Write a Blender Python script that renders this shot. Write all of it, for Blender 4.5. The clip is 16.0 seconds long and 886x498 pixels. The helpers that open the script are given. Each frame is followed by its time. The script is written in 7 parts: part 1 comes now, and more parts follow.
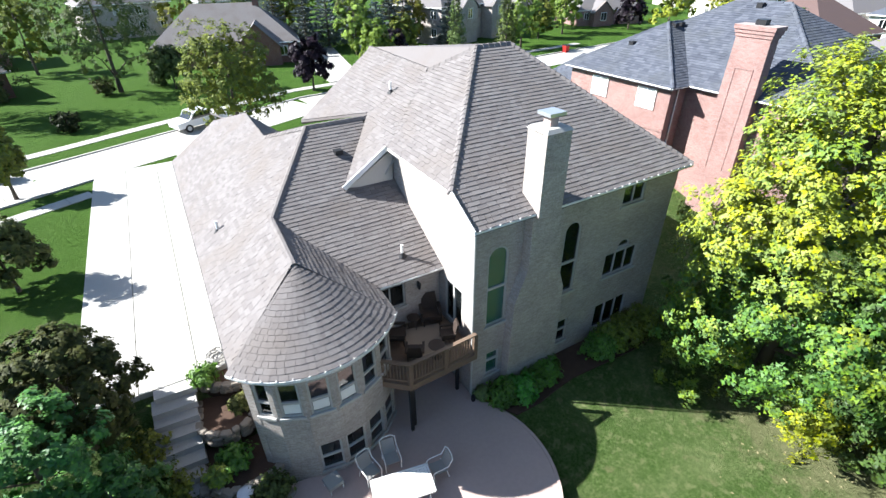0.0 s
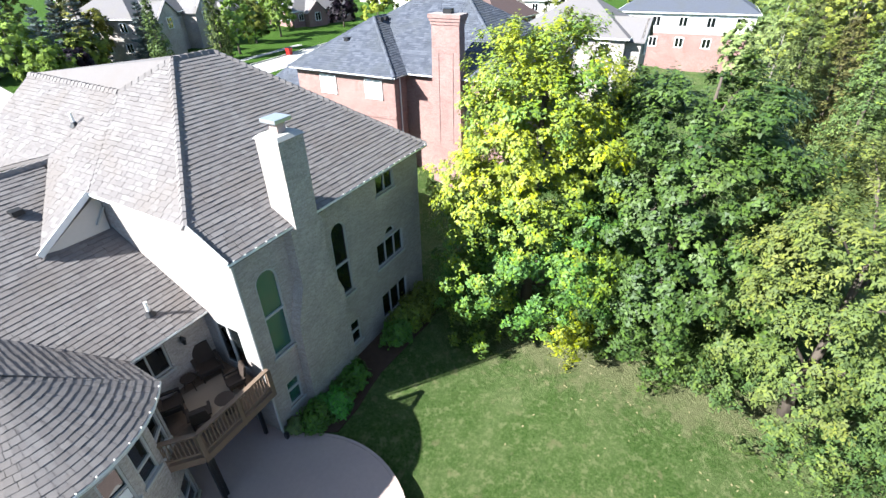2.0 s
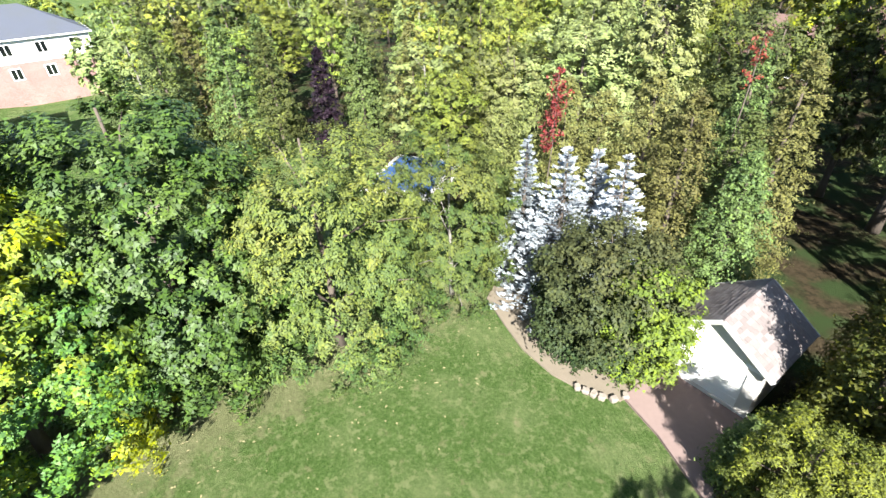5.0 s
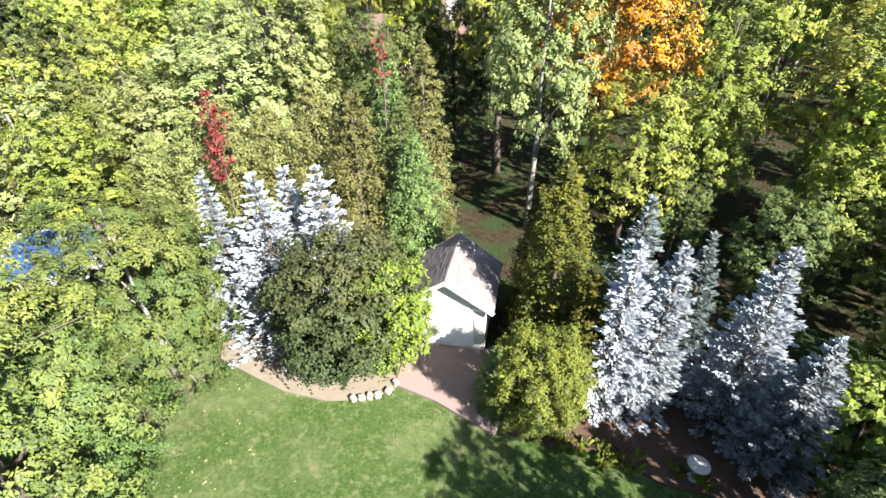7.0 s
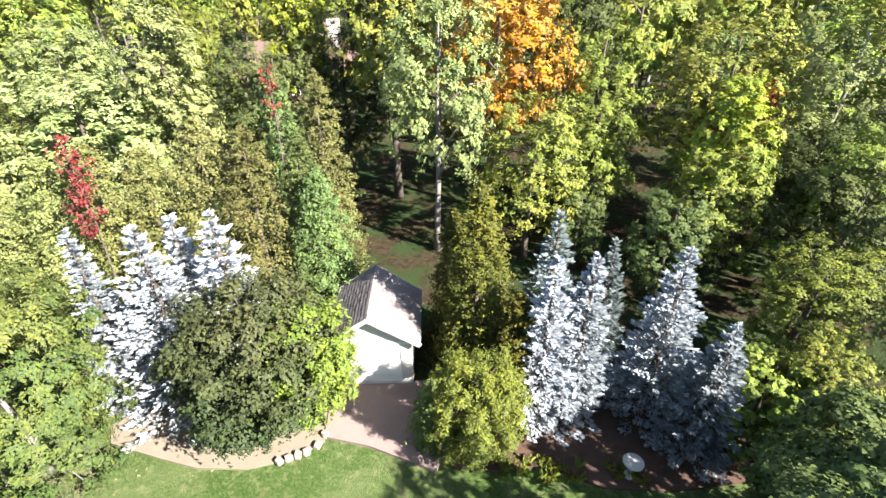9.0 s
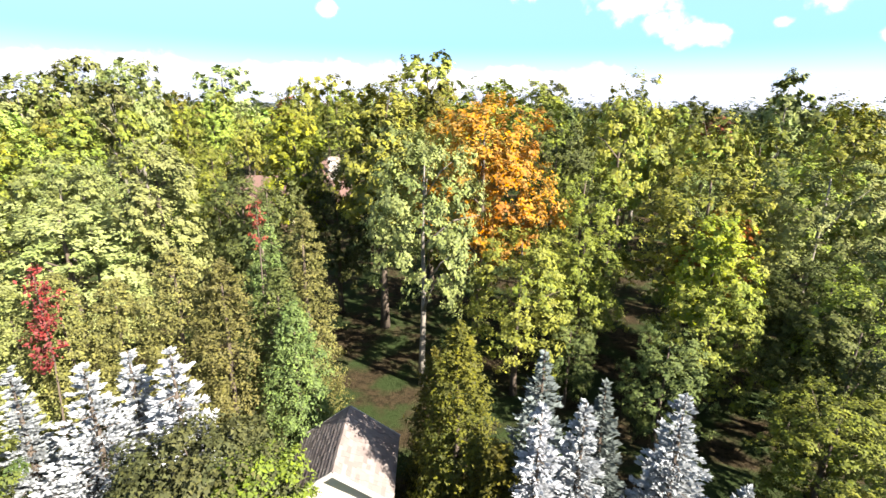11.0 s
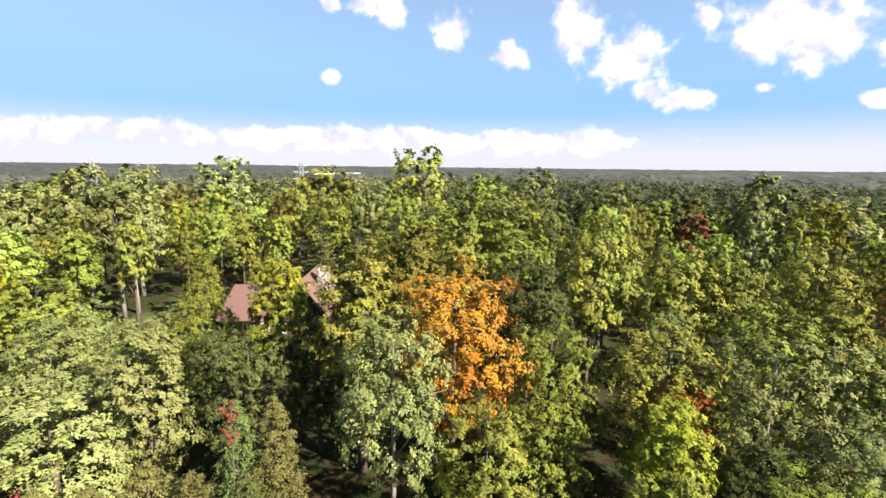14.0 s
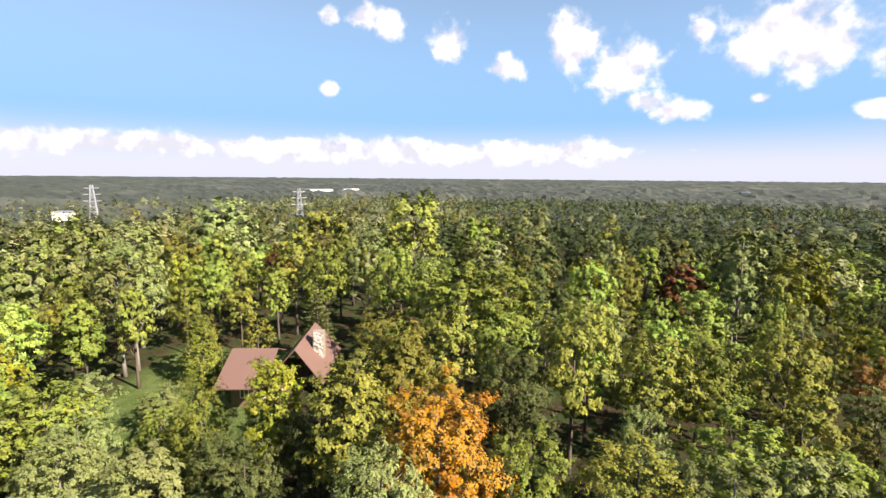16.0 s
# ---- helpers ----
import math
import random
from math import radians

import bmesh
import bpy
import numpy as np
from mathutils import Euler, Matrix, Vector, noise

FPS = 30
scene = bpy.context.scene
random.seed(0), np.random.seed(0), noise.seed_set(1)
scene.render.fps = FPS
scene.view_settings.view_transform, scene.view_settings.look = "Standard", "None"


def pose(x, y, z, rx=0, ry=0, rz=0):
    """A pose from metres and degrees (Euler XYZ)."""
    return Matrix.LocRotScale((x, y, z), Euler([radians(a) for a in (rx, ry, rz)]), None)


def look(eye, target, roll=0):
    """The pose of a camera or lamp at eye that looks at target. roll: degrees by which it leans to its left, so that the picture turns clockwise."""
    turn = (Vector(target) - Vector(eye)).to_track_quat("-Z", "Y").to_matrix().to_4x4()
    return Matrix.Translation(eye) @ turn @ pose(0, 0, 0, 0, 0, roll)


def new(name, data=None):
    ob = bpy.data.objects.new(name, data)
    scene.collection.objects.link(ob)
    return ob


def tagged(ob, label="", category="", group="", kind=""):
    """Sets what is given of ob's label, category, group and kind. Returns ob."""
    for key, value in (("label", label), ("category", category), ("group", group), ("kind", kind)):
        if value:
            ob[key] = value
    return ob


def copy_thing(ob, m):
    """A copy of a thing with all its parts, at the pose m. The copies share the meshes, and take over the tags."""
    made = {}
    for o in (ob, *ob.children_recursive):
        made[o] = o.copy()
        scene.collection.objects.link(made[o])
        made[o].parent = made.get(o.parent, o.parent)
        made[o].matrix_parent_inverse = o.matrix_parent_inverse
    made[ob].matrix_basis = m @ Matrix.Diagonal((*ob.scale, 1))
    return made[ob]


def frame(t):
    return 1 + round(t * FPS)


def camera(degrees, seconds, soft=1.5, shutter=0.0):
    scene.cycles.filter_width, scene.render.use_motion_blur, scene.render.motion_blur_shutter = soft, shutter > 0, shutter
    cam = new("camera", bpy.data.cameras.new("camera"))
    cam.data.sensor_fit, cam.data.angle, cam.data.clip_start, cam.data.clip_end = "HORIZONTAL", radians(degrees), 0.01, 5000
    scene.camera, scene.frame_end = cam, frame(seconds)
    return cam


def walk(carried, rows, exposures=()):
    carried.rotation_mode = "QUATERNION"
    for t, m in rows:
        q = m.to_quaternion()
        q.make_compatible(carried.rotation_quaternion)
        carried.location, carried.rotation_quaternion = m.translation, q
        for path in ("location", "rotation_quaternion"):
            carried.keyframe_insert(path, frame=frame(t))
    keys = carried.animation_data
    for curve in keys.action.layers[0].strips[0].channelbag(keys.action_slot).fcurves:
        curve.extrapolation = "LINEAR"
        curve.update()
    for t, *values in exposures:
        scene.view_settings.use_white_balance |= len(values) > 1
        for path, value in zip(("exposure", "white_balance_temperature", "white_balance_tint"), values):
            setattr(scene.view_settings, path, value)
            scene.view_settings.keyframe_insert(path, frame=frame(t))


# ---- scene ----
cam = camera(86.4, 16.0)
ROWS = [
    (0.0, -8.23, -11.74, 16.55, 57.98, 0.57, -30.74),
    (0.5, -7.97, -11.77, 16.49, 57.92, 0.69, -36.82),
    (1.0, -7.71, -11.81, 16.44, 57.80, 0.82, -43.06),
    (1.5, -7.54, -11.81, 16.40, 57.76, 0.96, -52.27),
    (2.0, -7.36, -11.86, 16.40, 57.65, 1.15, -60.98),
    (2.5, -7.20, -11.86, 16.39, 57.58, 1.22, -70.77),
    (3.0, -7.03, -11.84, 16.41, 57.52, 1.44, -83.41),
    (3.5, -6.85, -11.87, 16.39, 57.37, 1.82, -97.14),
    (4.0, -6.71, -11.93, 16.46, 57.04, 1.90, -106.52),
    (4.5, -6.52, -11.98, 16.51, 56.72, 2.06, -115.70),
    (5.0, -6.40, -12.06, 16.56, 56.50, 2.23, -126.75),
    (7.5, -4.94, -12.40, 16.80, 56.31, 0.55, -175.75),
    (8.0, -4.75, -12.58, 16.81, 56.58, 0.38, 179.39),
    (8.5, -4.61, -12.77, 16.85, 56.73, 0.15, 178.77),
    (9.0, -4.56, -12.97, 16.86, 58.30, -0.08, 178.66),
    (9.5, -4.65, -13.17, 16.87, 63.50, -0.33, 178.65),
    (12.0, -5.88, -13.95, 17.81, 76.02, -1.00, 178.38),
    (12.5, -6.23, -13.95, 19.02, 77.46, -0.96, 178.38),
    (13.0, -6.51, -13.93, 20.71, 78.64, -0.89, 178.41),
    (13.5, -6.79, -13.78, 22.68, 79.51, -0.75, 178.35),
    (14.0, -7.07, -13.63, 24.73, 80.19, -0.66, 178.31),
    (14.5, -7.38, -13.41, 26.94, 80.60, -0.48, 178.27),
    (15.0, -7.63, -13.09, 29.14, 80.95, -0.50, 178.11),
    (15.5, -7.90, -12.84, 31.26, 81.22, -0.46, 178.08),
    (16.0, -8.07, -12.48, 33.44, 81.42, -0.47, 178.09),
]
EXPOSURES = [(0.0, 1.88, 6050, 8), (2.0, 2.04, 6000, 7), (5.0, 2.21, 6350, 8), (7.5, 2.45, 6500, 11), (9.3, 2.58, 6650, 11), (12.0, 2.02, 7600, 14), (16.0, 1.66, 7700, 16)]
walk(cam, [(t, pose(x, y, z, rx, ry, rz)) for t, x, y, z, rx, ry, rz in ROWS], EXPOSURES)

# ---- light: one sun from the street side, a clear sky with fair-weather cumulus ----
SUN_EL, SUN_AZ = radians(36.0), radians(146.0)      # azimuth of the sun, from +x towards +y
SUN_WAY = Vector((math.cos(SUN_AZ) * math.cos(SUN_EL), math.sin(SUN_AZ) * math.cos(SUN_EL), math.sin(SUN_EL)))
sun_data = bpy.data.lights.new("sun", "SUN")
sun_data.energy, sun_data.angle, sun_data.color = 5.0, radians(0.53), (1.0, 0.955, 0.90)
sun = new("sun", sun_data)
sun.matrix_world = look(SUN_WAY * 100, (0, 0, 0))

world = bpy.data.worlds.new("sky")
scene.world = world
world.use_nodes = True


def node(tree, kind, links=None, **props):
    """Adds a node; props set its attributes, links its inputs (a value or an output socket)."""
    n = tree.nodes.new(kind)
    for key, value in props.items():
        setattr(n, key, value)
    for key, value in (links or {}).items():
        if isinstance(value, bpy.types.NodeSocket):
            tree.links.new(value, n.inputs[key])
        else:
            n.inputs[key].default_value = value
    return n


def maths(tree, op, a, b=0.0, clamp=False):
    n = node(tree, "ShaderNodeMath", {0: a, 1: b}, operation=op, use_clamp=clamp)
    return n.outputs[0]


def blend(tree, factor, a, b, kind="MIX"):
    n = node(tree, "ShaderNodeMix", None, data_type="RGBA", blend_type=kind)
    for i, v in ((0, factor), (6, a), (7, b)):
        if isinstance(v, bpy.types.NodeSocket):
            tree.links.new(v, n.inputs[i])
        else:
            n.inputs[i].default_value = v if i == 0 else (*v[:3], 1)
    return n.outputs[2]


def spread(tree, value, a, b, c=0.0, d=1.0, smooth=True):
    n = node(tree, "ShaderNodeMapRange", {0: value, 1: a, 2: b, 3: c, 4: d}, interpolation_type="SMOOTHSTEP" if smooth else "LINEAR")
    return n.outputs[0]


def build_sky():
    tree = world.node_tree
    tree.nodes.clear()
    sky = node(tree, "ShaderNodeTexSky", sky_type="NISHITA", sun_disc=False, sun_elevation=SUN_EL,
               sun_rotation=radians(90) - SUN_AZ, air_density=1.0, dust_density=0.6, ozone_density=1.6)
    way = node(tree, "ShaderNodeTexCoord").outputs["Generated"]
    wide = node(tree, "ShaderNodeTexNoise", {"Vector": way, "Scale": 17.0, "Detail": 9.0, "Roughness": 0.55})
    ragged = maths(tree, "SUBTRACT", wide.outputs[0], 0.5)
    cover = None
    # heading right of +y and height (degrees), half width and half height of each cumulus
    clouds = [(168.6, 9.8, 1.3, 0.9), (169.3, 17.1, 1.2, 1.0), (172.3, 17.4, 2.4, 1.5), (175.8, 16.9, 2.2, 1.9), (182.6, 14.9, 2.4, 2.6), (189.0, 12.5, 2.8, 1.6), (197.0, 14.6, 3.6, 3.6), (201.5, 12.2, 5.4, 3.4),
              (204.5, 8.2, 2.6, 1.4), (207.5, 7.2, 3.6, 1.2), (209.5, 14.6, 1.6, 1.3), (215.5, 14.0, 6.5, 3.8), (220.0, 12.0, 5.0, 3.6), (223.5, 6.4, 1.8, 1.0), (214.8, 8.0, 0.9, 0.6), (236, 11, 6, 4), (150, 21, 6, 3), (120, 16, 7, 4), (80, 20, 8, 4),
              (20, 24, 9, 5), (300, 18, 8, 5)]
    for heading, height, half_w, half_h in clouds:
        h, e = radians(heading), radians(height)
        centre = Vector((math.sin(h) * math.cos(e), math.cos(h) * math.cos(e), math.sin(e)))
        side = Vector((math.cos(h), -math.sin(h), 0))
        up = side.cross(centre)
        from_centre = node(tree, "ShaderNodeVectorMath", {0: way, 1: centre}, operation="SUBTRACT").outputs[0]
        a = node(tree, "ShaderNodeVectorMath", {0: from_centre, 1: side / radians(half_w)}, operation="DOT_PRODUCT").outputs["Value"]
        b = node(tree, "ShaderNodeVectorMath", {0: from_centre, 1: up / radians(half_h)}, operation="DOT_PRODUCT").outputs["Value"]
        c = node(tree, "ShaderNodeVectorMath", {0: from_centre, 1: centre * 4}, operation="DOT_PRODUCT").outputs["Value"]
        far = maths(tree, "SQRT", maths(tree, "ADD", maths(tree, "ADD", maths(tree, "MULTIPLY", a, a), maths(tree, "MULTIPLY", b, b)), maths(tree, "MULTIPLY", c, c)))
        near = maths(tree, "SUBTRACT", 1.0, far)
        cover = near if cover is None else maths(tree, "MAXIMUM", cover, near)
    east, _, z = node(tree, "ShaderNodeSeparateXYZ", {0: way}).outputs[:3]
    bank = maths(tree, "SUBTRACT", 1.0, maths(tree, "ABSOLUTE", maths(tree, "MULTIPLY", maths(tree, "SUBTRACT", z, 0.054), 38.0)))
    bank = maths(tree, "ADD", bank, spread(tree, east, -0.55, -0.30, -1.6, 0.0))
    cover = maths(tree, "MAXIMUM", cover, bank)
    mass = spread(tree, maths(tree, "ADD", cover, maths(tree, "MULTIPLY", ragged, 2.6)), 0.0, 0.72)
    above = node(tree, "ShaderNodeVectorMath", {0: way, 1: (-0.014, 0.010, 0.024)}, operation="ADD").outputs[0]
    higher = node(tree, "ShaderNodeTexNoise", {"Vector": above, "Scale": 17.0, "Detail": 3.0, "Roughness": 0.5}).outputs[0]
    lit = spread(tree, maths(tree, "SUBTRACT", wide.outputs[0], higher), -0.14, 0.10)
    cloud = blend(tree, lit, (4.3, 4.8, 6.1), (7.1, 7.5, 8.2))
    deep = node(tree, "ShaderNodeHueSaturation", {"Hue": 0.496, "Saturation": 0.9, "Value": 1.0, "Color": sky.outputs[0]}).outputs[0]
    pale = blend(tree, spread(tree, z, 0.02, 0.12), (4.2, 4.9, 6.7), (1.45, 3.5, 6.9))
    air = blend(tree, spread(tree, z, 0.06, 0.55, 0.95, 0.0), deep, pale)
    colour = blend(tree, mass, air, cloud)
    back = node(tree, "ShaderNodeBackground", {"Color": colour, "Strength": 0.057})
    out = node(tree, "ShaderNodeOutputWorld")
    tree.links.new(back.outputs[0], out.inputs[0])


build_sky()

# ---- materials ----
def start(name, rough=0.8, metal=0.0):
    m = bpy.data.materials.new(name)
    m.use_nodes = True
    t = m.node_tree
    p = t.nodes["Principled BSDF"]
    p.inputs["Roughness"].default_value, p.inputs["Metallic"].default_value = rough, metal
    p.inputs["Specular IOR Level"].default_value = 0.3
    return m, t, p


def at(t, kind="Object"):
    return node(t, "ShaderNodeTexCoord").outputs[kind]


def noise_at(t, scale, detail=4.0, where=None, rough=0.55):
    return node(t, "ShaderNodeTexNoise", {"Vector": where or world_at(t), "Scale": scale, "Detail": detail, "Roughness": rough}).outputs[0]


def world_at(t):
    return node(t, "ShaderNodeNewGeometry").outputs["Position"]


def bump(t, p, height, strength=0.4, distance=0.02):
    b = node(t, "ShaderNodeBump", {"Height": height, "Strength": strength, "Distance": distance})
    t.links.new(b.outputs[0], p.inputs["Normal"])


def paint(t, p, colour):
    t.links.new(colour, p.inputs["Base Color"])


def plain(name, colour, rough=0.6, metal=0.0, grain=25.0, vary=0.25, relief=0.15):
    """A surface of one colour with two scales of unevenness."""
    m, t, p = start(name, rough, metal)
    fine, wide = noise_at(t, grain, 5), noise_at(t, grain * 0.08, 3)
    dark = tuple(c * (1 - vary) for c in colour)
    light = tuple(min(1, c * (1 + vary * 0.6)) for c in colour)
    mixed = blend(t, maths(t, "ADD", maths(t, "MULTIPLY", fine, 0.5), maths(t, "MULTIPLY", wide, 0.5)), dark, light)
    paint(t, p, mixed)
    bump(t, p, fine, relief, 0.01)
    return m


def brick_material(name, colours, mortar, size=(0.2, 0.068), swap=False):
    """Running-bond brick in world metres; the wall's own direction is found from its normal."""
    m, t, p = start(name, 0.85)
    geo = node(t, "ShaderNodeNewGeometry")
    x, y, z = node(t, "ShaderNodeSeparateXYZ", {0: geo.outputs["Position"]}).outputs[:3]
    nx, ny, _ = node(t, "ShaderNodeSeparateXYZ", {0: geo.outputs["True Normal"]}).outputs[:3]
    along = maths(t, "SUBTRACT", maths(t, "MULTIPLY", x, ny), maths(t, "MULTIPLY", y, nx))
    where = node(t, "ShaderNodeCombineXYZ", {0: along, 1: z, 2: 0.0}).outputs[0]
    b = node(t, "ShaderNodeTexBrick", {"Vector": where, "Color1": (*colours[0], 1), "Color2": (*colours[1], 1), "Mortar": (*mortar, 1), "Scale": 1.0,
                                       "Mortar Size": 0.007, "Mortar Smooth": 0.3, "Bias": -0.1, "Brick Width": size[0], "Row Height": size[1]})
    stains = noise_at(t, 0.7, 6)
    tone = spread(t, stains, 0.3, 0.75, 0.86, 1.08)
    grain = spread(t, noise_at(t, 14.0, 3), 0.3, 0.7, 0.85, 1.12)
    c = blend(t, 1.0, b.outputs[0], node(t, "ShaderNodeCombineXYZ", {0: tone, 1: tone, 2: tone}).outputs[0], "MULTIPLY")
    c = blend(t, 1.0, c, node(t, "ShaderNodeCombineXYZ", {0: grain, 1: grain, 2: grain}).outputs[0], "MULTIPLY")
    paint(t, p, c)
    bump(t, p, maths(t, "SUBTRACT", 1.0, b.outputs["Fac"]), 0.6, 0.012)
    return m


def shingle_material(name, a, b, c):
    m, t, p = start(name, 0.9)
    isle = node(t, "ShaderNodeNewGeometry").outputs["Random Per Island"]
    own = node(t, "ShaderNodeObjectInfo").outputs["Random"]
    pick = maths(t, "FRACT", maths(t, "ADD", isle, own))
    base = blend(t, spread(t, pick, 0.0, 1.0, 0.0, 1.0, False), a, b)
    base = blend(t, spread(t, noise_at(t, 0.5, 5), 0.42, 0.75), base, c)
    grit = noise_at(t, 60.0, 2)
    base = blend(t, spread(t, grit, 0.35, 0.65, 0.0, 0.35), base, tuple(v * 0.6 for v in a))
    paint(t, p, base)
    bump(t, p, grit, 0.5, 0.006)
    return m


def leaf_material(name, a, b, light=0.35, gloss=0.1, vary=1.0):
    """Foliage between two colours, leaf by leaf, clump by clump and tree by tree."""
    m, t, p = start(name, 0.5)
    isle = node(t, "ShaderNodeNewGeometry").outputs["Random Per Island"]
    own = node(t, "ShaderNodeObjectInfo").outputs["Random"]
    clump = node(t, "ShaderNodeAttribute", None, attribute_name="tint").outputs["Fac"]
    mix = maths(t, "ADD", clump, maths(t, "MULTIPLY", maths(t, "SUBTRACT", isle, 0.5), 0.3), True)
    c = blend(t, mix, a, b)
    hsv = node(t, "ShaderNodeHueSaturation", {"Hue": spread(t, own, 0, 1, 0.480, 0.528, False), "Saturation": spread(t, isle, 0, 1, 0.85, 1.1, False),
                                              "Value": maths(t, "MULTIPLY", spread(t, isle, 0, 1, 1 - 0.26 * vary, 1 + 0.28 * vary, False), spread(t, own, 0, 1, 0.62, 1.28, False)), "Color": c})
    c = hsv.outputs[0]
    paint(t, p, c)
    p.inputs["Specular IOR Level"].default_value = gloss
    thin = node(t, "ShaderNodeBsdfTranslucent", {"Color": c})
    mixed = node(t, "ShaderNodeMixShader", {0: light, 1: p.outputs[0], 2: thin.outputs[0]})
    t.links.new(mixed.outputs[0], t.nodes["Material Output"].inputs[0])
    return m


def glass_material(name, tint, rough=0.03):
    m, t, p = start(name, rough)
    c = blend(t, noise_at(t, 0.8, 2), tuple(v * 0.7 for v in tint), tint)
    paint(t, p, c)
    p.inputs["Specular IOR Level"].default_value = 0.6
    p.inputs["Coat Weight"].default_value = 0.6
    p.inputs["Coat Roughness"].default_value = 0.02
    p.inputs["Transmission Weight"].default_value = 0.25
    return m


def lawn_material():
    """The ground sheet: mown lawn with dry patches, leaf litter under the woods, dull green far off."""
    m, t, p = start("lawn", 0.95)
    p.inputs["Specular IOR Level"].default_value = 0.05
    w = world_at(t)
    x, y, _ = node(t, "ShaderNodeSeparateXYZ", {0: w}).outputs[:3]
    blades = noise_at(t, 34.0, 5, w, 0.75)
    tufts = noise_at(t, 7.5, 5, w, 0.7)
    patch = noise_at(t, 0.35, 5, w, 0.6)
    soft = noise_at(t, 1.7, 4, w, 0.6)
    mottle = noise_at(t, 2.3, 7, w, 0.72)
    c = blend(t, spread(t, blades, 0.40, 0.62), (0.025, 0.053, 0.0105), (0.083, 0.138, 0.034))
    c = blend(t, spread(t, tufts, 0.42, 0.68, 0.0, 0.7), c, (0.122, 0.163, 0.058))
    c = blend(t, spread(t, patch, 0.42, 0.7, 0.0, 0.55), c, (0.135, 0.162, 0.068))
    c = blend(t, spread(t, mottle, 0.52, 0.64, 0.0, 0.6), c, (0.18, 0.192, 0.092))
    c = blend(t, spread(t, mottle, 0.30, 0.44, 0.6, 0.0), c, (0.033, 0.0693, 0.0165))
    c = blend(t, spread(t, soft, 0.58, 0.74, 0.0, 0.5), c, (0.198, 0.172, 0.099))
    # bare, dry soil under the row of trees on the lawn's edge
    edge = maths(t, "ADD", maths(t, "ABSOLUTE", maths(t, "SUBTRACT", x, 10.6)), maths(t, "MULTIPLY", maths(t, "SUBTRACT", soft, 0.5), 7.0))
    dry = maths(t, "MULTIPLY", spread(t, edge, 1.0, 3.0, 0.45, 0.0), maths(t, "MULTIPLY", spread(t, y, -27.0, -24.0), spread(t, y, -6.0, -4.5, 1.0, 0.0)))
    c = blend(t, dry, c, (0.191, 0.168, 0.099))
    # the watered front lawns are a fuller green
    c = blend(t, spread(t, y, 6.0, 14.0, 0.0, 0.9), c, blend(t, spread(t, blades, 0.38, 0.64), (0.02, 0.054, 0.007), (0.072, 0.135, 0.018)))
    litter = blend(t, spread(t, noise_at(t, 3.0, 6, w, 0.7), 0.35, 0.65), (0.0231, 0.0185, 0.0106), (0.0594, 0.0449, 0.0264))
    litter = blend(t, spread(t, patch, 0.4, 0.6), litter, (0.0297, 0.0462, 0.0165))
    wood = spread(t, maths(t, "ADD", y, maths(t, "MULTIPLY", patch, 4.0)), -27.0, -24.5, 1.0, 0.0)
    glade = maths(t, "MULTIPLY", maths(t, "MULTIPLY", spread(t, x, 14.0, 18.0), spread(t, x, 38.0, 44.0, 1.0, 0.0)), maths(t, "MULTIPLY", spread(t, y, -106.0, -100.0), spread(t, y, -66.0, -60.0, 1.0, 0.0)))
    wood = maths(t, "MULTIPLY", wood, maths(t, "SUBTRACT", 1.0, glade))
    c = blend(t, wood, c, litter)
    paint(t, p, c)
    bump(t, p, maths(t, "ADD", blades, tufts), 1.0, 0.08)
    return m


M = {}
M["lawn"] = lawn_material()
M["brick"] = brick_material("tan_brick", ((0.335, 0.292, 0.262), (0.445, 0.393, 0.355)), (0.41, 0.38, 0.35))
M["red_brick"] = brick_material("red_brick", ((0.244, 0.132, 0.115), (0.317, 0.195, 0.172)), (0.317, 0.271, 0.254))
M["dark_brick"] = brick_material("dark_brick", ((0.145, 0.066, 0.0528), (0.198, 0.106, 0.0792)), (0.211, 0.172, 0.145))
M["shingle"] = shingle_material("weathered_shingle", (0.149, 0.134, 0.13), (0.198, 0.182, 0.176), (0.162, 0.141, 0.129))
M["slate_shingle"] = shingle_material("slate_blue_shingle", (0.0561, 0.0627, 0.0825), (0.109, 0.119, 0.145), (0.0759, 0.0825, 0.0924))
M["brown_shingle"] = shingle_material("brown_shingle", (0.106, 0.0693, 0.0627), (0.158, 0.111, 0.102), (0.125, 0.0825, 0.0726))
M["grey_shingle"] = shingle_material("grey_shingle", (0.145, 0.134, 0.135), (0.211, 0.199, 0.201), (0.165, 0.152, 0.139))
M["garage_shingle"] = shingle_material("pinkish_grey_shingle", (0.15, 0.126, 0.12), (0.235, 0.207, 0.196), (0.168, 0.134, 0.123))
M["white"] = plain("white_paint", (0.78, 0.77, 0.74), 0.5, 0, 12, 0.12)
M["cream"] = plain("cream_siding", (0.55, 0.52, 0.48), 0.6, 0, 9, 0.12)
M["taupe"] = plain("taupe_frame", (0.42, 0.41, 0.39), 0.55, 0, 14, 0.15)
M["concrete"] = plain("pale_concrete", (0.396, 0.38, 0.35), 0.85, 0, 9, 0.16, 0.3)
M["patio"] = plain("stamped_rose_concrete", (0.44, 0.335, 0.30), 0.75, 0, 6, 0.22, 0.4)
M["court"] = plain("worn_rose_concrete", (0.205, 0.149, 0.132), 0.85, 0, 5, 0.25, 0.4)
M["mulch"] = plain("dark_mulch", (0.0792, 0.0475, 0.033), 0.95, 0, 40, 0.6, 1.0)
M["soil"] = plain("dry_soil", (0.185, 0.155, 0.115), 0.95, 0, 22, 0.35, 0.8)
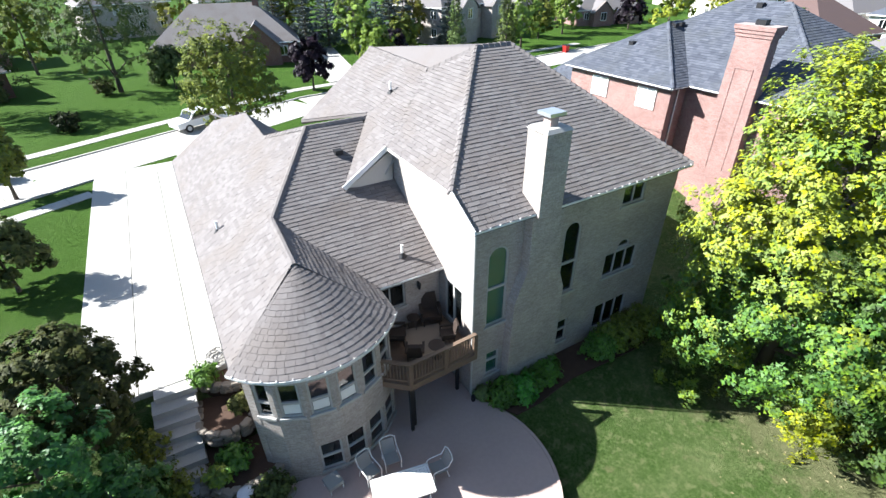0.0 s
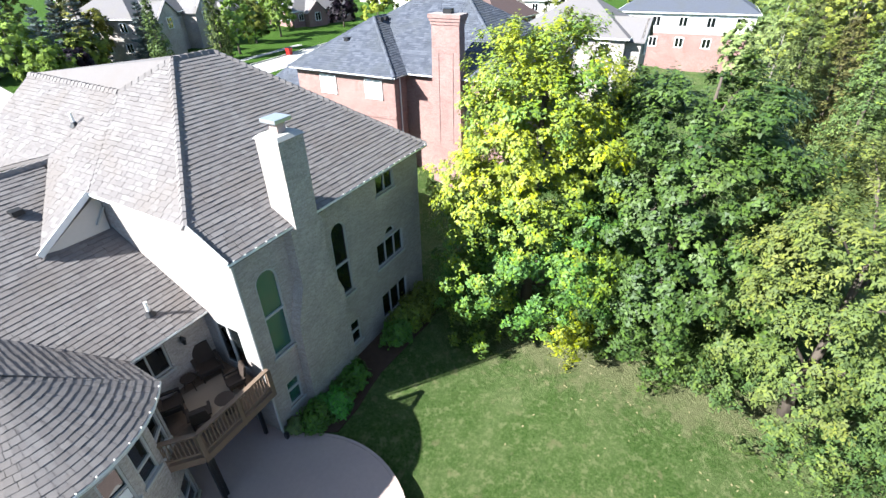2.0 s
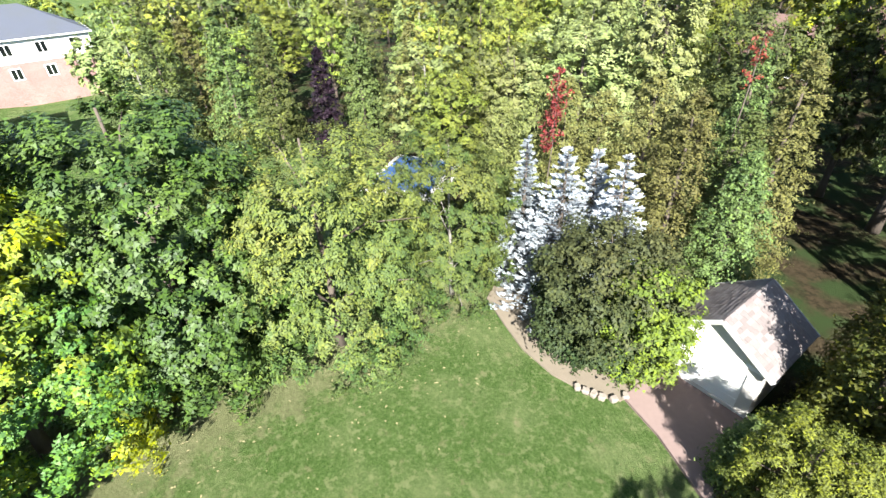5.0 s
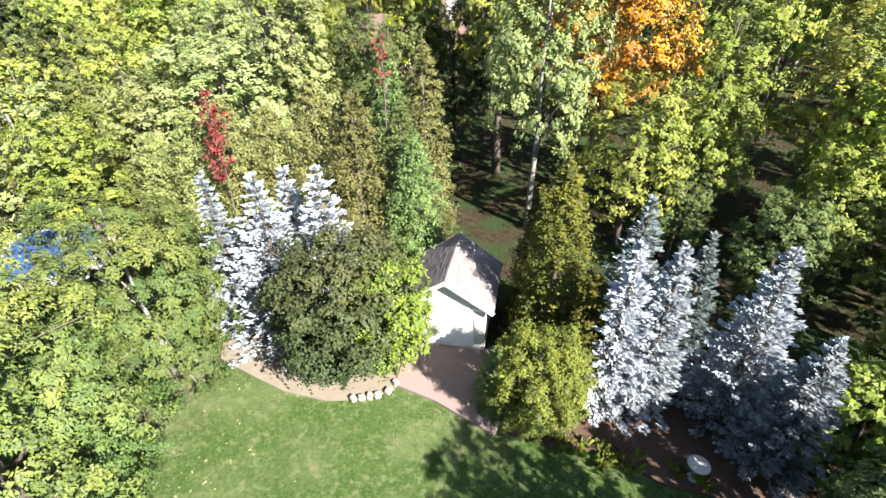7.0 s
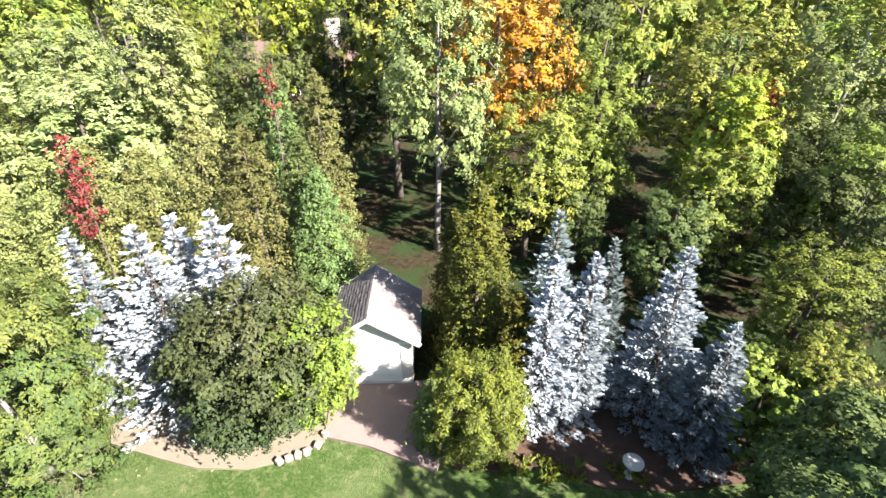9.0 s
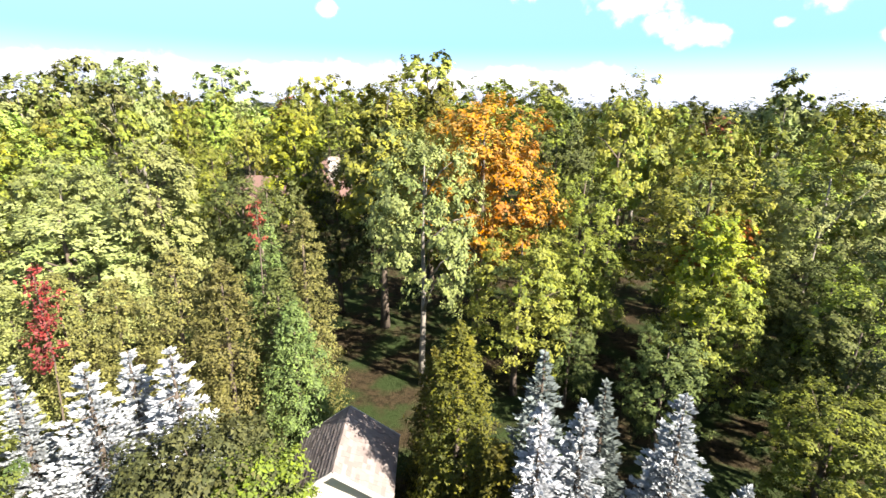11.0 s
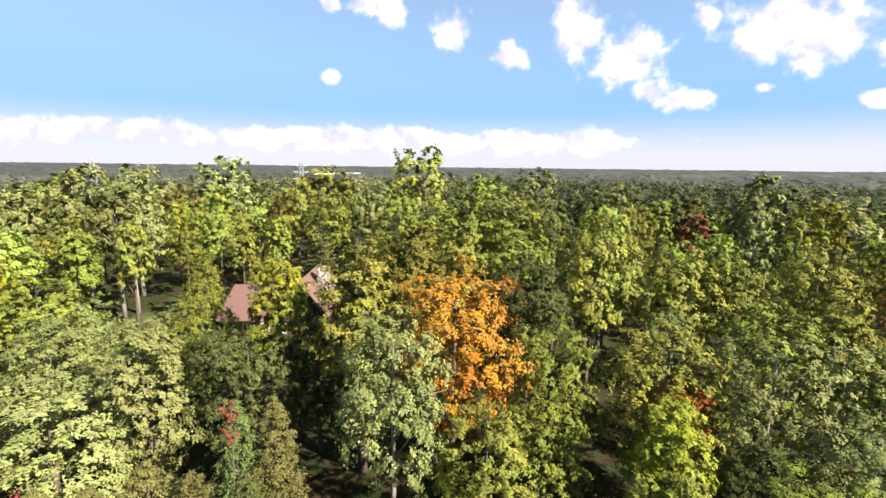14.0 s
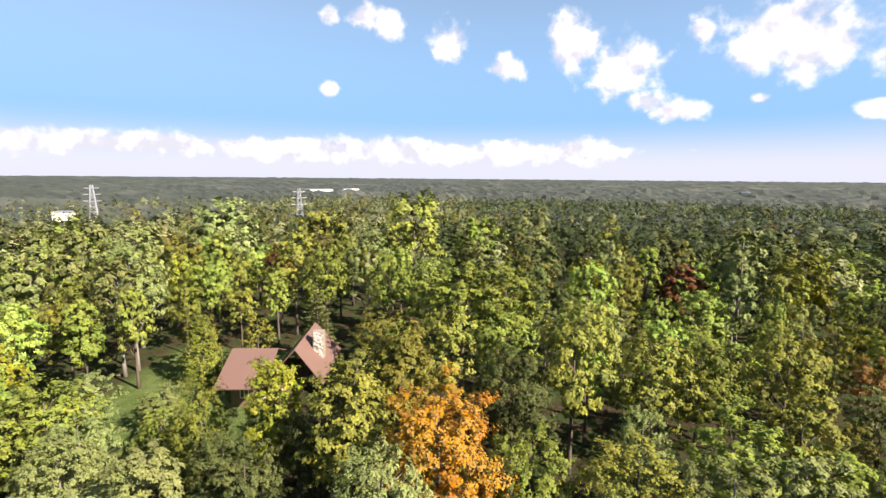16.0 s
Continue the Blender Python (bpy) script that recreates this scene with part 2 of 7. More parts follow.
M["stone"] = plain("grey_wall_stone", (0.244, 0.211, 0.175), 0.85, 0, 14, 0.4, 0.8)
M["bluestone"] = plain("grey_step_stone", (0.40, 0.385, 0.365), 0.8, 0, 8, 0.3, 0.5)
M["deck"] = plain("weathered_deck_wood", (0.158, 0.109, 0.0759), 0.75, 0, 18, 0.35, 0.4)
M["bark"] = plain("grey_bark", (0.099, 0.0792, 0.0627), 0.95, 0, 16, 0.45, 1.0)
M["pale_bark"] = plain("pale_bark", (0.20, 0.185, 0.16), 0.9, 0, 8, 0.45, 0.8)
M["black"] = plain("dark_metal", (0.03, 0.03, 0.032), 0.45, 0.4, 30, 0.3)
M["steel"] = plain("galvanised_steel", (0.52, 0.54, 0.57), 0.4, 0.7, 12, 0.2)
M["wicker"] = plain("dark_wicker", (0.0429, 0.0297, 0.0231), 0.7, 0, 60, 0.5, 0.8)
M["mesh"] = plain("pale_grey_sling", (0.29, 0.284, 0.271), 0.55, 0, 40, 0.2)
M["rug"] = plain("tan_rug", (0.277, 0.218, 0.165), 0.95, 0, 30, 0.2)
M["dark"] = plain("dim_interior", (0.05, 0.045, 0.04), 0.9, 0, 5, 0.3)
M["glass"] = glass_material("window_glass", (0.012, 0.015, 0.016))
M["curtain"] = plain("white_curtain_behind_glass", (0.5, 0.5, 0.49), 0.12, 0, 4, 0.25)
# the green reflection on these panes is put into the glass colour
M["green_reflection_glass"] = glass_material("glass_with_green_reflection", (0.05, 0.15, 0.115))
M["car_paint"] = plain("white_car_paint", (0.75, 0.75, 0.76), 0.25, 0, 6, 0.06)
M["tyre"] = plain("black_rubber", (0.02, 0.02, 0.021), 0.85, 0, 30, 0.3)
M["red"] = plain("red_plastic", (0.363, 0.0231, 0.0198), 0.4, 0, 10, 0.15)
M["blue_tarp"] = plain("blue_pool_cover", (0.033, 0.0792, 0.198), 0.55, 0, 6, 0.3)
M["dry_leaf"] = plain("dry_leaf", (0.33, 0.29, 0.15), 0.8, 0, 30, 0.3)
LEAF = {}
for kind, a, b, light, gloss in (
        ("oak", (0.0392, 0.103, 0.0237), (0.135, 0.232, 0.0508), 0.14, 0.22), ("gold", (0.078, 0.152, 0.03), (0.315, 0.3, 0.024), 0.16, 0.2),
        ("locust", (0.0695, 0.122, 0.0368), (0.191, 0.202, 0.0505), 0.22, 0.06), ("lime", (0.143, 0.24, 0.0446), (0.232, 0.297, 0.0535), 0.35, 0.06),
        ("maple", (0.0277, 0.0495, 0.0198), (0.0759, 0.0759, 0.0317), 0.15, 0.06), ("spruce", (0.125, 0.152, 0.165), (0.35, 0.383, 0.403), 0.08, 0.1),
        # dim_spruce darkens the spruce colours so that they hold shade
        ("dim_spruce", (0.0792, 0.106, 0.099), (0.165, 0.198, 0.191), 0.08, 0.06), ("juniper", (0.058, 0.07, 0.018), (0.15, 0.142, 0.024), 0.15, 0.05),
        ("cedar", (0.153, 0.166, 0.0552), (0.237, 0.234, 0.0816), 0.25, 0.04), ("arbor", (0.0726, 0.104, 0.0337), (0.138, 0.165, 0.0533), 0.15, 0.05),
        ("green", (0.114, 0.155, 0.0299), (0.218, 0.245, 0.0482), 0.08, 0.04), ("bright", (0.163, 0.237, 0.0454), (0.302, 0.326, 0.0707), 0.08, 0.04),
        ("pale", (0.121, 0.15, 0.0506), (0.221, 0.238, 0.085), 0.08, 0.04), ("olive", (0.133, 0.154, 0.0349), (0.265, 0.25, 0.0478), 0.08, 0.04),
        ("orange", (0.356, 0.218, 0.033), (0.33, 0.106, 0.0231), 0.2, 0.04), ("yellow", (0.149, 0.183, 0.0264), (0.241, 0.226, 0.0264), 0.08, 0.04),
        ("pale_lime", (0.185, 0.219, 0.0705), (0.298, 0.313, 0.131), 0.25, 0.05), ("purple", (0.0119, 0.00858, 0.0145), (0.0251, 0.0145, 0.0218), 0.1, 0.1), ("dark", (0.0534, 0.0725, 0.0253), (0.113, 0.124, 0.0407), 0.08, 0.04),
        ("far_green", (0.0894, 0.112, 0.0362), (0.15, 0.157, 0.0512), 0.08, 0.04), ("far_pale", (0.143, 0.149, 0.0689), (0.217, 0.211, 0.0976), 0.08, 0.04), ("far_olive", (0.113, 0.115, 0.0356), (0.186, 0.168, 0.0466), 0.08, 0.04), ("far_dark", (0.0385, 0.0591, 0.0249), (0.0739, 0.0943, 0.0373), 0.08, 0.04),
        ("rust", (0.145, 0.0792, 0.0297), (0.198, 0.066, 0.033), 0.08, 0.04),
        ("red_vine", (0.201, 0.0526, 0.0395), (0.321, 0.0875, 0.0621), 0.25, 0.1), ("bed", (0.10, 0.24, 0.04), (0.20, 0.38, 0.075), 0.3, 0.2)):
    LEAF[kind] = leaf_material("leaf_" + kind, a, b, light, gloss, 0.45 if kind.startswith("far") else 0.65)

# ---- building blocks ----
class Solid:
    """Vertices and faces of one mesh."""

    def __init__(self):
        self.v, self.f = [], []

    def face(self, pts):
        n = len(self.v)
        self.v += [tuple(p) for p in pts]
        self.f.append(tuple(range(n, n + len(pts))))

    def prism(self, low, high):
        """A closed solid between two outlines with the same number of corners (low seen from above runs anticlockwise)."""
        n, k = len(self.v), len(low)
        self.v += [tuple(p) for p in low] + [tuple(p) for p in high]
        self.f.append(tuple(range(n + k - 1, n - 1, -1)))
        self.f.append(tuple(range(n + k, n + 2 * k)))
        for i in range(k):
            j = (i + 1) % k
            self.f.append((n + i, n + j, n + k + j, n + k + i))
        return self

    def box(self, x0, x1, y0, y1, z0, z1):
        return self.prism([(x0, y0, z0), (x1, y0, z0), (x1, y1, z0), (x0, y1, z0)], [(x0, y0, z1), (x1, y0, z1), (x1, y1, z1), (x0, y1, z1)])

    def slab(self, outline, z0, z1):
        return self.prism([(x, y, z0) for x, y in outline], [(x, y, z1) for x, y in outline])

    def beam(self, a, b, w, h, up=(0, 0, 1)):
        """A square bar from a to b, w across and h high."""
        a, b = Vector(a), Vector(b)
        d = (b - a).normalized()
        s = d.cross(Vector(up))
        s = s.normalized() if s.length > 1e-4 else Vector((1, 0, 0))
        u = s.cross(d)
        ring = [(-w / 2, -h / 2), (w / 2, -h / 2), (w / 2, h / 2), (-w / 2, h / 2)]
        return self.prism([a + s * p + u * q for p, q in ring], [b + s * p + u * q for p, q in ring])

    def tube(self, path, radii, sides=8):
        """A tapered round bar along points."""
        path = [Vector(p) for p in path]
        n0 = len(self.v)
        for i, p in enumerate(path):
            d = (path[min(i + 1, len(path) - 1)] - path[max(i - 1, 0)]).normalized()
            s = d.cross(Vector((0.31, 0.95, 0.05)))
            s = s.normalized() if s.length > 1e-3 else Vector((1, 0, 0))
            u = d.cross(s)
            for k in range(sides):
                a = 2 * math.pi * k / sides
                self.v.append(tuple(p + (s * math.cos(a) + u * math.sin(a)) * radii[i]))
        for i in range(len(path) - 1):
            for k in range(sides):
                k2 = (k + 1) % sides
                self.f.append((n0 + i * sides + k, n0 + i * sides + k2, n0 + (i + 1) * sides + k2, n0 + (i + 1) * sides + k))
        self.f.append(tuple(range(n0 + sides - 1, n0 - 1, -1)))
        e = n0 + (len(path) - 1) * sides
        self.f.append(tuple(range(e, e + sides)))
        return self

    def lathe(self, centre, profile, sides=16):
        cx, cy, cz = centre
        return self.tube([(cx, cy, cz + z) for _, z in profile], [max(r, 1e-3) for r, _ in profile], sides)

    def rock(self, centre, size, rng, turn=0.0):
        """An uneven, rounded block of stone."""
        pts = []
        c, s = math.cos(turn), math.sin(turn)
        for z, k in ((-0.5, 0.85), (0.15, 1.0), (0.5, 0.78)):
            for x, y in ((-0.5, -0.32), (-0.32, -0.5), (0.32, -0.5), (0.5, -0.32), (0.5, 0.32), (0.32, 0.5), (-0.32, 0.5), (-0.5, 0.32)):
                px, py = x * size[0] * k * rng.uniform(0.88, 1.08), y * size[1] * k * rng.uniform(0.88, 1.08)
                pts.append((centre[0] + c * px - s * py, centre[1] + s * px + c * py, centre[2] + z * size[2] * rng.uniform(0.9, 1.1)))
        n = len(self.v)
        self.v += pts
        self.f += [tuple(range(n + 7, n - 1, -1)), tuple(range(n + 16, n + 24))]
        for r in (0, 8):
            for i in range(8):
                j = (i + 1) % 8
                self.f.append((n + r + i, n + r + j, n + r + 8 + j, n + r + 8 + i))
        return self

    def mesh(self, name, material, smooth=False):
        me = bpy.data.meshes.new(name)
        me.from_pydata(self.v, [], self.f)
        me.materials.append(material)
        if smooth:
            me.polygons.foreach_set("use_smooth", [True] * len(me.polygons))
        me.update()
        return me


def part(name, solid, material, parent=None, label="", smooth=False):
    """Links a Solid (or a mesh) as one mesh object under a thing or a part."""
    me = solid if isinstance(solid, bpy.types.Mesh) else solid.mesh(name, material, smooth)
    ob = new(name, me)
    if parent:
        ob.parent = parent
    return tagged(ob, label)


def thing(name, label, category, where=(0, 0, 0), turn=0.0, group="", kind=""):
    ob = new(name)
    ob.matrix_world = pose(*where, 0, 0, turn)
    return tagged(ob, label, category, group, kind)


def smoothstep(a, b, x):
    x = min(1.0, max(0.0, (x - a) / (b - a)))
    return x * x * (3 - 2 * x)


def ground_height(x, y):
    """The lot falls from the street (2.55 m) to the back lawn; the house stands across the fall."""
    west = smoothstep(0.6, 5.2, y)
    east = smoothstep(1.0, 14.0, y)
    k = smoothstep(-9.5, -8.0, x)
    front = 2.55 * (west * (1 - k) + east * k)
    back = -0.06 - 0.44 * smoothstep(1.2, 6.0, -y)
    rough = 0.06 * noise.noise((x * 0.15, y * 0.15, 0.3))
    pit = smoothstep(-10.9, -10.2, x) * (1 - smoothstep(-8.4, -7.8, x)) * smoothstep(-0.6, 0.4, y) * (1 - smoothstep(3.9, 4.6, y))
    return front + back - 0.6 * pit + (rough if y < -8 or y > 25 else 0)

# ---- ground: one sheet from the street to the horizon ----
def build_ground():
    inner = np.arange(-60.0, 60.01, 1.0)
    rings = []
    step = 1.5
    d = 60.0
    while d < 4600:
        d += step
        step *= 1.22
        rings.append(d)
    axis = np.array([-r for r in reversed(rings)] + list(inner) + rings)
    n = len(axis)
    verts = [(x, y, ground_height(x, y)) for y in axis for x in axis]
    faces = [(j * n + i, j * n + i + 1, (j + 1) * n + i + 1, (j + 1) * n + i) for j in range(n - 1) for i in range(n - 1)]
    me = bpy.data.meshes.new("ground")
    me.from_pydata(verts, [], faces)
    me.materials.append(M["lawn"])
    me.polygons.foreach_set("use_smooth", [True] * len(faces))
    tagged(new("ground", me), "mown green lawn with dry patches, leaf litter under the woods", "lawn", kind="structure")


build_ground()


def strip(name, path, width, lift, material, label, category, joints=0.0, thick=0.14):
    """A paved band along a path, cut into slabs when joints are given."""
    ob = thing(name, label, category, kind="structure")
    pts = [Vector((x, y, 0)) for x, y in path]
    slabs = []
    for a, b in zip(pts, pts[1:]):
        length = (b - a).length
        n = max(1, round(length / joints)) if joints else max(1, round(length / 6))
        d, gap = (b - a) / n, 0.02 if joints else 0.0
        side = Vector((d.y, -d.x, 0)).normalized() * width / 2
        for i in range(n):
            p, q = a + d * i + d.normalized() * gap, a + d * (i + 1) - d.normalized() * gap
            quad = [p + side, q + side, q - side, p - side]
            top = [(v.x, v.y, ground_height(v.x, v.y) + lift) for v in quad]
            slabs.append(Solid().prism([(x, y, z - thick) for x, y, z in top], top))
    for s in slabs:
        part("slab", s, material, ob)
    return ob


def street_line(x, off=0.0):
    """Middle of the street across the front of the lots."""
    y = 35.6 + 0.42 * (x + 8) if x < 6 else 41.5 + 0.12 * (x - 6)
    return y + off


# driveway in front of the garage, poured in panels
def build_driveway():
    ob = thing("driveway", "pale sunlit concrete driveway in large poured panels", "driveway", kind="structure")
    xs = [-14.1, -12.0, -9.9, -8.25]
    ys = [4.6, 8.0, 12.0, 16.5, 21.5, 26.5, 30.6]
    for i in range(3):
        for y0, y1 in zip(ys, ys[1:]):
            q = [(xs[i] + 0.015, y0 + 0.015), (xs[i + 1] - 0.015, y0 + 0.015), (xs[i + 1] - 0.015, y1 - 0.015), (xs[i] + 0.015, y1 - 0.015)]
            top = [(x, y, max(2.56, ground_height(x, y) + 0.05)) for x, y in q]
            part("panel", Solid().prism([(x, y, z - 0.6) for x, y, z in top], top), M["concrete"], ob)
    for x0, x1, y0, y1 in ((-8.25, -4.6, 21.8, 26.5), (-8.25, -4.6, 26.53, 32.2)):
        q = [(x0 + 0.015, y0), (x1 - 0.015, y0), (x1 - 0.015, y1), (x0 + 0.015, y1)]
        top = [(x, y, ground_height(x, y) + 0.05) for x, y in q]
        part("panel", Solid().prism([(x, y, z - 0.15) for x, y, z in top], top), M["concrete"], ob)


build_driveway()
def along_street(off, stops):
    return [(x, street_line(x, off)) for x in stops]


strip("road", along_street(0, (-90, -40, -8, 6, 40, 110)), 6.2, 0.03, M["concrete"], "pale concrete street with panel joints", "road", 4.6)
strip("pavement", along_street(-6.3, (-90, -40, -14.1)), 1.2, 0.05, M["concrete"], "narrow pale concrete pavement between strips of lawn", "pavement", 1.5)
strip("pavement", along_street(7.3, (-90, -40, -8, 6, 60)), 1.2, 0.05, M["concrete"], "narrow pale concrete pavement between strips of lawn", "pavement", 1.5)
strip("kerb", along_street(-3.5, (-90, -40, -14.1)), 0.2, 0.13, M["concrete"], "pale concrete kerb along the street", "kerb")
strip("kerb", along_street(3.5, (-90, -8, 6, 110)), 0.2, 0.13, M["concrete"], "pale concrete kerb along the street", "kerb")

# patio behind the house, rounded towards the lawn
arc = [(-3.6 + 4.55 * math.cos(radians(a)), -3.1 + 4.3 * math.sin(radians(a))) for a in range(-150, 46, 9)]
patio_outline = arc + [(0.35, -0.9), (0.0, -0.02), (-0.05, 2.6), (-3.1, 2.6), (-3.3, 0.7), (-5.9, -0.4), (-8.2, 0.0)]
tagged(part("patio", Solid().slab(patio_outline, -0.6, 0.0), M["patio"]), "smooth rose-brown concrete patio with a rounded edge", "patio", kind="structure")
rim = Solid()
ring = [(-3.6 + 4.61 * math.cos(radians(a)), -3.1 + 4.36 * math.sin(radians(a))) for a in range(-150, 46, 5)]
for p, q in zip(ring, ring[1:]):
    rim.beam((*p, -0.25), (*q, -0.25), 0.12, 0.54)
tagged(part("patio_edge", rim, M["patio"]), "raised smooth edge band of the concrete patio", "edging", kind="structure")

# ---- the brick house ----
def wall(parent, p0, p1, z0, z1, openings=(), thick=0.28, material=None, name="wall", label="", butt=False):
    """A wall whose outer face runs from p0 to p1 (outside to the right hand), with openings (s0, s1, low, high, arched)."""
    a, b = Vector((*p0, 0)), Vector((*p1, 0))
    u = (b - a).normalized()
    out = Vector((u.y, -u.x, 0))
    length = (b - a).length
    ss = sorted({thick if butt else 0.0, length, *[o[0] for o in openings], *[o[1] for o in openings]})
    zs = sorted({z0, z1, *[o[2] for o in openings], *[o[3] for o in openings]})
    s = Solid()

    def put(q, z, d):
        v = a + u * q - out * d
        return (v.x, v.y, z)

    for s0, s1 in zip(ss, ss[1:]):
        run = None
        for w0, w1 in list(zip(zs, zs[1:])) + [(None, None)]:
            open_here = w0 is None or any(o[0] <= s0 + 1e-6 and s1 <= o[1] + 1e-6 and o[2] <= w0 + 1e-6 and w1 <= o[3] + 1e-6 for o in openings)
            if not open_here:
                run = (run[0], w1) if run else (w0, w1)
            elif run:
                s.prism([put(s0, run[0], 0), put(s1, run[0], 0), put(s1, run[0], thick), put(s0, run[0], thick)],
                        [put(s0, run[1], 0), put(s1, run[1], 0), put(s1, run[1], thick), put(s0, run[1], thick)])
                run = None
    for o in openings:
        if len(o) > 4 and o[4]:
            r, mid, top = (o[1] - o[0]) / 2, (o[0] + o[1]) / 2, o[3]
            for side in (-1, 1):
                pts = [(mid + side * r, top)] + [(mid + side * r * math.cos(k), top - r + r * math.sin(k)) for k in [math.pi / 2 * i / 6 for i in range(6, -1, -1)]]
                if side < 0:
                    pts = pts[::-1]
                s.prism([put(q, z, thick) for q, z in pts], [put(q, z, 0) for q, z in pts])
    return part(name, s, material or M["brick"], parent, label)


def ring_frame(outer, inner, place, front, back):
    """A flat frame in one piece between two outlines with the same number of corners; place(s, z, depth) sets its points."""
    f = Solid()
    n = len(outer)
    for loop, depth in ((outer, front), (inner, front), (inner, back), (outer, back)):
        f.v += [tuple(place(s, z, depth)) for s, z in loop]
    for i in range(n):
        j = (i + 1) % n
        for k in range(4):
            m = (k + 1) % 4
            f.f.append((k * n + i, k * n + j, m * n + j, m * n + i))
    return f


def window(parent, p0, p1, opening, columns=2, rail=None, glass="glass", frame_mat="taupe", inset=0.09, label=""):
    """A framed window in an opening of the wall p0-p1: frame, panes, a sill and a sash rail."""
    a, b = Vector((*p0, 0)), Vector((*p1, 0))
    u = (b - a).normalized()
    out = Vector((u.y, -u.x, 0))
    s0, s1, za, zb = opening[:4]
    arched = len(opening) > 4 and opening[4]
    r = (s1 - s0) / 2
    spring = zb - r if arched else zb

    def put(s, z, d=inset):
        v = a + u * s - out * d
        return Vector((v.x, v.y, z))

    w = 0.07
    if arched:
        turns = [math.pi * i / 12 for i in range(13)]
        mid = (s0 + s1) / 2
        outer = [(s1, za)] + [(mid + r * math.cos(k), spring + r * math.sin(k)) for k in turns] + [(s0, za)]
        inner = [(s1 - w, za + w)] + [(mid + (r - w) * math.cos(k), spring + (r - w) * math.sin(k)) for k in turns] + [(s0 + w, za + w)]
    else:
        outer = [(s1, za), (s1, zb), (s0, zb), (s0, za)]
        inner = [(s1 - w, za + w), (s1 - w, zb - w), (s0 + w, zb - w), (s0 + w, za + w)]
    win = part("window", ring_frame(outer, inner, put, inset - 0.05, inset + 0.05), M[frame_mat], parent, label)
    for i in range(1, columns):
        s = s0 + (s1 - s0) * i / columns
        part("mullion", Solid().beam(put(s, za + w), put(s, zb - w), 0.06, 0.09, out), M[frame_mat], win)
    if rail:
        part("rail", Solid().beam(put(s0 + w, rail), put(s1 - w, rail), 0.11, 0.09), M[frame_mat], win)
    g = Solid()
    if arched:
        pts = [(s1 - 0.03, za + 0.03)] + [((s0 + s1) / 2 + (r - 0.03) * math.cos(k), spring + (r - 0.03) * math.sin(k)) for k in [math.pi * i / 12 for i in range(13)]] + [(s0 + 0.03, za + 0.03)]
    else:
        pts = [(s0 + 0.03, za + 0.03), (s1 - 0.03, za + 0.03), (s1 - 0.03, zb - 0.03), (s0 + 0.03, zb - 0.03)]
    g.prism([put(s, z, inset + 0.02) for s, z in pts], [put(s, z, inset + 0.01) for s, z in pts])
    part("pane", g, M[glass], win)
    sill = Solid()
    sill.beam(put(s0 - 0.08, za - 0.05, 0.05), put(s1 + 0.08, za - 0.05, 0.05), 0.22, 0.1)
    part("sill", sill, M["taupe"], win)
    return win


def clip(poly, k, low, high):
    """Cuts a plane outline to low <= coordinate k <= high."""
    for sign, limit in ((1, low), (-1, -high)):
        done = []
        for i, p in enumerate(poly):
            q = poly[(i + 1) % len(poly)]
            a, b = sign * p[k] - limit, sign * q[k] - limit
            if a >= 0:
                done.append(p)
            if (a >= 0) != (b >= 0):
                t = a / (a - b)
                done.append(tuple(p[j] + t * (q[j] - p[j]) for j in range(2)))
        poly = done
        if len(poly) < 3:
            return []
    return poly


def shingles(corners, rng, course=0.2, tab=(0.24, 0.5), thick=0.021):
    """Overlapping tabs on a plane roof face: a list of Solids, lowest course first."""
    pts = [Vector(p) for p in corners]
    n = Vector((0, 0, 0))
    for i, p in enumerate(pts):
        q = pts[(i + 1) % len(pts)]
        n += (p - pts[0]).cross(q - pts[0])
    n.normalize()
    if n.z < 0:
        n = -n
    up = (Vector((0, 0, 1)) - n * n.z).normalized()
    side = up.cross(n)
    o = pts[0]
    flat = [((p - o).dot(side), (p - o).dot(up)) for p in pts]
    v0, v1 = min(p[1] for p in flat), max(p[1] for p in flat)
    made = []
    v = v0
    while v < v1:
        row = clip(flat, 1, v, v + course)
        if len(row) >= 3:
            u0, u1 = min(p[0] for p in row), max(p[0] for p in row)
            u = u0 - rng.uniform(0, tab[1])
            while u < u1:
                w = rng.uniform(*tab)
                t = clip(row, 0, u + 0.006, u + w - 0.006)
                u += w
                if len(t) < 3:
                    continue
                low, high = min(p[1] for p in t), v + course
                lift = rng.uniform(0.6, 1.2) * thick
                drop = rng.uniform(-0.01, 0.012)
                solid = Solid()
                def place(p, base):
                    k = (p[1] - v) / course
                    h = base if base < 0 else lift * (1 - k) + 0.006
                    shift = drop * (1 - k)
                    return o + side * p[0] + up * (p[1] + shift) + n * h
                solid.prism([place(p, -0.004) for p in t], [place(p, 0.1) for p in t])
                made.append(solid)
        v += course
    return made


def join(solids):
    s = Solid()
    for q in solids:
        n = len(s.v)
        s.v += q.v
        s.f += [tuple(i + n for i in f) for f in q.f]
    return s


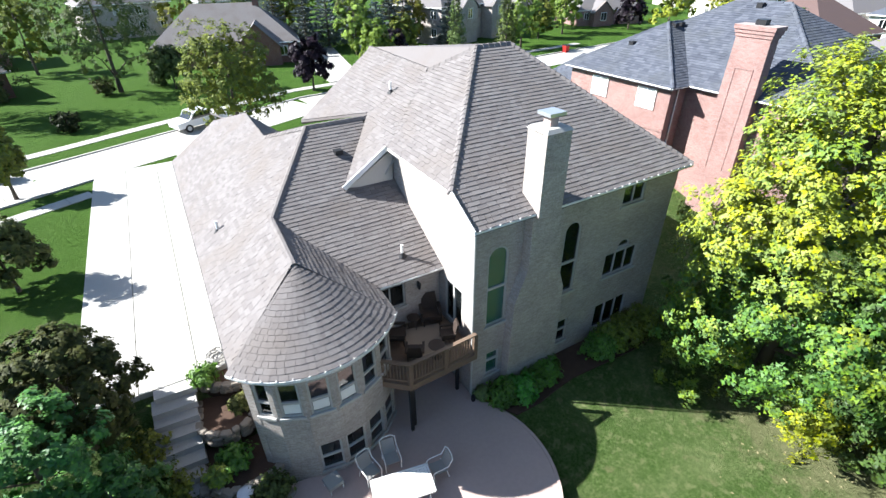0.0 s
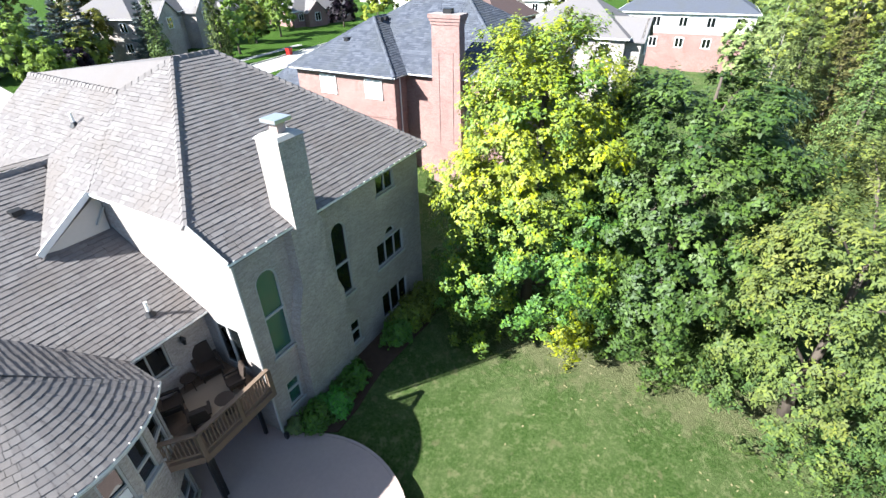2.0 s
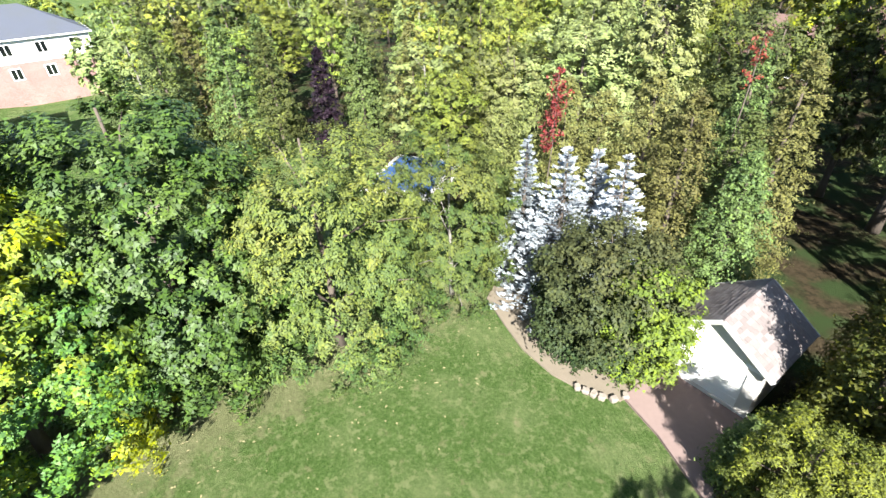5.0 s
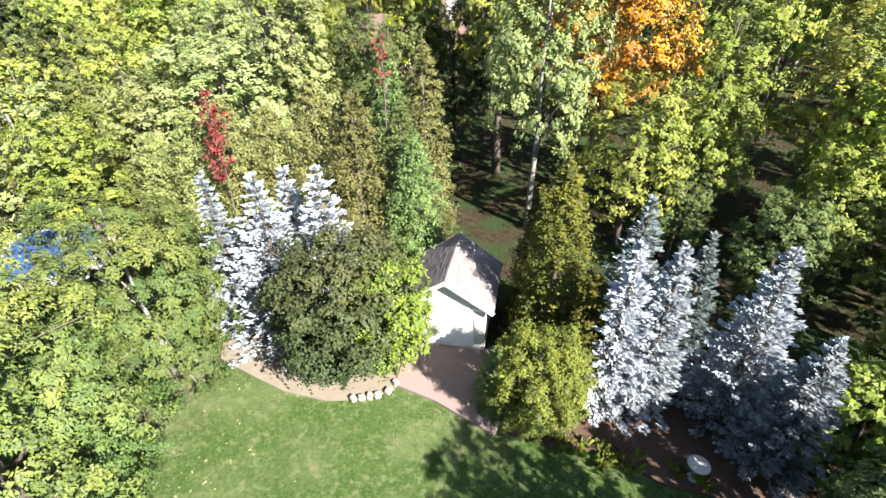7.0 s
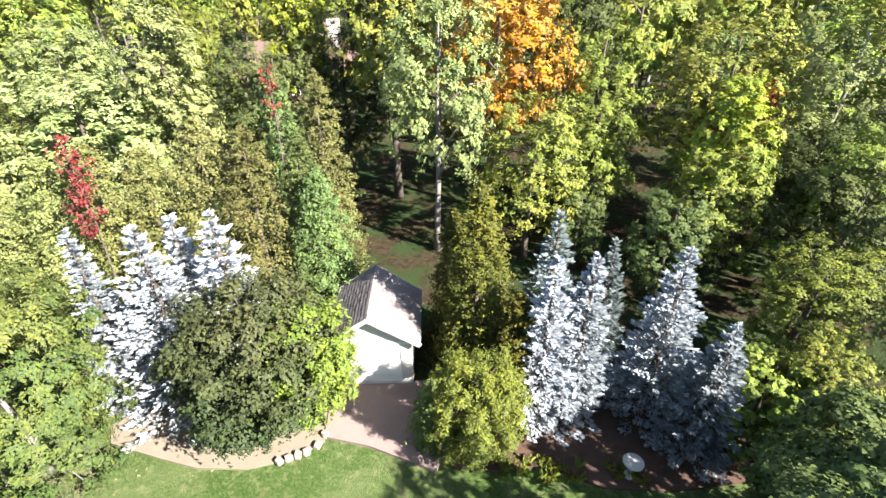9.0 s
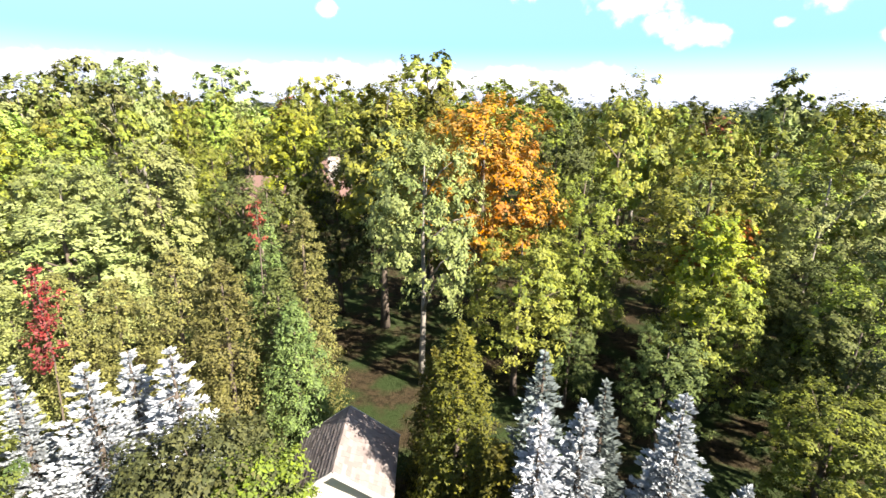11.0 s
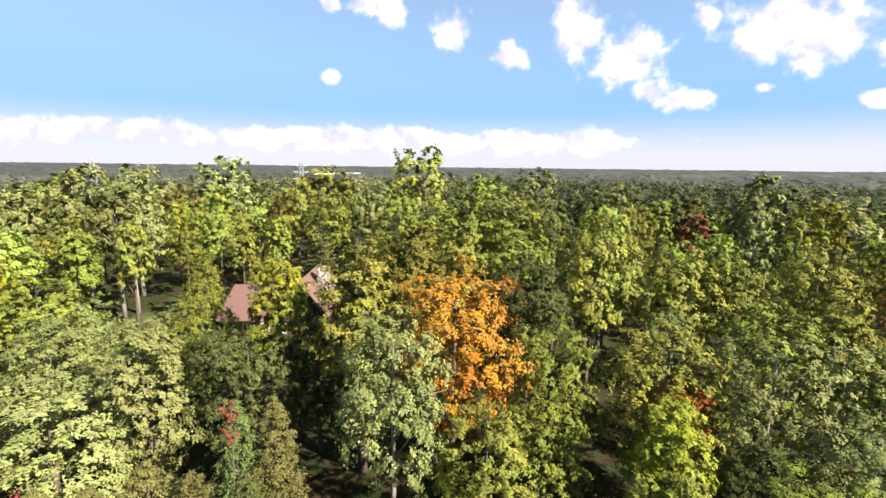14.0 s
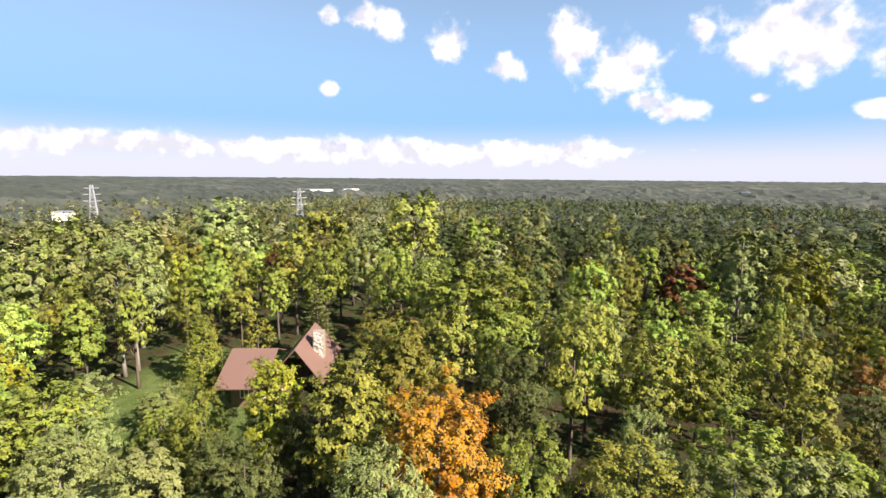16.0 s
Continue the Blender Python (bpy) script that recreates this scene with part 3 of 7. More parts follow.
def roof_face(parent, corners, material, rng, single=0, course=0.2, thick=0.14, name="roof", label=""):
    """A roof face: a slab with shingle courses on it; the first `single` shingles are parts, the rest one mesh."""
    pts = [Vector(p) for p in corners]
    s = Solid()
    base = [p - Vector((0, 0, 0.04)) for p in pts]
    s.prism([p - Vector((0, 0, thick)) for p in pts], base)
    face = part(name, s, material, parent, label)
    tabs = shingles(corners, rng, course)
    for q in tabs[:single]:
        part("shingle", q, material, face)
    if tabs[single:]:
        tagged(part("shingle_courses", join(tabs[single:]), material, face), kind="stuff")
    return face


def ridge_caps(parent, a, b, material, rng, step=0.28):
    a, b = Vector(a), Vector(b)
    n = max(1, int((b - a).length / step))
    d = (b - a) / n
    side = Vector((d.y, -d.x, 0)).normalized() * 0.17
    for i in range(n):
        s = Solid()
        p, q = a + d * i, a + d * (i + 1.12)
        lo, hi = 0.05 + rng.uniform(0, 0.012), 0.085 + rng.uniform(0, 0.012)
        s.prism([p + side + Vector((0, 0, -0.06)), q + side + Vector((0, 0, -0.09)), q - side + Vector((0, 0, -0.09)), p - side + Vector((0, 0, -0.06))],
                [p + side * 0.3 + Vector((0, 0, hi)), q + side * 0.3 + Vector((0, 0, lo)), q - side * 0.3 + Vector((0, 0, lo)), p - side * 0.3 + Vector((0, 0, hi))])
        part("ridge_cap", s, material, parent)


def gutter(parent, path, material, w=0.06):
    for p, q in zip(path, path[1:]):
        part("gutter", Solid().beam(Vector(p) + Vector((0, 0, -0.05)), Vector(q) + Vector((0, 0, -0.05)), w, 0.07), material, parent, "dark metal eaves gutter" if material is M["black"] else "white painted eaves gutter")


def build_house():
    rng = random.Random(5)
    house = thing("house", "tan brick two-storey house with walkout basement and weathered grey-brown shingle roof", "house")
    B = M["brick"]
    # back wall and its openings (s along the wall, sill, head)
    p0, p1 = (0, 0), (11.0, 0)
    great = (0.6, 1.58, 3.62, 7.34, True)
    great2 = (4.42, 5.36, 3.70, 7.30, True)
    low1, low2 = (0.7, 1.4, 0.8, 2.1), (4.72, 5.4, 0.72, 2.05)
    mid, bottom, top = (7.2, 9.35, 3.6, 4.88), (7.2, 9.4, 0.45, 1.95), (7.58, 8.95, 7.25, 8.16)
    arch = (7.9, 8.75, 4.99, 5.42, True)
    wall(house, p0, p1, -0.4, 8.45, [great, great2, low1, low2, mid, bottom, top, arch])
    window(house, p0, p1, great, 1, 5.45, "green_reflection_glass", label="tall arched window with a sash rail and a green reflection painted into its glass")
    window(house, p0, p1, great2, 1, 5.3, "glass", label="tall arched window with a sash rail")
    window(house, p0, p1, low1, 1, 1.6, "green_reflection_glass")
    window(house, p0, p1, low2, 1, 1.45)
    window(house, p0, p1, mid, 3)
    window(house, p0, p1, bottom, 3)
    window(house, p0, p1, top, 2)
    window(house, p0, p1, arch, 1)
    # sunlit side wall above the lower roof, with the sliding door to the deck
    s = Solid()
    for y0, y1, z0, za, zb in ((0.28, 0.8, -0.3, 8.55, 8.95), (0.8, 2.15, 5.15, 8.95, 9.35), (0.8, 2.15, -0.3, 3.0, 3.0), (2.15, 9.5, -0.3, 9.35, 9.35)):
        s.prism([(0, y0, z0), (0.28, y0, z0), (0.28, y1, z0), (0, y1, z0)], [(0, y0, za), (0.28, y0, za), (0.28, y1, zb), (0, y1, zb)])
    part("wall", s, B, house)
    f = Solid()
    for y in (0.84, 1.48, 2.11):
        f.beam((0.06, y, 3.05), (0.06, y, 5.15), 0.08, 0.1)
    f.beam((0.06, 0.8, 5.1), (0.06, 2.15, 5.1), 0.1, 0.1)
    f.beam((0.06, 0.8, 3.09), (0.06, 2.15, 3.09), 0.1, 0.08)
    d = part("sliding_door", f, M["taupe"], house, "dark glazed sliding door in a taupe frame")
    part("pane", Solid().box(0.07, 0.08, 0.86, 2.09, 3.1, 5.08), M["glass"], d)
    # remaining outer walls
    wall(house, (11.0, 0), (11.0, 14.2), -0.4, 8.45, butt=True)
    wall(house, (11.0, 14.2), (-0.3, 14.2), 2.0, 8.45, butt=True)
    wall(house, (-8.3, 21.0), (-8.3, 0.95), -0.3, 5.35, [(3.0, 4.4, 3.6, 5.0), (9.0, 10.4, 3.6, 5.0)], butt=True)
    wall(house, (-0.3, 14.2), (-0.3, 21.0), 2.0, 5.35)
    wall(house, (-0.3, 21.0), (-8.3, 21.0), 2.0, 5.35, butt=True)
    # recess behind the deck
    r0, r1 = (-3.2, 2.65), (0, 2.65)
    rw = (0.2, 1.55, 3.95, 5.1)
    under = (0.5, 2.4, 0.02, 2.15)
    wall(house, r0, r1, -0.3, 5.4, [rw, under])
    window(house, r0, r1, rw, 2, label="dark window beside the deck")
    dd = part("basement_door", Solid().box(-2.7, -0.8, 2.72, 2.78, 0.0, 2.15), M["cream"], house, "pale sliding door below the deck")
    part("pane", Solid().box(-2.6, -1.8, 2.70, 2.71, 0.15, 2.05), M["green_reflection_glass"], dd)
    # round bay
    c, r = (-5.9, 2.85), 3.35
    n = 6
    a0, a1 = radians(-141), radians(-39)
    ring = [(c[0] + r * math.cos(a0 + (a1 - a0) * i / n), c[1] + r * math.sin(a0 + (a1 - a0) * i / n)) for i in range(n + 1)]
    for i, (q0, q1) in enumerate(zip(ring, ring[1:])):
        length = math.dist(q0, q1)
        ops = []
        ops.append((0.3 if i == 0 else 0.14, length - 0.14, 3.4, 4.95))
        if i >= 2:
            ops.append((0.09, length - 0.09, 0.3, 1.75))
        w = wall(house, q0, q1, -0.3, 5.35, ops, name="bay_wall")
        for o in ops:
            win = window(house, q0, q1, o, 1, o[2] + 0.42 * (o[3] - o[2]) if o[2] > 3 else o[2] + 0.72)
            if 1 <= i <= 3 and o[2] > 3:
                u = (Vector((*q1, 0)) - Vector((*q0, 0))).normalized()
                deep = Vector((-u.y, u.x, 0)) * 0.085
                a3, b3 = Vector((*q0, 0)) + u * (o[0] + 0.08) + deep, Vector((*q0, 0)) + u * (o[1] - 0.08) + deep
                # flat white panel just in front of the pane's lower part
                part("white_panel", Solid().beam(a3 + Vector((0, 0, o[2] + 0.32)), b3 + Vector((0, 0, o[2] + 0.32)), 0.02, 0.42), M["white"], win, "white panel at the lower sash")
    wall(house, ring[-1], (-3.2, 2.65), -0.3, 5.35, [(0.5, 1.3, 3.6, 4.95)])
    window(house, ring[-1], (-3.2, 2.65), (0.5, 1.3, 3.6, 4.95), 1)
    wall(house, (-8.3, 0.95), ring[0], -0.3, 5.35)
    # unseen, dark-coloured slabs added at storey height keep the rooms dark
    part("light_blocking_floor", Solid().box(0.3, 10.7, 0.3, 13.9, 2.85, 3.0), M["dark"], house)
    part("light_blocking_floor", Solid().slab([(-8.0, 1.2), (-5.9, -0.1), (-3.6, 1.2), (-3.0, 2.95), (-0.1, 2.95), (-0.6, 20.7), (-8.0, 20.7)], 2.75, 2.9), M["dark"], house)
    part("light_blocking_floor", Solid().box(0.3, 10.7, 4.5, 13.9, 5.75, 5.9), M["dark"], house)
    # roof faces
    S = M["shingle"]
    eL, eR, hip = (-0.35, -0.4, 8.55), (11.35, -0.4, 8.55), (-0.35, 1.1, 9.435)
    aL, aR = (4.69, 7.14, 13.0), (6.6, 7.14, 13.0)
    roof_face(house, [eL, eR, aR, aL, hip], S, rng, 60, label="weathered grey-brown asphalt shingle roof")
    roof_face(house, [eR, (11.35, 14.6, 8.55), aR], S, rng)
    gab, foot, ridge_r = (-0.35, 6.4, 9.47), (-2.45, 6.5, 8.0), (0.4, 10.1, 10.0)
    pk, left, vee = (3.24, 15.94, 11.98), (-1.6, 15.4, 8.6), (3.14, 8.8, 11.91)
    roof_face(house, [hip, aL, vee, gab], S, rng)
    roof_face(house, [gab, vee, ridge_r, foot], S, rng)
    roof_face(house, [ridge_r, vee, pk, left], S, rng)
    part("roof", Solid().prism([Vector(p) - Vector((0, 0, 0.14)) for p in ((11.35, 14.6, 8.5), pk, vee, aL, aR)], [(11.35, 14.6, 8.5), pk, vee, aL, aR]), S, house)
    part("roof", Solid().prism([Vector(p) - Vector((0, 0, 0.14)) for p in ((11.35, 14.6, 8.5), (-1.6, 15.4, 8.5), pk)], [(11.35, 14.6, 8.5), (-1.6, 15.4, 8.5), pk]), S, house)
    # lower wing
    m0, m1 = (-2.95, 2.3, 5.5), (0.0, 2.3, 5.5)
    val, rl, rr = (-5.68, 6.1, 7.63), (-2.75, 10.1, 9.8), (0.6, 10.1, 9.8)
    tip = (-5.8, 2.6, 7.5)
    roof_face(house, [m0, m1, (0.0, 6.5, 7.79), (0.0, 10.1, 9.8), rr, rl, val], S, rng, 60)
    te = (-2.95, 0.75, 5.5)
    roof_face(house, [te, m0, val, tip], S, rng, 40)
    cl = (-8.72, 0.8, 5.5)
    g1, g2 = (-5.53, 23.4, 7.7), (-4.1, 17.9, 8.78)
    roof_face(house, [cl, tip, val, rl, (-4.15, 13.0, 8.76), (-4.1, 17.9, 8.78), (-5.6, 21.3, 7.7), (-8.6, 21.4, 5.55)], S, rng, 0)
    part("roof", Solid().prism([Vector(p) - Vector((0, 0, 0.14)) for p in (rl, rr, (0.6, 21.3, 5.5), (-4.15, 13.0, 8.76))], [rl, rr, (0.6, 21.3, 5.5), (-4.15, 13.0, 8.76)]), S, house)
    roof_face(house, [(-4.15, 13.0, 8.76), (-4.1, 17.9, 8.78), (-1.2, 18.6, 6.3), (-1.6, 13.2, 6.9)], S, rng, 0)
    roof_face(house, [(-5.55, 23.4, 7.75), (-4.1, 17.9, 8.0), (-2.6, 21.0, 6.0), (-3.2, 23.6, 6.0)], S, rng, 0)
    # cone over the bay
    cr = 3.66
    b0, b1 = math.atan2(cl[1] - c[1], cl[0] - c[0]), math.atan2(te[1] - c[1], te[0] - c[0])
    k = 14
    edge = [(c[0] + cr * math.cos(b0 + (b1 - b0) * i / k), c[1] + cr * math.sin(b0 + (b1 - b0) * i / k), 5.5) for i in range(k + 1)]
    cone = part("cone_roof", Solid().prism([(*q[:2], 5.34) for q in edge], [(*q[:2], 5.37) for q in edge]), M["white"], house, "conical shingle roof over the round bay")
    for q0, q1 in zip(edge, edge[1:]):
        part("facet", Solid().prism([Vector(p) - Vector((0, 0, 0.12)) for p in (q0, q1, tip)], [q0, q1, tip]), S, cone)
    tabs = [t for q0, q1 in zip(edge, edge[1:]) for t in shingles([q0, q1, tip], rng, 0.21, (0.2, 0.34), 0.016)]
    tabs.sort(key=lambda q: q.v[0][2])
    for q in tabs[:140]:
        part("shingle", q, S, cone)
    tagged(part("shingle_courses", join(tabs[140:]), S, cone), kind="stuff")
    for a, b in ((hip, aL), (aL, aR), (eR, aR), (rl, val), (val, tip), (rr, rl), (rl, (-4.15, 13.0, 8.76)), (gab, vee), (aL, vee), (vee, pk)):
        if (a, b) not in ((gab, vee),):
            ridge_caps(house, a, b, S, rng)
    # white rakes, eaves and the small gable
    gutter(house, [eL, eR, (11.35, 14.6, 8.5)], M["white"])
    gutter(house, [hip, gab], M["white"])
    gutter(house, [m1, m0, te], M["white"])
    gutter(house, [cl, (-8.62, 21.4, 5.55)], M["black"], 0.07)
    gutter(house, edge, M["white"])
    fascia = Solid()
    fascia.beam(gab, foot, 0.06, 0.22)
    fascia.beam(Vector(hip), Vector(eL), 0.05, 0.2)
    part("fascia", fascia, M["white"], house)
    part("gable_wall", Solid().prism([(-0.1, 6.75, 7.6), (0.0, 6.75, 9.3), (-2.2, 6.75, 7.95)], [(-0.1, 6.6, 7.6), (0.0, 6.6, 9.3), (-2.2, 6.6, 7.95)]), M["cream"], house)
    part("downspout", Solid().tube([(-0.06, -0.06, 8.4), (-0.06, -0.06, 0.3), (-0.1, -0.25, 0.1)], [0.05] * 3), M["taupe"], house, "taupe downspout at the corner")
    part("downspout", Solid().tube([(0.42, 6.5, 9.3), (-0.45, 6.55, 8.2)], [0.04] * 2), M["taupe"], house)
    # small eaves clips along the gutters
    clips = Solid()
    for p, q in list(zip(edge, edge[1:])) + [(eL, eR)]:
        p, q = Vector(p), Vector(q)
        for i in range(max(1, int((q - p).length / 0.42))):
            v = p + (q - p) * (i + 0.5) / max(1, int((q - p).length / 0.42))
            clips.box(v.x - 0.014, v.x + 0.014, v.y - 0.05, v.y + 0.01, v.z - 0.03, v.z + 0.03)
    tagged(part("eaves_clips", clips, M["white"], house), kind="stuff")
    # chimney breast and stack
    ch = part("chimney", Solid().box(2.35, 3.45, -0.55, 0.45, 8.4, 11.5), B, house, "tan brick chimney stack on a stepped breast")
    part("breast", Solid().prism([(1.55, -0.45, -0.4), (4.35, -0.45, -0.4), (4.35, 0.02, -0.4), (1.55, 0.02, -0.4)], [(1.65, -0.45, 4.6), (4.25, -0.45, 4.6), (4.25, 0.02, 4.6), (1.65, 0.02, 4.6)]), B, ch)
    part("shoulder", Solid().prism([(1.65, -0.45, 4.6), (4.25, -0.45, 4.6), (4.25, 0.02, 4.6), (1.65, 0.02, 4.6)], [(2.2, -0.45, 6.1), (3.7, -0.45, 6.1), (3.7, 0.02, 6.1), (2.2, 0.02, 6.1)]), B, ch)
    part("stack_foot", Solid().box(2.2, 3.7, -0.45, 0.02, 6.1, 8.4), B, ch)
    part("cap_stone", Solid().prism([(2.3, -0.6, 11.5), (3.5, -0.6, 11.5), (3.5, 0.5, 11.5), (2.3, 0.5, 11.5)], [(2.42, -0.48, 11.62), (3.38, -0.48, 11.62), (3.38, 0.38, 11.62), (2.42, 0.38, 11.62)]), M["concrete"], ch)
    part("flue", Solid().box(2.72, 3.08, -0.22, 0.12, 11.6, 11.98), M["patio"], ch)
    part("flue_cap", Solid().box(2.55, 3.25, -0.38, 0.28, 11.98, 12.1), M["steel"], ch, "flat galvanised flue cap")
    # roof vents
    for x, y, z, pipe in ((-1.4, 3.23, 6.03, 1), (1.6, 9.9, 10.85, 1), (-7.6, 9.0, 6.23, 1), (-1.9, 8.4, 8.92, 0)):
        if pipe:
            v = part("vent_pipe", Solid().tube([(x, y, z - 0.1), (x, y, z + 0.5)], [0.06, 0.06]), M["white"], house, "white plastic vent pipe")
            part("flashing", Solid().lathe((x, y, z - 0.05), [(0.2, 0), (0.12, 0.1), (0.07, 0.18)], 10), M["black"], v)
        else:
            part("box_vent", Solid().box(x - 0.18, x + 0.18, y - 0.18, y + 0.18, z - 0.05, z + 0.14), M["black"], house)
    return house


build_house()

# ---- trees and shrubs ----
def leaves(name, centres, radii, counts, size, material, rng, tints=None, shell=0.3, up=0.6, loose=0.6, narrow=0.55, droop=0.0, upright=0.0, twig=12, corners=4, heart=None, bulge=0.75, reach_of=(0.65, 1.2), own=0.4):
    """A crown: leaves set along short twigs that spread from each clump's heart, facing outward and up, never one closed skin."""
    centres, radii = np.asarray(centres, float), np.asarray(radii, float)
    counts = np.broadcast_to(np.asarray(counts, int), (len(centres),))
    twigs = np.maximum(3, counts // twig)
    first = np.concatenate([[0], np.cumsum(twigs)[:-1]])
    owner = np.repeat(np.arange(len(centres)), twigs)
    d = rng.normal(size=(len(owner), 3))
    d /= np.linalg.norm(d, axis=1)[:, None]
    d[:, 2] -= droop * 0.35 - upright * 0.5
    reach = rng.uniform(*reach_of, len(owner))
    idx = np.repeat(np.arange(len(centres)), counts)
    n = len(idx)
    tw = first[idx] + (rng.random(n) * twigs[idx]).astype(int)
    along = shell + (1.05 - shell) * rng.random(n) ** 0.7
    out = d[tw]
    mean_r = radii[idx].mean(axis=1)[:, None]
    pos = centres[idx] + out * radii[idx] * (reach[tw] * along)[:, None] + rng.normal(size=(n, 3)) * (0.1 * mean_r + 0.22 * size)
    pos[:, 2] -= droop * 0.22 * mean_r[:, 0] * along ** 2
    normal = out * own + np.array([0, 0, up]) + rng.normal(size=(n, 3)) * loose
    if heart is not None:
        heart = np.asarray(heart, float)
        bulk = pos - (heart[idx] if heart.ndim == 2 else heart)
        normal += bulge * bulk / (np.linalg.norm(bulk, axis=1)[:, None] + 1e-6)
    normal /= np.linalg.norm(normal, axis=1)[:, None]
    axis = out * 0.8 + rng.normal(size=(n, 3)) * 0.75
    axis[:, 2] += upright - droop
    axis -= normal * np.sum(axis * normal, axis=1)[:, None]
    axis /= np.linalg.norm(axis, axis=1)[:, None] + 1e-9
    cross = np.cross(normal, axis)
    length = (size * rng.uniform(0.6, 1.35, n))[:, None]
    w = length * narrow
    v = np.empty((n, corners, 3))
    if corners == 3:
        v[:, 0] = pos + axis * length * 0.55
        v[:, 1] = pos - axis * length * 0.4 + cross * w * 0.75
        v[:, 2] = pos - axis * length * 0.4 - cross * w * 0.75
    else:
        v[:, 0] = pos - axis * length * 0.5
        v[:, 1] = pos + cross * w * 0.5 + normal * length * 0.08
        v[:, 2] = pos + axis * length * 0.5 - normal * length * 0.12
        v[:, 3] = pos - cross * w * 0.5 + normal * length * 0.08
    return kites(name, v, material, None if tints is None else np.asarray(tints, float)[idx])


def kites(name, v, material, tint=None):
    n, k = len(v), v.shape[1]
    me = bpy.data.meshes.new(name)
    me.vertices.add(n * k)
    me.vertices.foreach_set("co", v.reshape(-1).astype(np.float32))
    me.loops.add(n * k)
    me.loops.foreach_set("vertex_index", np.arange(n * k, dtype=np.int32))
    me.polygons.add(n)
    me.polygons.foreach_set("loop_start", np.arange(0, n * k, k, dtype=np.int32))
    me.materials.append(material)
    a = me.attributes.new("tint", "FLOAT", "POINT")
    a.data.foreach_set("value", np.repeat(np.zeros(n) + 0.4 if tint is None else tint, k).astype(np.float32))
    me.update(calc_edges=True)
    return me


def trunk_mesh(height, thick, tips, rng, material, lean=(0, 0), sides=7):
    """A tapered, slightly crooked trunk with limbs to some of the crown's clumps."""
    s = Solid()
    k = 6
    path = [(lean[0] * i / k + rng.uniform(-0.08, 0.08) * (i > 0), lean[1] * i / k + rng.uniform(-0.08, 0.08) * (i > 0), -0.25 + (height + 0.25) * i / k) for i in range(k + 1)]
    s.tube(path, [thick * (1.25 if i == 0 else 1) * (1 - 0.82 * i / k) for i in range(k + 1)], sides)
    limbs = []
    for tip in tips:
        f = min(0.92, max(0.15, tip[2] / height - rng.uniform(0.1, 0.3)))
        base = Vector((lean[0] * f, lean[1] * f, height * f))
        tip = Vector(tip)
        mid = base.lerp(tip, 0.5) + Vector((0, 0, 0.12 * (tip - base).length))
        r = thick * 0.42 * (1 - 0.6 * f)
        limbs.append(Solid().tube([base, mid, tip], [r, r * 0.6, r * 0.15], 5))
    return s, limbs


def trunk_part(ob, height, thick, tips, rng, bark):
    """The trunk as a part of a tree, with each limb as a part of the trunk."""
    s, limbs = trunk_mesh(height, thick, tips, rng, M[bark])
    stem = part("trunk", s, M[bark], ob, smooth=True)
    for limb in limbs:
        part("limb", limb, M[bark], stem, smooth=True)


def crown_clumps(rng, height, low, radius, count, clump, shape=1.0, jitter=0.16, flat=0.75, cone=0.0):
    """Clump centres and radii over an uneven egg from low to height."""
    zc, rz = (height + low) / 2, (height - low) / 2
    centres, radii = [], []
    for i in range(count):
        t = (i + 0.5) / count
        z = 1 - 2 * t
        ring = math.sqrt(max(0, 1 - z * z)) ** shape
        ring *= 1 - cone * (z + 1) / 2
        a = i * 2.399963 + rng.uniform(-0.3, 0.3)
        k = 1 - clump * 0.5 + rng.uniform(-jitter, jitter)
        if rng.random() < 0.18:
            k *= rng.uniform(0.4, 0.75)
        c = radius * clump * rng.uniform(0.7, 1.25)
        centres.append((radius * ring * k * math.cos(a), radius * ring * k * math.sin(a), zc + rz * z * min(k, 1.0)))
        radii.append((c, c, c * flat))
    return np.array(centres), np.array(radii)


def broadleaf(seed, height, radius, low=1.2, clumps=60, per=130, size=0.3, kind="green", clump=0.3, flat=0.75, bark="bark", thick=None, tint=None, cone=0.0,
              jitter=0.16, narrow=0.55, droop=0.0, up=0.6, shape=1.0, shell=0.3, corners=4, limbs=14, bulge=0.75, loose=0.5, reach_of=(0.65, 1.2), own=0.4, name="tree", label="", category="tree", group=""):
    rng = np.random.default_rng(seed)
    c, r = crown_clumps(rng, height, low, radius, clumps, clump, shape, jitter, flat, cone)
    if tint is None:
        tints = np.clip(rng.normal(0.4, 0.13, len(c)) + rng.normal(0, 0.1), 0, 1)
    else:
        tints = np.clip(np.array([tint(*p) for p in c]) + rng.normal(0, 0.1, len(c)), 0, 1)
    ob = thing(name, label, category, group=group)
    crown = leaves("crown", c, r, per, size, LEAF[kind], rng, tints, shell=shell, narrow=narrow, droop=droop, up=up, corners=corners, heart=(0, 0, low + (height - low) * 0.42), loose=loose, bulge=bulge, reach_of=reach_of, own=own)
    tips = [tuple(c[i]) for i in range(0, len(c), max(1, len(c) // limbs))]
    trunk_part(ob, height * 0.86, thick or 0.018 * height + 0.05, tips, random.Random(seed), bark)
    part("crown", crown, LEAF[kind], ob)
    return ob


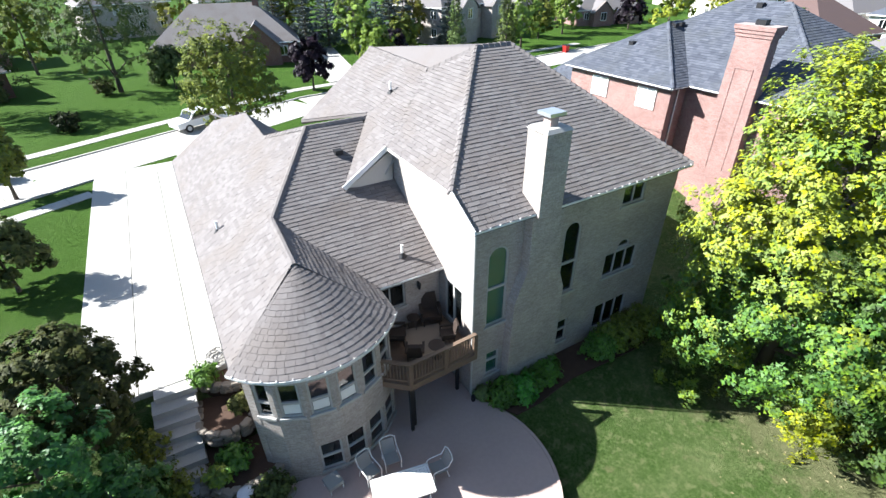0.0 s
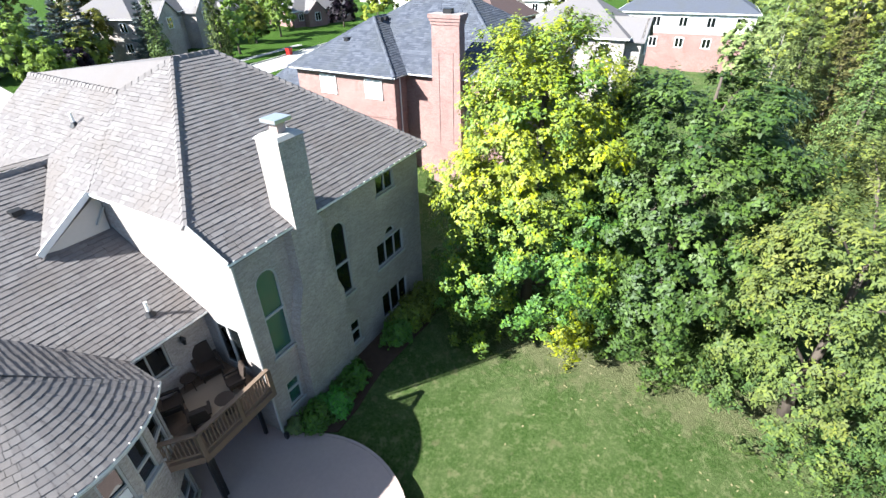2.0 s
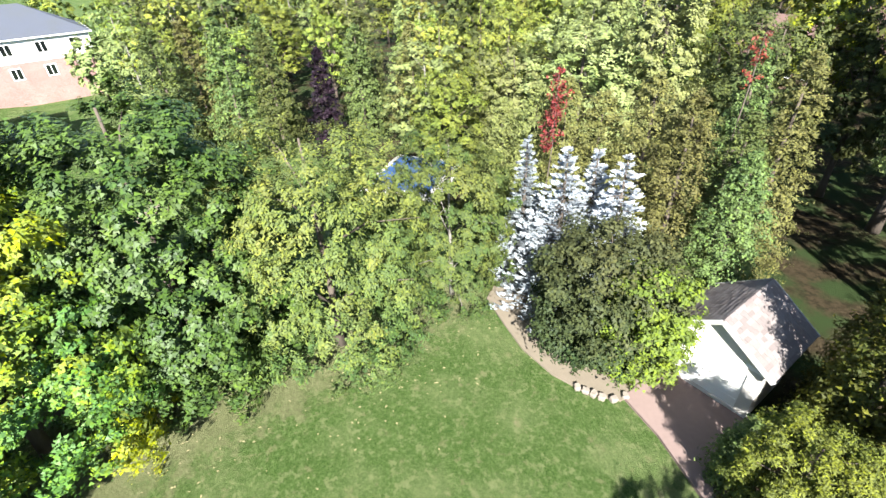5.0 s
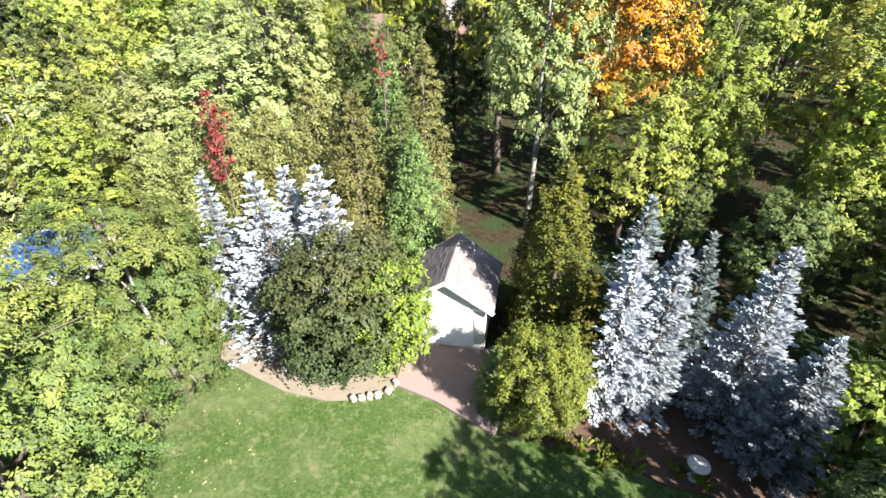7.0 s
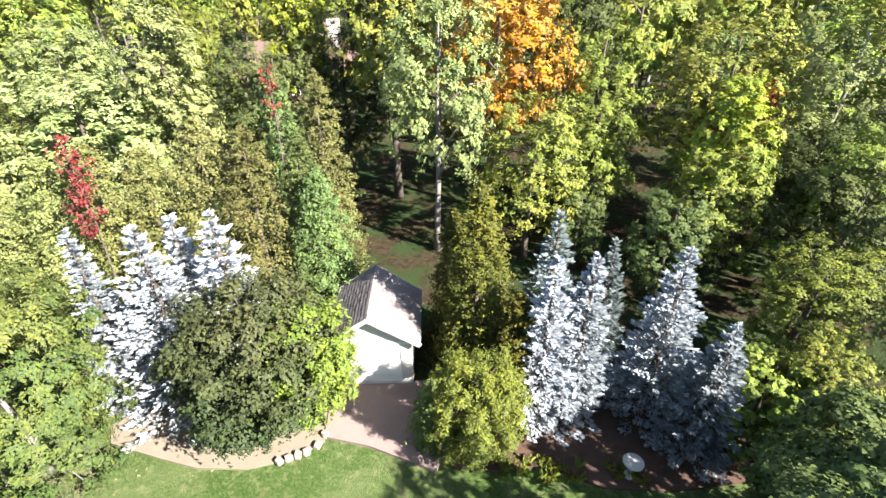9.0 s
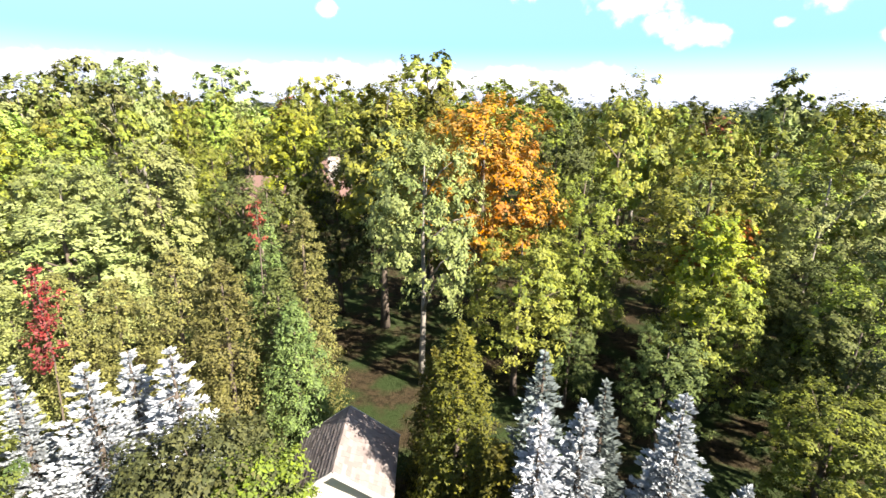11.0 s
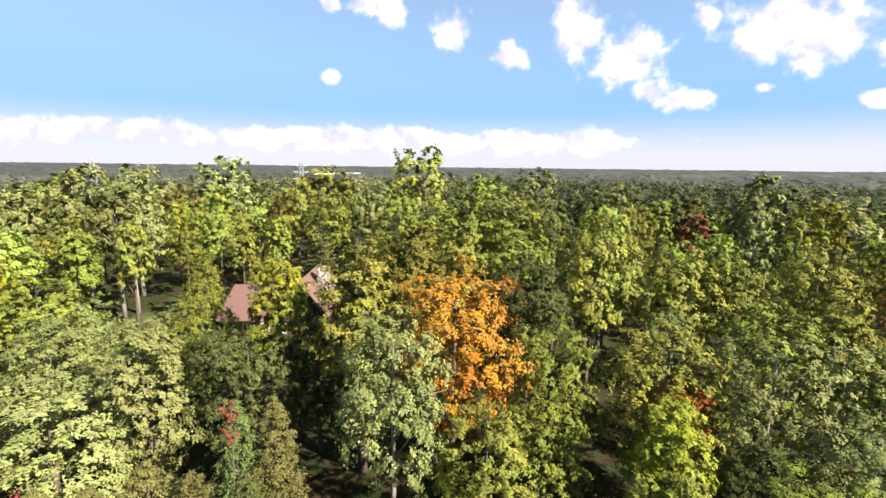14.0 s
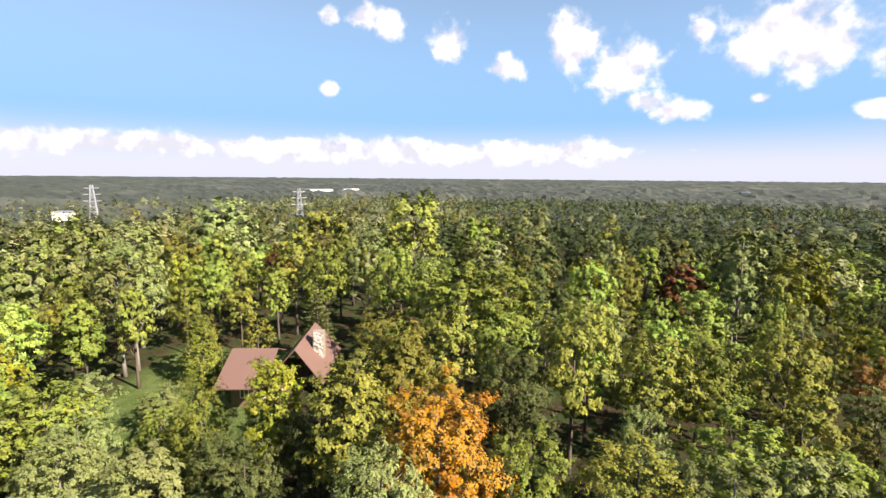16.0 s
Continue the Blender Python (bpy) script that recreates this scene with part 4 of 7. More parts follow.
def conifer(seed, height, radius, kind="spruce", low=0.3, whorls=26, per_branch=26, size=0.2, power=0.9, name="spruce_tree", label="", group="", droop=0.12, narrow=0.3, bushy=1.0):
    """A spruce: whorls of branches, longer towards the ground, covered with short upturned sprays."""
    rng = np.random.default_rng(seed)
    stems = Solid()
    stems.tube([(0, 0, -0.25), (0, 0, height * 0.5), (0, 0, height)], [0.035 * height * 0.6 + 0.03, 0.05 + 0.008 * height, 0.015], 7)
    rows = []
    tint = []
    for i in range(whorls):
        t = (i + 0.5) / whorls
        z = low + (height - low) * t ** 0.9 + rng.uniform(-0.12, 0.12)
        reach = radius * (1 - t) ** power * rng.uniform(0.86, 1.1) + 0.08
        n = max(5, int(11 * (1 - t) + 5))
        for j in range(n):
            a = 2 * math.pi * (j + rng.uniform(-0.25, 0.25)) / n + i * 0.7
            l = reach * rng.uniform(0.6, 1.18)
            d = np.array([math.cos(a), math.sin(a), 0])
            side = np.array([-math.sin(a), math.cos(a), 0])
            base, z = z, z + rng.uniform(-0.16, 0.16)
            if j % 3 == 0:
                stems.tube([(0, 0, z), tuple(d * l * 0.9 + np.array([0, 0, z - l * droop]))], [0.03, 0.008], 4)
            k = max(5, int(per_branch * (l / radius + 0.25)))
            for f in np.sqrt(rng.random(k)) * 0.92 + 0.1:
                spread_w = (0.26 * l * (1.15 - f) + 0.05) * bushy
                off = rng.uniform(-1, 1)
                p = d * l * f + side * off * spread_w + np.array([0, 0, z - l * droop * f * 1.2 + l * 0.13 * f * f + rng.uniform(-0.03, 0.07) * (6 * bushy - 5)])
                ax = d + side * off * 0.8 + np.array([0, 0, rng.uniform(0.0, 0.55)])
                rows.append((p, ax))
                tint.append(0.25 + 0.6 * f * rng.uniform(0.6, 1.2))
            z = base
    pos = np.array([r[0] for r in rows])
    axis = np.array([r[1] for r in rows])
    n = len(pos)
    axis /= np.linalg.norm(axis, axis=1)[:, None]
    normal = np.array([0, 0, 1.0]) + rng.normal(size=(n, 3)) * 0.55
    normal -= axis * np.sum(normal * axis, axis=1)[:, None]
    normal /= np.linalg.norm(normal, axis=1)[:, None]
    cross = np.cross(normal, axis)
    length = (size * rng.uniform(0.7, 1.4, n))[:, None]
    v = np.empty((n, 4, 3))
    v[:, 0] = pos - axis * length * 0.4
    v[:, 1] = pos + cross * length * narrow - normal * length * 0.05
    v[:, 2] = pos + axis * length * 0.75 + normal * length * 0.1
    v[:, 3] = pos - cross * length * narrow - normal * length * 0.05
    ob = thing(name, label, "tree", group=group)
    part("trunk", stems, M["bark"], ob)
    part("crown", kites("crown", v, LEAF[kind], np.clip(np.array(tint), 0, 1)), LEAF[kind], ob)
    return ob


def column(seed, height, radius, kind="arbor", clumps=46, per=110, size=0.2, power=0.7, low=0.1, name="cedar_tree", label="", group="", category="tree", blunt=0.25, bark="bark", fan=False):
    """A dense cone or column of fine upright sprays (cedar, juniper, arborvitae)."""
    rng = np.random.default_rng(seed)
    c, r = [], []
    for i in range(clumps):
        t = (i + rng.random()) / clumps
        z = low + (height - low) * (1 - math.sqrt(1 - t * 0.995)) * 1.0
        z = low + (height - low) * t ** 1.15
        ring = radius * ((1 - t) ** power * (1 - blunt) + blunt * math.sqrt(max(0, 1 - t * t)))
        a = i * 2.399963
        k = rng.uniform(0.55, 0.9)
        s = 0.33 * ring * rng.uniform(0.75, 1.25) + 0.12
        c.append((ring * k * math.cos(a), ring * k * math.sin(a), z))
        r.append((s * 1.25, s * 1.25, s * 0.6) if fan else (s, s, s * 1.6))
    ob = thing(name, label, category, group=group)
    tints = np.clip(rng.normal(0.45, 0.16, clumps), 0, 1)
    crown = leaves("crown", c, r, per, size, LEAF[kind], rng, tints, shell=0.35, up=0.35, loose=0.55, narrow=0.4, upright=0.1 if fan else 0.6, droop=0.3 if fan else 0.0, corners=3, heart=(0, 0, height * 0.3), bulge=0.95)
    trunk_part(ob, height * 0.9, 0.016 * height + 0.04, [], random.Random(seed), bark)
    part("crown", crown, LEAF[kind], ob)
    return ob


def put(ob, x, y, turn=0.0, z=None):
    ob.matrix_world = pose(x, y, ground_height(x, y) if z is None else z, 0, 0, turn)
    return ob

def lobed_crown(rng, height, low, radius, lobes, per, cone, bulk=(0.32, 0.46)):
    """Clumps on billowing lobes: centres, radii, each clump's lobe centre and lobe tint."""
    zc, rz = (height + low) / 2, (height - low) / 2
    centres, radii, hearts, tints = [], [], [], []
    for i in range(lobes):
        z = 0.86 - 1.62 * i / lobes
        ring = math.sqrt(max(0.0, 1 - z * z)) * (1 - cone * (z + 1) / 2)
        a = i * 2.399963 + rng.uniform(-0.4, 0.4)
        k = rng.uniform(0.52, 0.78)
        size = radius * rng.uniform(*bulk)
        mid = np.array([radius * ring * k * math.cos(a), radius * ring * k * math.sin(a), zc + rz * z * 0.8])
        tone = rng.normal(0, 0.13)
        for _ in range(per):
            d = rng.normal(size=3) + np.array([0.35 * math.cos(a), 0.35 * math.sin(a), 0.45])
            d /= np.linalg.norm(d)
            centres.append(mid + d * size * rng.uniform(0.62, 1.05))
            c = size * rng.uniform(0.26, 0.42)
            radii.append((c, c, c * 0.75))
            hearts.append(mid * 0.65 + np.array([0, 0, zc - 0.15 * rz]) * 0.35)
            tints.append(0.4 + tone + rng.normal(0, 0.12))
    return np.array(centres), np.array(radii), np.array(hearts), np.clip(tints, 0, 1)


def woodland_tree(seed, height, radius, low, kind, lobes, per, leaf_count, size, cone=0.2, bark="bark", limbs=5, thick=None, name="tree", label="", group="woodland trees", bulk=(0.32, 0.46), tint=None, narrow=0.55, droop=0.0, category="tree"):
    rng = np.random.default_rng(seed)
    c, r, hearts, tints = lobed_crown(rng, height, low, radius, lobes, per, cone, bulk)
    c[:, 2] = np.maximum(c[:, 2], 0.3 + 0.5 * rng.random(len(c)))
    if tint:
        tints = np.clip(tints - 0.4 + np.array([tint(*p) for p in c]), 0, 1)
    ob = thing(name, label, category, group=group)
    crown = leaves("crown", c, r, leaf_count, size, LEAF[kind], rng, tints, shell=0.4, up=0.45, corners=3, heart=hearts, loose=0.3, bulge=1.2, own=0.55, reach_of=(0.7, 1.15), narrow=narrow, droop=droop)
    tips = [tuple(c[i]) for i in range(0, len(c), max(1, len(c) // limbs))]
    trunk_part(ob, height * 0.86, thick or 0.014 * height + 0.06, tips, random.Random(seed), bark)
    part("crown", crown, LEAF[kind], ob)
    return ob


# ---- garden trees ----
put(woodland_tree(11, 16.5, 6.8, -3.4, "gold", 92, 10, 135, 0.145, 0.55, limbs=12, bulk=(0.19, 0.29), droop=0.5, group="", tint=lambda x, y, z: 0.07 + 0.56 * smoothstep(6.0, 10.5, z + 0.3 * (y - x)) + 0.7 * (z < 3.4) * (y < -2.2) * (x < 0.6),
                  label="tall broadleaf tree turning from green to yellow beside the house"), 12.0, -5.8)
put(woodland_tree(12, 14.9, 6.5, -3.0, "oak", 84, 10, 120, 0.165, 0.25, limbs=12, bulk=(0.19, 0.28), group="", label="dense dark green oak at the edge of the lawn", name="oak_tree"), 13.2, -12.0)
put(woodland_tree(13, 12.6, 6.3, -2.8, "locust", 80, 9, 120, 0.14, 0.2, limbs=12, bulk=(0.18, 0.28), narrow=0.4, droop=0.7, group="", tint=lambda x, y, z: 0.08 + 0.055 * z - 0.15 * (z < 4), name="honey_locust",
                  label="feathery honey locust yellowing at the branch tips"), 11.0, -17.8)
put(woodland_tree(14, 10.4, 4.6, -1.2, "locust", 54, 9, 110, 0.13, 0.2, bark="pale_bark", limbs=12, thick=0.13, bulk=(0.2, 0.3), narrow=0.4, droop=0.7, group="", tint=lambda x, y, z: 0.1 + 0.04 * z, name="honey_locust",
                  label="thin, airy honey locust with a pale leaning trunk"), 10.6, -24.6)
put(broadleaf(15, 6.9, 3.25, 0.0, 190, 210, 0.15, "maple", 0.2, 0.75, corners=3, jitter=0.16, bulge=0.5, own=0.8, name="japanese_maple", tint=lambda x, y, z: 0.1 + 0.1 * z, label="round, dense dark green and bronze ornamental maple", category="shrub"), 2.75, -27.3)
put(broadleaf(16, 6.2, 1.95, 0.3, 90, 190, 0.15, "lime", 0.28, 0.8, corners=3, own=0.7, bulge=0.5, name="lime_shrub", label="tall lime-green shrub beside the garage", category="shrub"), 0.55, -27.2)
put(broadleaf(17, 5.2, 1.75, 0.0, 150, 300, 0.11, "juniper", 0.2, 0.9, corners=3, narrow=0.3, jitter=0.24, droop=-0.3, shape=0.8, own=0.8, bulge=0.4, tint=lambda x, y, z: 0.1 + 0.08 * z + 0.15 * (y > 0), name="juniper", category="shrub",
              label="broad rounded gold-green juniper by the garage"), -6.15, -25.2)
put(column(67, 3.4, 1.0, "arbor", 50, 200, 0.13, 0.6, name="juniper", label="dark olive juniper beside the court", blunt=0.5), -4.5, -25.6)
put(column(18, 9.9, 2.15, "juniper", 100, 190, 0.15, 0.7, name="juniper", label="tall ragged olive-green juniper", blunt=0.3), -6.4, -29.4)
put(column(19, 6.3, 1.6, "juniper", 70, 190, 0.15, 0.7, name="juniper", label="olive-green juniper behind the broad one", blunt=0.3), -7.8, -27.4)
put(column(20, 7.8, 1.5, "juniper", 50, 170, 0.15, 0.7, name="juniper", label="olive-green juniper between the garage and the spruces", blunt=0.4), -5.5, -31.2)
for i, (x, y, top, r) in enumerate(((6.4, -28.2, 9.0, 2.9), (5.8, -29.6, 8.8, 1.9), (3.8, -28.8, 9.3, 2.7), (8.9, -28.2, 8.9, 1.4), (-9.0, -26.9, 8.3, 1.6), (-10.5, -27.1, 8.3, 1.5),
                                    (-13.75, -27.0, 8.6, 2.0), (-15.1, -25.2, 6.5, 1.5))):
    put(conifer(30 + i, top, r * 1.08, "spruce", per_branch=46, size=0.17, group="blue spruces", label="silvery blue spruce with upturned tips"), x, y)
put(conifer(41, 8.8, 1.9, "dim_spruce", label="grey-green spruce behind the blue ones, its colour dimmed for shade"), -9.7, -29.7)
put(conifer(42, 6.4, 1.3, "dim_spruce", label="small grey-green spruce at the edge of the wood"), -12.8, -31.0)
for i, (x, y, top, r, kind) in enumerate(((13.4, -33.6, 9.6, 2.6, "cedar"), (9.2, -34.3, 9.8, 2.9, "cedar"), (6.4, -34.4, 11.2, 2.9, "cedar"), (4.1, -34.0, 10.9, 2.6, "cedar"), (1.9, -34.8, 10.2, 2.3, "arbor"),
                                         (0.9, -33.6, 9.0, 2.0, "arbor"), (16.4, -33.6, 8.2, 2.4, "cedar"), (11.0, -33.4, 10.4, 2.3, "cedar"), (1.5, -38.4, 12.4, 2.0, "cedar"), (3.6, -38.2, 12.3, 1.9, "arbor"))):
    put(column(50 + i, top, r * 1.05, kind, 110, 165, 0.14, 0.62, fan=True, blunt=0.3, name="cedar_tree", group="row of cedars", label="dense bronze-green cedar in a row" if kind == "cedar" else "dense grey-green cedar in a row"), x, y)
for x, y, z0, z1, s in ((10.6, -32.0, 6.4, 10.4, 81), (3.4, -37.2, 10.2, 12.4, 82)):
    rng = np.random.default_rng(s)
    n = 34 if s == 81 else 10
    zs = np.linspace(z0, z1, n) + rng.uniform(-0.2, 0.2, n)
    cs = [(x + rng.uniform(-0.35, 0.35), y + 0.4 * (z1 - z) / (z1 - z0) + rng.uniform(-0.3, 0.3), z) for z in zs]
    vine = thing("creeper", "scarlet creeper climbing up a cedar", "climber")
    part("stem", Solid().tube([(x, y + 0.6, 0), (x, y, z0), (x, y, z1)], [0.05, 0.04, 0.02], 5), M["bark"], vine)
    part("foliage", leaves("foliage", cs, np.full((n, 3), 0.42 if s == 81 else 0.3), 26, 0.17, LEAF["red_vine"], rng, np.clip(np.linspace(0.2, 0.8, n), 0, 1)), LEAF["red_vine"], vine)

# mixed conifers behind the pool
for i, (x, y, top, r, kind) in enumerate(((41.0, -22.6, 12.0, 2.9, "arbor"), (38.5, -25.6, 10.8, 2.4, "arbor"), (37.5, -34.0, 10.6, 2.6, "arbor"), (35.0, -38.6, 10.4, 3.0, "cedar"), (43.0, -17.6, 11.6, 2.8, "arbor"),
                                         (34.6, -28.8, 9.6, 1.7, "purple"), (45.5, -27.5, 11.4, 2.6, "arbor"), (46.5, -21.0, 11.8, 2.6, "cedar"), (42.0, -37.0, 11.2, 2.6, "arbor"))):
    put(column(70 + i, top, r, kind, 90, 90, 0.26, 0.65, fan=True, group="conifers behind the pool", label={"arbor": "tall blue-green conifer behind the pool", "cedar": "tall olive conifer behind the pool",
               "purple": "dark purple-leaved tree behind the pool"}[kind], blunt=0.35), x, y)

# trees beside the steps, and at the lawn's far corner
# the dark leaf kind puts this tree's shade into its colour
put(woodland_tree(60, 5.2, 2.5, 0.0, "dark", 34, 9, 90, 0.15, 0.2, bulk=(0.22, 0.32), group="", label="dense green tree beside the stone steps, its leaves darkened for shade"), -13.6, 3.7)
put(woodland_tree(61, 3.9, 2.3, 0.2, "dark", 26, 8, 80, 0.16, 0.2, bulk=(0.24, 0.34), group="", label="dense dark green tree beside the lawn"), -16.9, 15.3)
put(woodland_tree(62, 6.8, 2.6, 0.4, "oak", 32, 9, 80, 0.14, 0.3, bulk=(0.2, 0.3), narrow=0.45, group="", label="green broadleaf tree below the steps"), -14.2, 1.2)
put(woodland_tree(63, 4.4, 1.8, 0.3, "oak", 22, 9, 80, 0.13, 0.3, bulk=(0.22, 0.32), narrow=0.45, group="", label="low green tree below the steps"), -12.6, -0.2)
put(woodland_tree(64, 7.6, 4.1, -1.0, "dark", 44, 10, 130, 0.14, 0.2, bulk=(0.2, 0.3), group="", label="large dark green tree shading the lawn's corner"), -17.8, -20.4)
put(woodland_tree(65, 5.0, 2.6, -0.4, "green", 30, 9, 80, 0.15, 0.2, bulk=(0.2, 0.32), group="", label="loose green shrub beside the spruces", name="shrub", category="shrub"), -17.6, -25.6)
put(woodland_tree(66, 9.8, 4.3, -1.2, "dark", 48, 10, 130, 0.12, 0.2, bulk=(0.2, 0.3), group="", label="dark green tree at the side of the lawn"), -13.8, -16.4)


# ---- the woods ----
def wood():
    rng = np.random.default_rng(99)
    protos = {}
    labels = {"pale_lime": "broad pale lime-green tree in full sun", "green": "mid-green broadleaf woodland tree", "bright": "bright green broadleaf woodland tree", "pale": "pale grey-green poplar with light bark",
              "olive": "olive-green woodland tree touched with yellow", "orange": "broad maple in orange and red autumn leaf", "yellow": "woodland tree in yellow autumn leaf",
              "dark": "dark green broadleaf woodland tree", "rust": "small tree in dull red autumn leaf"}

    def plant(kind, x, y, top, radius, low=None):
        """Sets a tree of a kind with its top and crown radius in metres; alike trees share their meshes."""
        far = math.hypot(x + 7, y + 13)
        grade = 0 if far < 50 and -34 < x < 26 else 1 if far < 105 and x < 90 else 2
        slim = 1 if radius < 0.24 * top else 0
        deep = 1 if low is not None and low < 2 else 0
        key = (kind, grade, slim, deep, int(rng.integers(2)))
        h, r = 16.0, 3.4 if slim else 4.8
        if key in protos:
            ob = copy_thing(protos[key], Matrix())
        else:
            lobes, per, count, size = ((25, 11, 76, 0.19), (19, 8, 50, 0.31), (14, 6, 38, 0.5))[grade]
            ob = protos[key] = woodland_tree(200 + 31 * len(protos), h, r, 0.6 if deep else 4.4, kind, lobes, per, count, size, 0.45 if slim else 0.2,
                                             "pale_bark" if kind == "pale" else "bark", label=labels[kind])
        top *= 1 + 0.07 * smoothstep(65, 110, far)
        ob.matrix_world = pose(x, y, -0.5, 0, 0, float(rng.uniform(0, 360))) @ Matrix.Diagonal((radius / r, radius / r, (top + 0.5) / h, 1))

    # kind, place, height of the top, crown radius (and a crown that starts near the ground)
    named = [("bright", -4.7, -137, 29, 9.3), ("pale", 56.3, -102, 23.5, 6.4), ("pale", 48.3, -104.4, 23.5, 6.4), ("pale", 52, -153, 26, 9.6), ("olive", -1.7, -49.6, 19.6, 4.4),
             ("olive", -5.4, -58.3, 20, 4.2), ("green", -13.7, -83.7, 20.9, 7), ("green", -20.4, -84, 20.2, 7), ("olive", -24.6, -62.4, 20.4, 5.2), ("pale", -70.4, -102.2, 23.4, 4.6),
             ("olive", -33.4, -61.8, 17.6, 4.9), ("orange", -9, -47, 18, 5.8), ("yellow", 6.1, -54.3, 17.6, 3.6), ("pale_lime", 11.8, -43.6, 16.2, 3.4, 0.6), ("green", 27.3, -54.6, 14.7, 5.2),
             ("green", 13.9, -56.3, 14.6, 3.8, 0.6), ("yellow", -21.4, -38.6, 12.1, 2.7), ("bright", -10.7, -40, 11.2, 3.7, 0.6), ("pale", -4.9, -41, 16.4, 4), ("pale", -29, -41.1, 15.6, 4.4, 0.6),
             ("pale_lime", 16.6, -41.5, 12.1, 5.8, 0.6), ("olive", -24.1, -44.7, 14.8, 5.2, 0.6), ("rust", -61.6, -107.4, 15.3, 5.4), ("olive", -49.7, -108, 16.9, 4.3),
             ("yellow", -43, -113, 15.5, 5.3), ("olive", -49.8, -62.8, 16.8, 4.9), ("olive", -44.8, -54.2, 13.7, 4), ("bright", -20.4, -36.4, 9.4, 3, 0.6), ("green", -16.5, -47.5, 14.2, 4.4, 0.6),
             ("green", -15.4, -43, 10.5, 3.1, 0.6), ("olive", -8, -53, 13, 3.8, 0.6), ("dark", -17, -58, 16.5, 4.7), ("dark", -27.5, -37.5, 9.8, 3.6, 0.6), ("green", -34.5, -49, 14, 4.7),
             ("green", -38.6, -61.3, 16, 4.5), ("rust", -66.6, -68, 11, 4), ("pale", 20.4, -47, 13.6, 4), ("pale_lime", 20.5, -38.5, 10.5, 4, 0.6), ("pale", 22.5, -52, 13, 3.6),
             # dark leaves behind the cedars and at (-25.5, -36) paint in the shaded gaps
             ("dark", 6.2, -47, 13, 3.6, 0.6), ("dark", 2.4, -52.5, 14, 4, 0.6), ("dark", 9.6, -51, 12.5, 3.6, 0.6), ("dark", -13.6, -38.6, 5.5, 2, 0.6), ("dark", -17.2, -34.4, 7, 2.4, 0.6),
             ("dark", -25.5, -36, 9, 3.2, 0.6), ("green", -20.6, -28.4, 7.6, 2.8, 0.6), ("dark", -23.6, -31.4, 9.6, 3.2, 0.6), ("green", -26.5, -33.6, 11, 3.4, 0.6),
             ("bright", -19.2, -25.2, 5.8, 2, 0.6), ("dark", -25, -24, 9, 4, 0.6), ("dark", -29, -19, 10, 4.5, 0.6), ("pale", -32, -36.5, 12, 3.8, 0.6), ("pale", -38, -45.5, 13, 4, 0.6),
             ("green", -43, -46, 11.5, 4.2), ("pale", 26, -34, 10.5, 4, 0.6), ("green", 22, -33, 9.5, 3.4, 0.6), ("pale", 42.5, -93, 21.5, 6), ("pale", 62.5, -97, 20.5, 5.8),
             ("green", 36, -108, 17, 5.2), ("yellow", 71, -92, 19, 7), ("green", 12.6, -108, 18.5, 5.4), ("pale", 5, -117, 20.5, 5.8), ("olive", 20, -112, 21, 5.3), ("bright", 22, -106, 15, 3.1),
             ("rust", 25, -118, 18, 3.9), ("green", -1.2, -104, 18, 5.4), ("green", -8, -94, 18.5, 5.6), ("dark", -28, -88, 16, 5.6), ("olive", -30.5, -75, 17, 5.2), ("green", -18, -71, 17.2, 5.3),
             ("olive", -10, -69, 17.4, 4.9), ("dark", -80, -118, 19, 6.7), ("dark", -95, -128, 20, 7.2), ("dark", -66, -126, 19, 6.7), ("dark", -50, -132, 19, 6.7), ("dark", -36, -128, 18, 6.3),
             ("green", -22, -140, 22, 7.7), ("pale", -40, -158, 24, 8.7), ("olive", 22, -146, 24, 8.2), ("green", 76, -124, 22, 7.7), ("pale", 84, -104, 21, 6.7),
             ("pale", 26.5, -72, 6.5, 3.6, 0.6), ("green", 17.4, -62, 9, 3.6, 0.6), ("green", 30.3, -60, 13, 4.5, 0.6), ("olive", 30.3, -91.2, 10.3, 3.8, 0.6), ("green", 22.4, -64, 7.5, 3.2, 0.6),
             ("olive", 21.5, -93, 9.5, 3.2, 0.6), ("pale", 35.5, -71, 8.5, 3.8, 0.6), ("orange", -24, -42.6, 11.6, 2.7)]
    for row in named:
        plant(*row)
    taken = [(row[1], row[2], row[4]) for row in named]
    kinds = ["green", "bright", "pale", "olive", "dark", "yellow", "rust"]
    chance = np.array([0.29, 0.16, 0.16, 0.26, 0.10, 0.075, 0.012])
    spot = 0
    for _ in range(9000):
        y = -rng.uniform(36, 138)
        x = rng.uniform(-40 + (y + 36) * 0.8, 38 - (y + 36) * 0.75) - 4
        if (-9 < x < 12 and y > -46) or (-4.5 < x < 5 and y > -55):        # cedars, and the shaded glade behind the garage
            continue
        if (-1 < x < 30 and -101 < y < -54) or (26 < x < 38 and -100 < y < -70):           # clearing round the house in the woods
            continue
        r = float(rng.uniform(2.8, 5.0)) * (1 + 0.35 * smoothstep(70, 130, -y))
        if any((x - a) ** 2 + (y - b) ** 2 < (0.84 * (r + c)) ** 2 for a, b, c in taken):
            continue
        taken.append((x, y, r))
        plant(str(rng.choice(kinds, p=chance / chance.sum())), x, y, rng.uniform(8.0, 14.5) + 0.35 * r + 4.0 * smoothstep(60, 120, -y), r, 0.6 if y > -62 or x < -34 else None)
        spot += 1
        if spot > 105:
            break
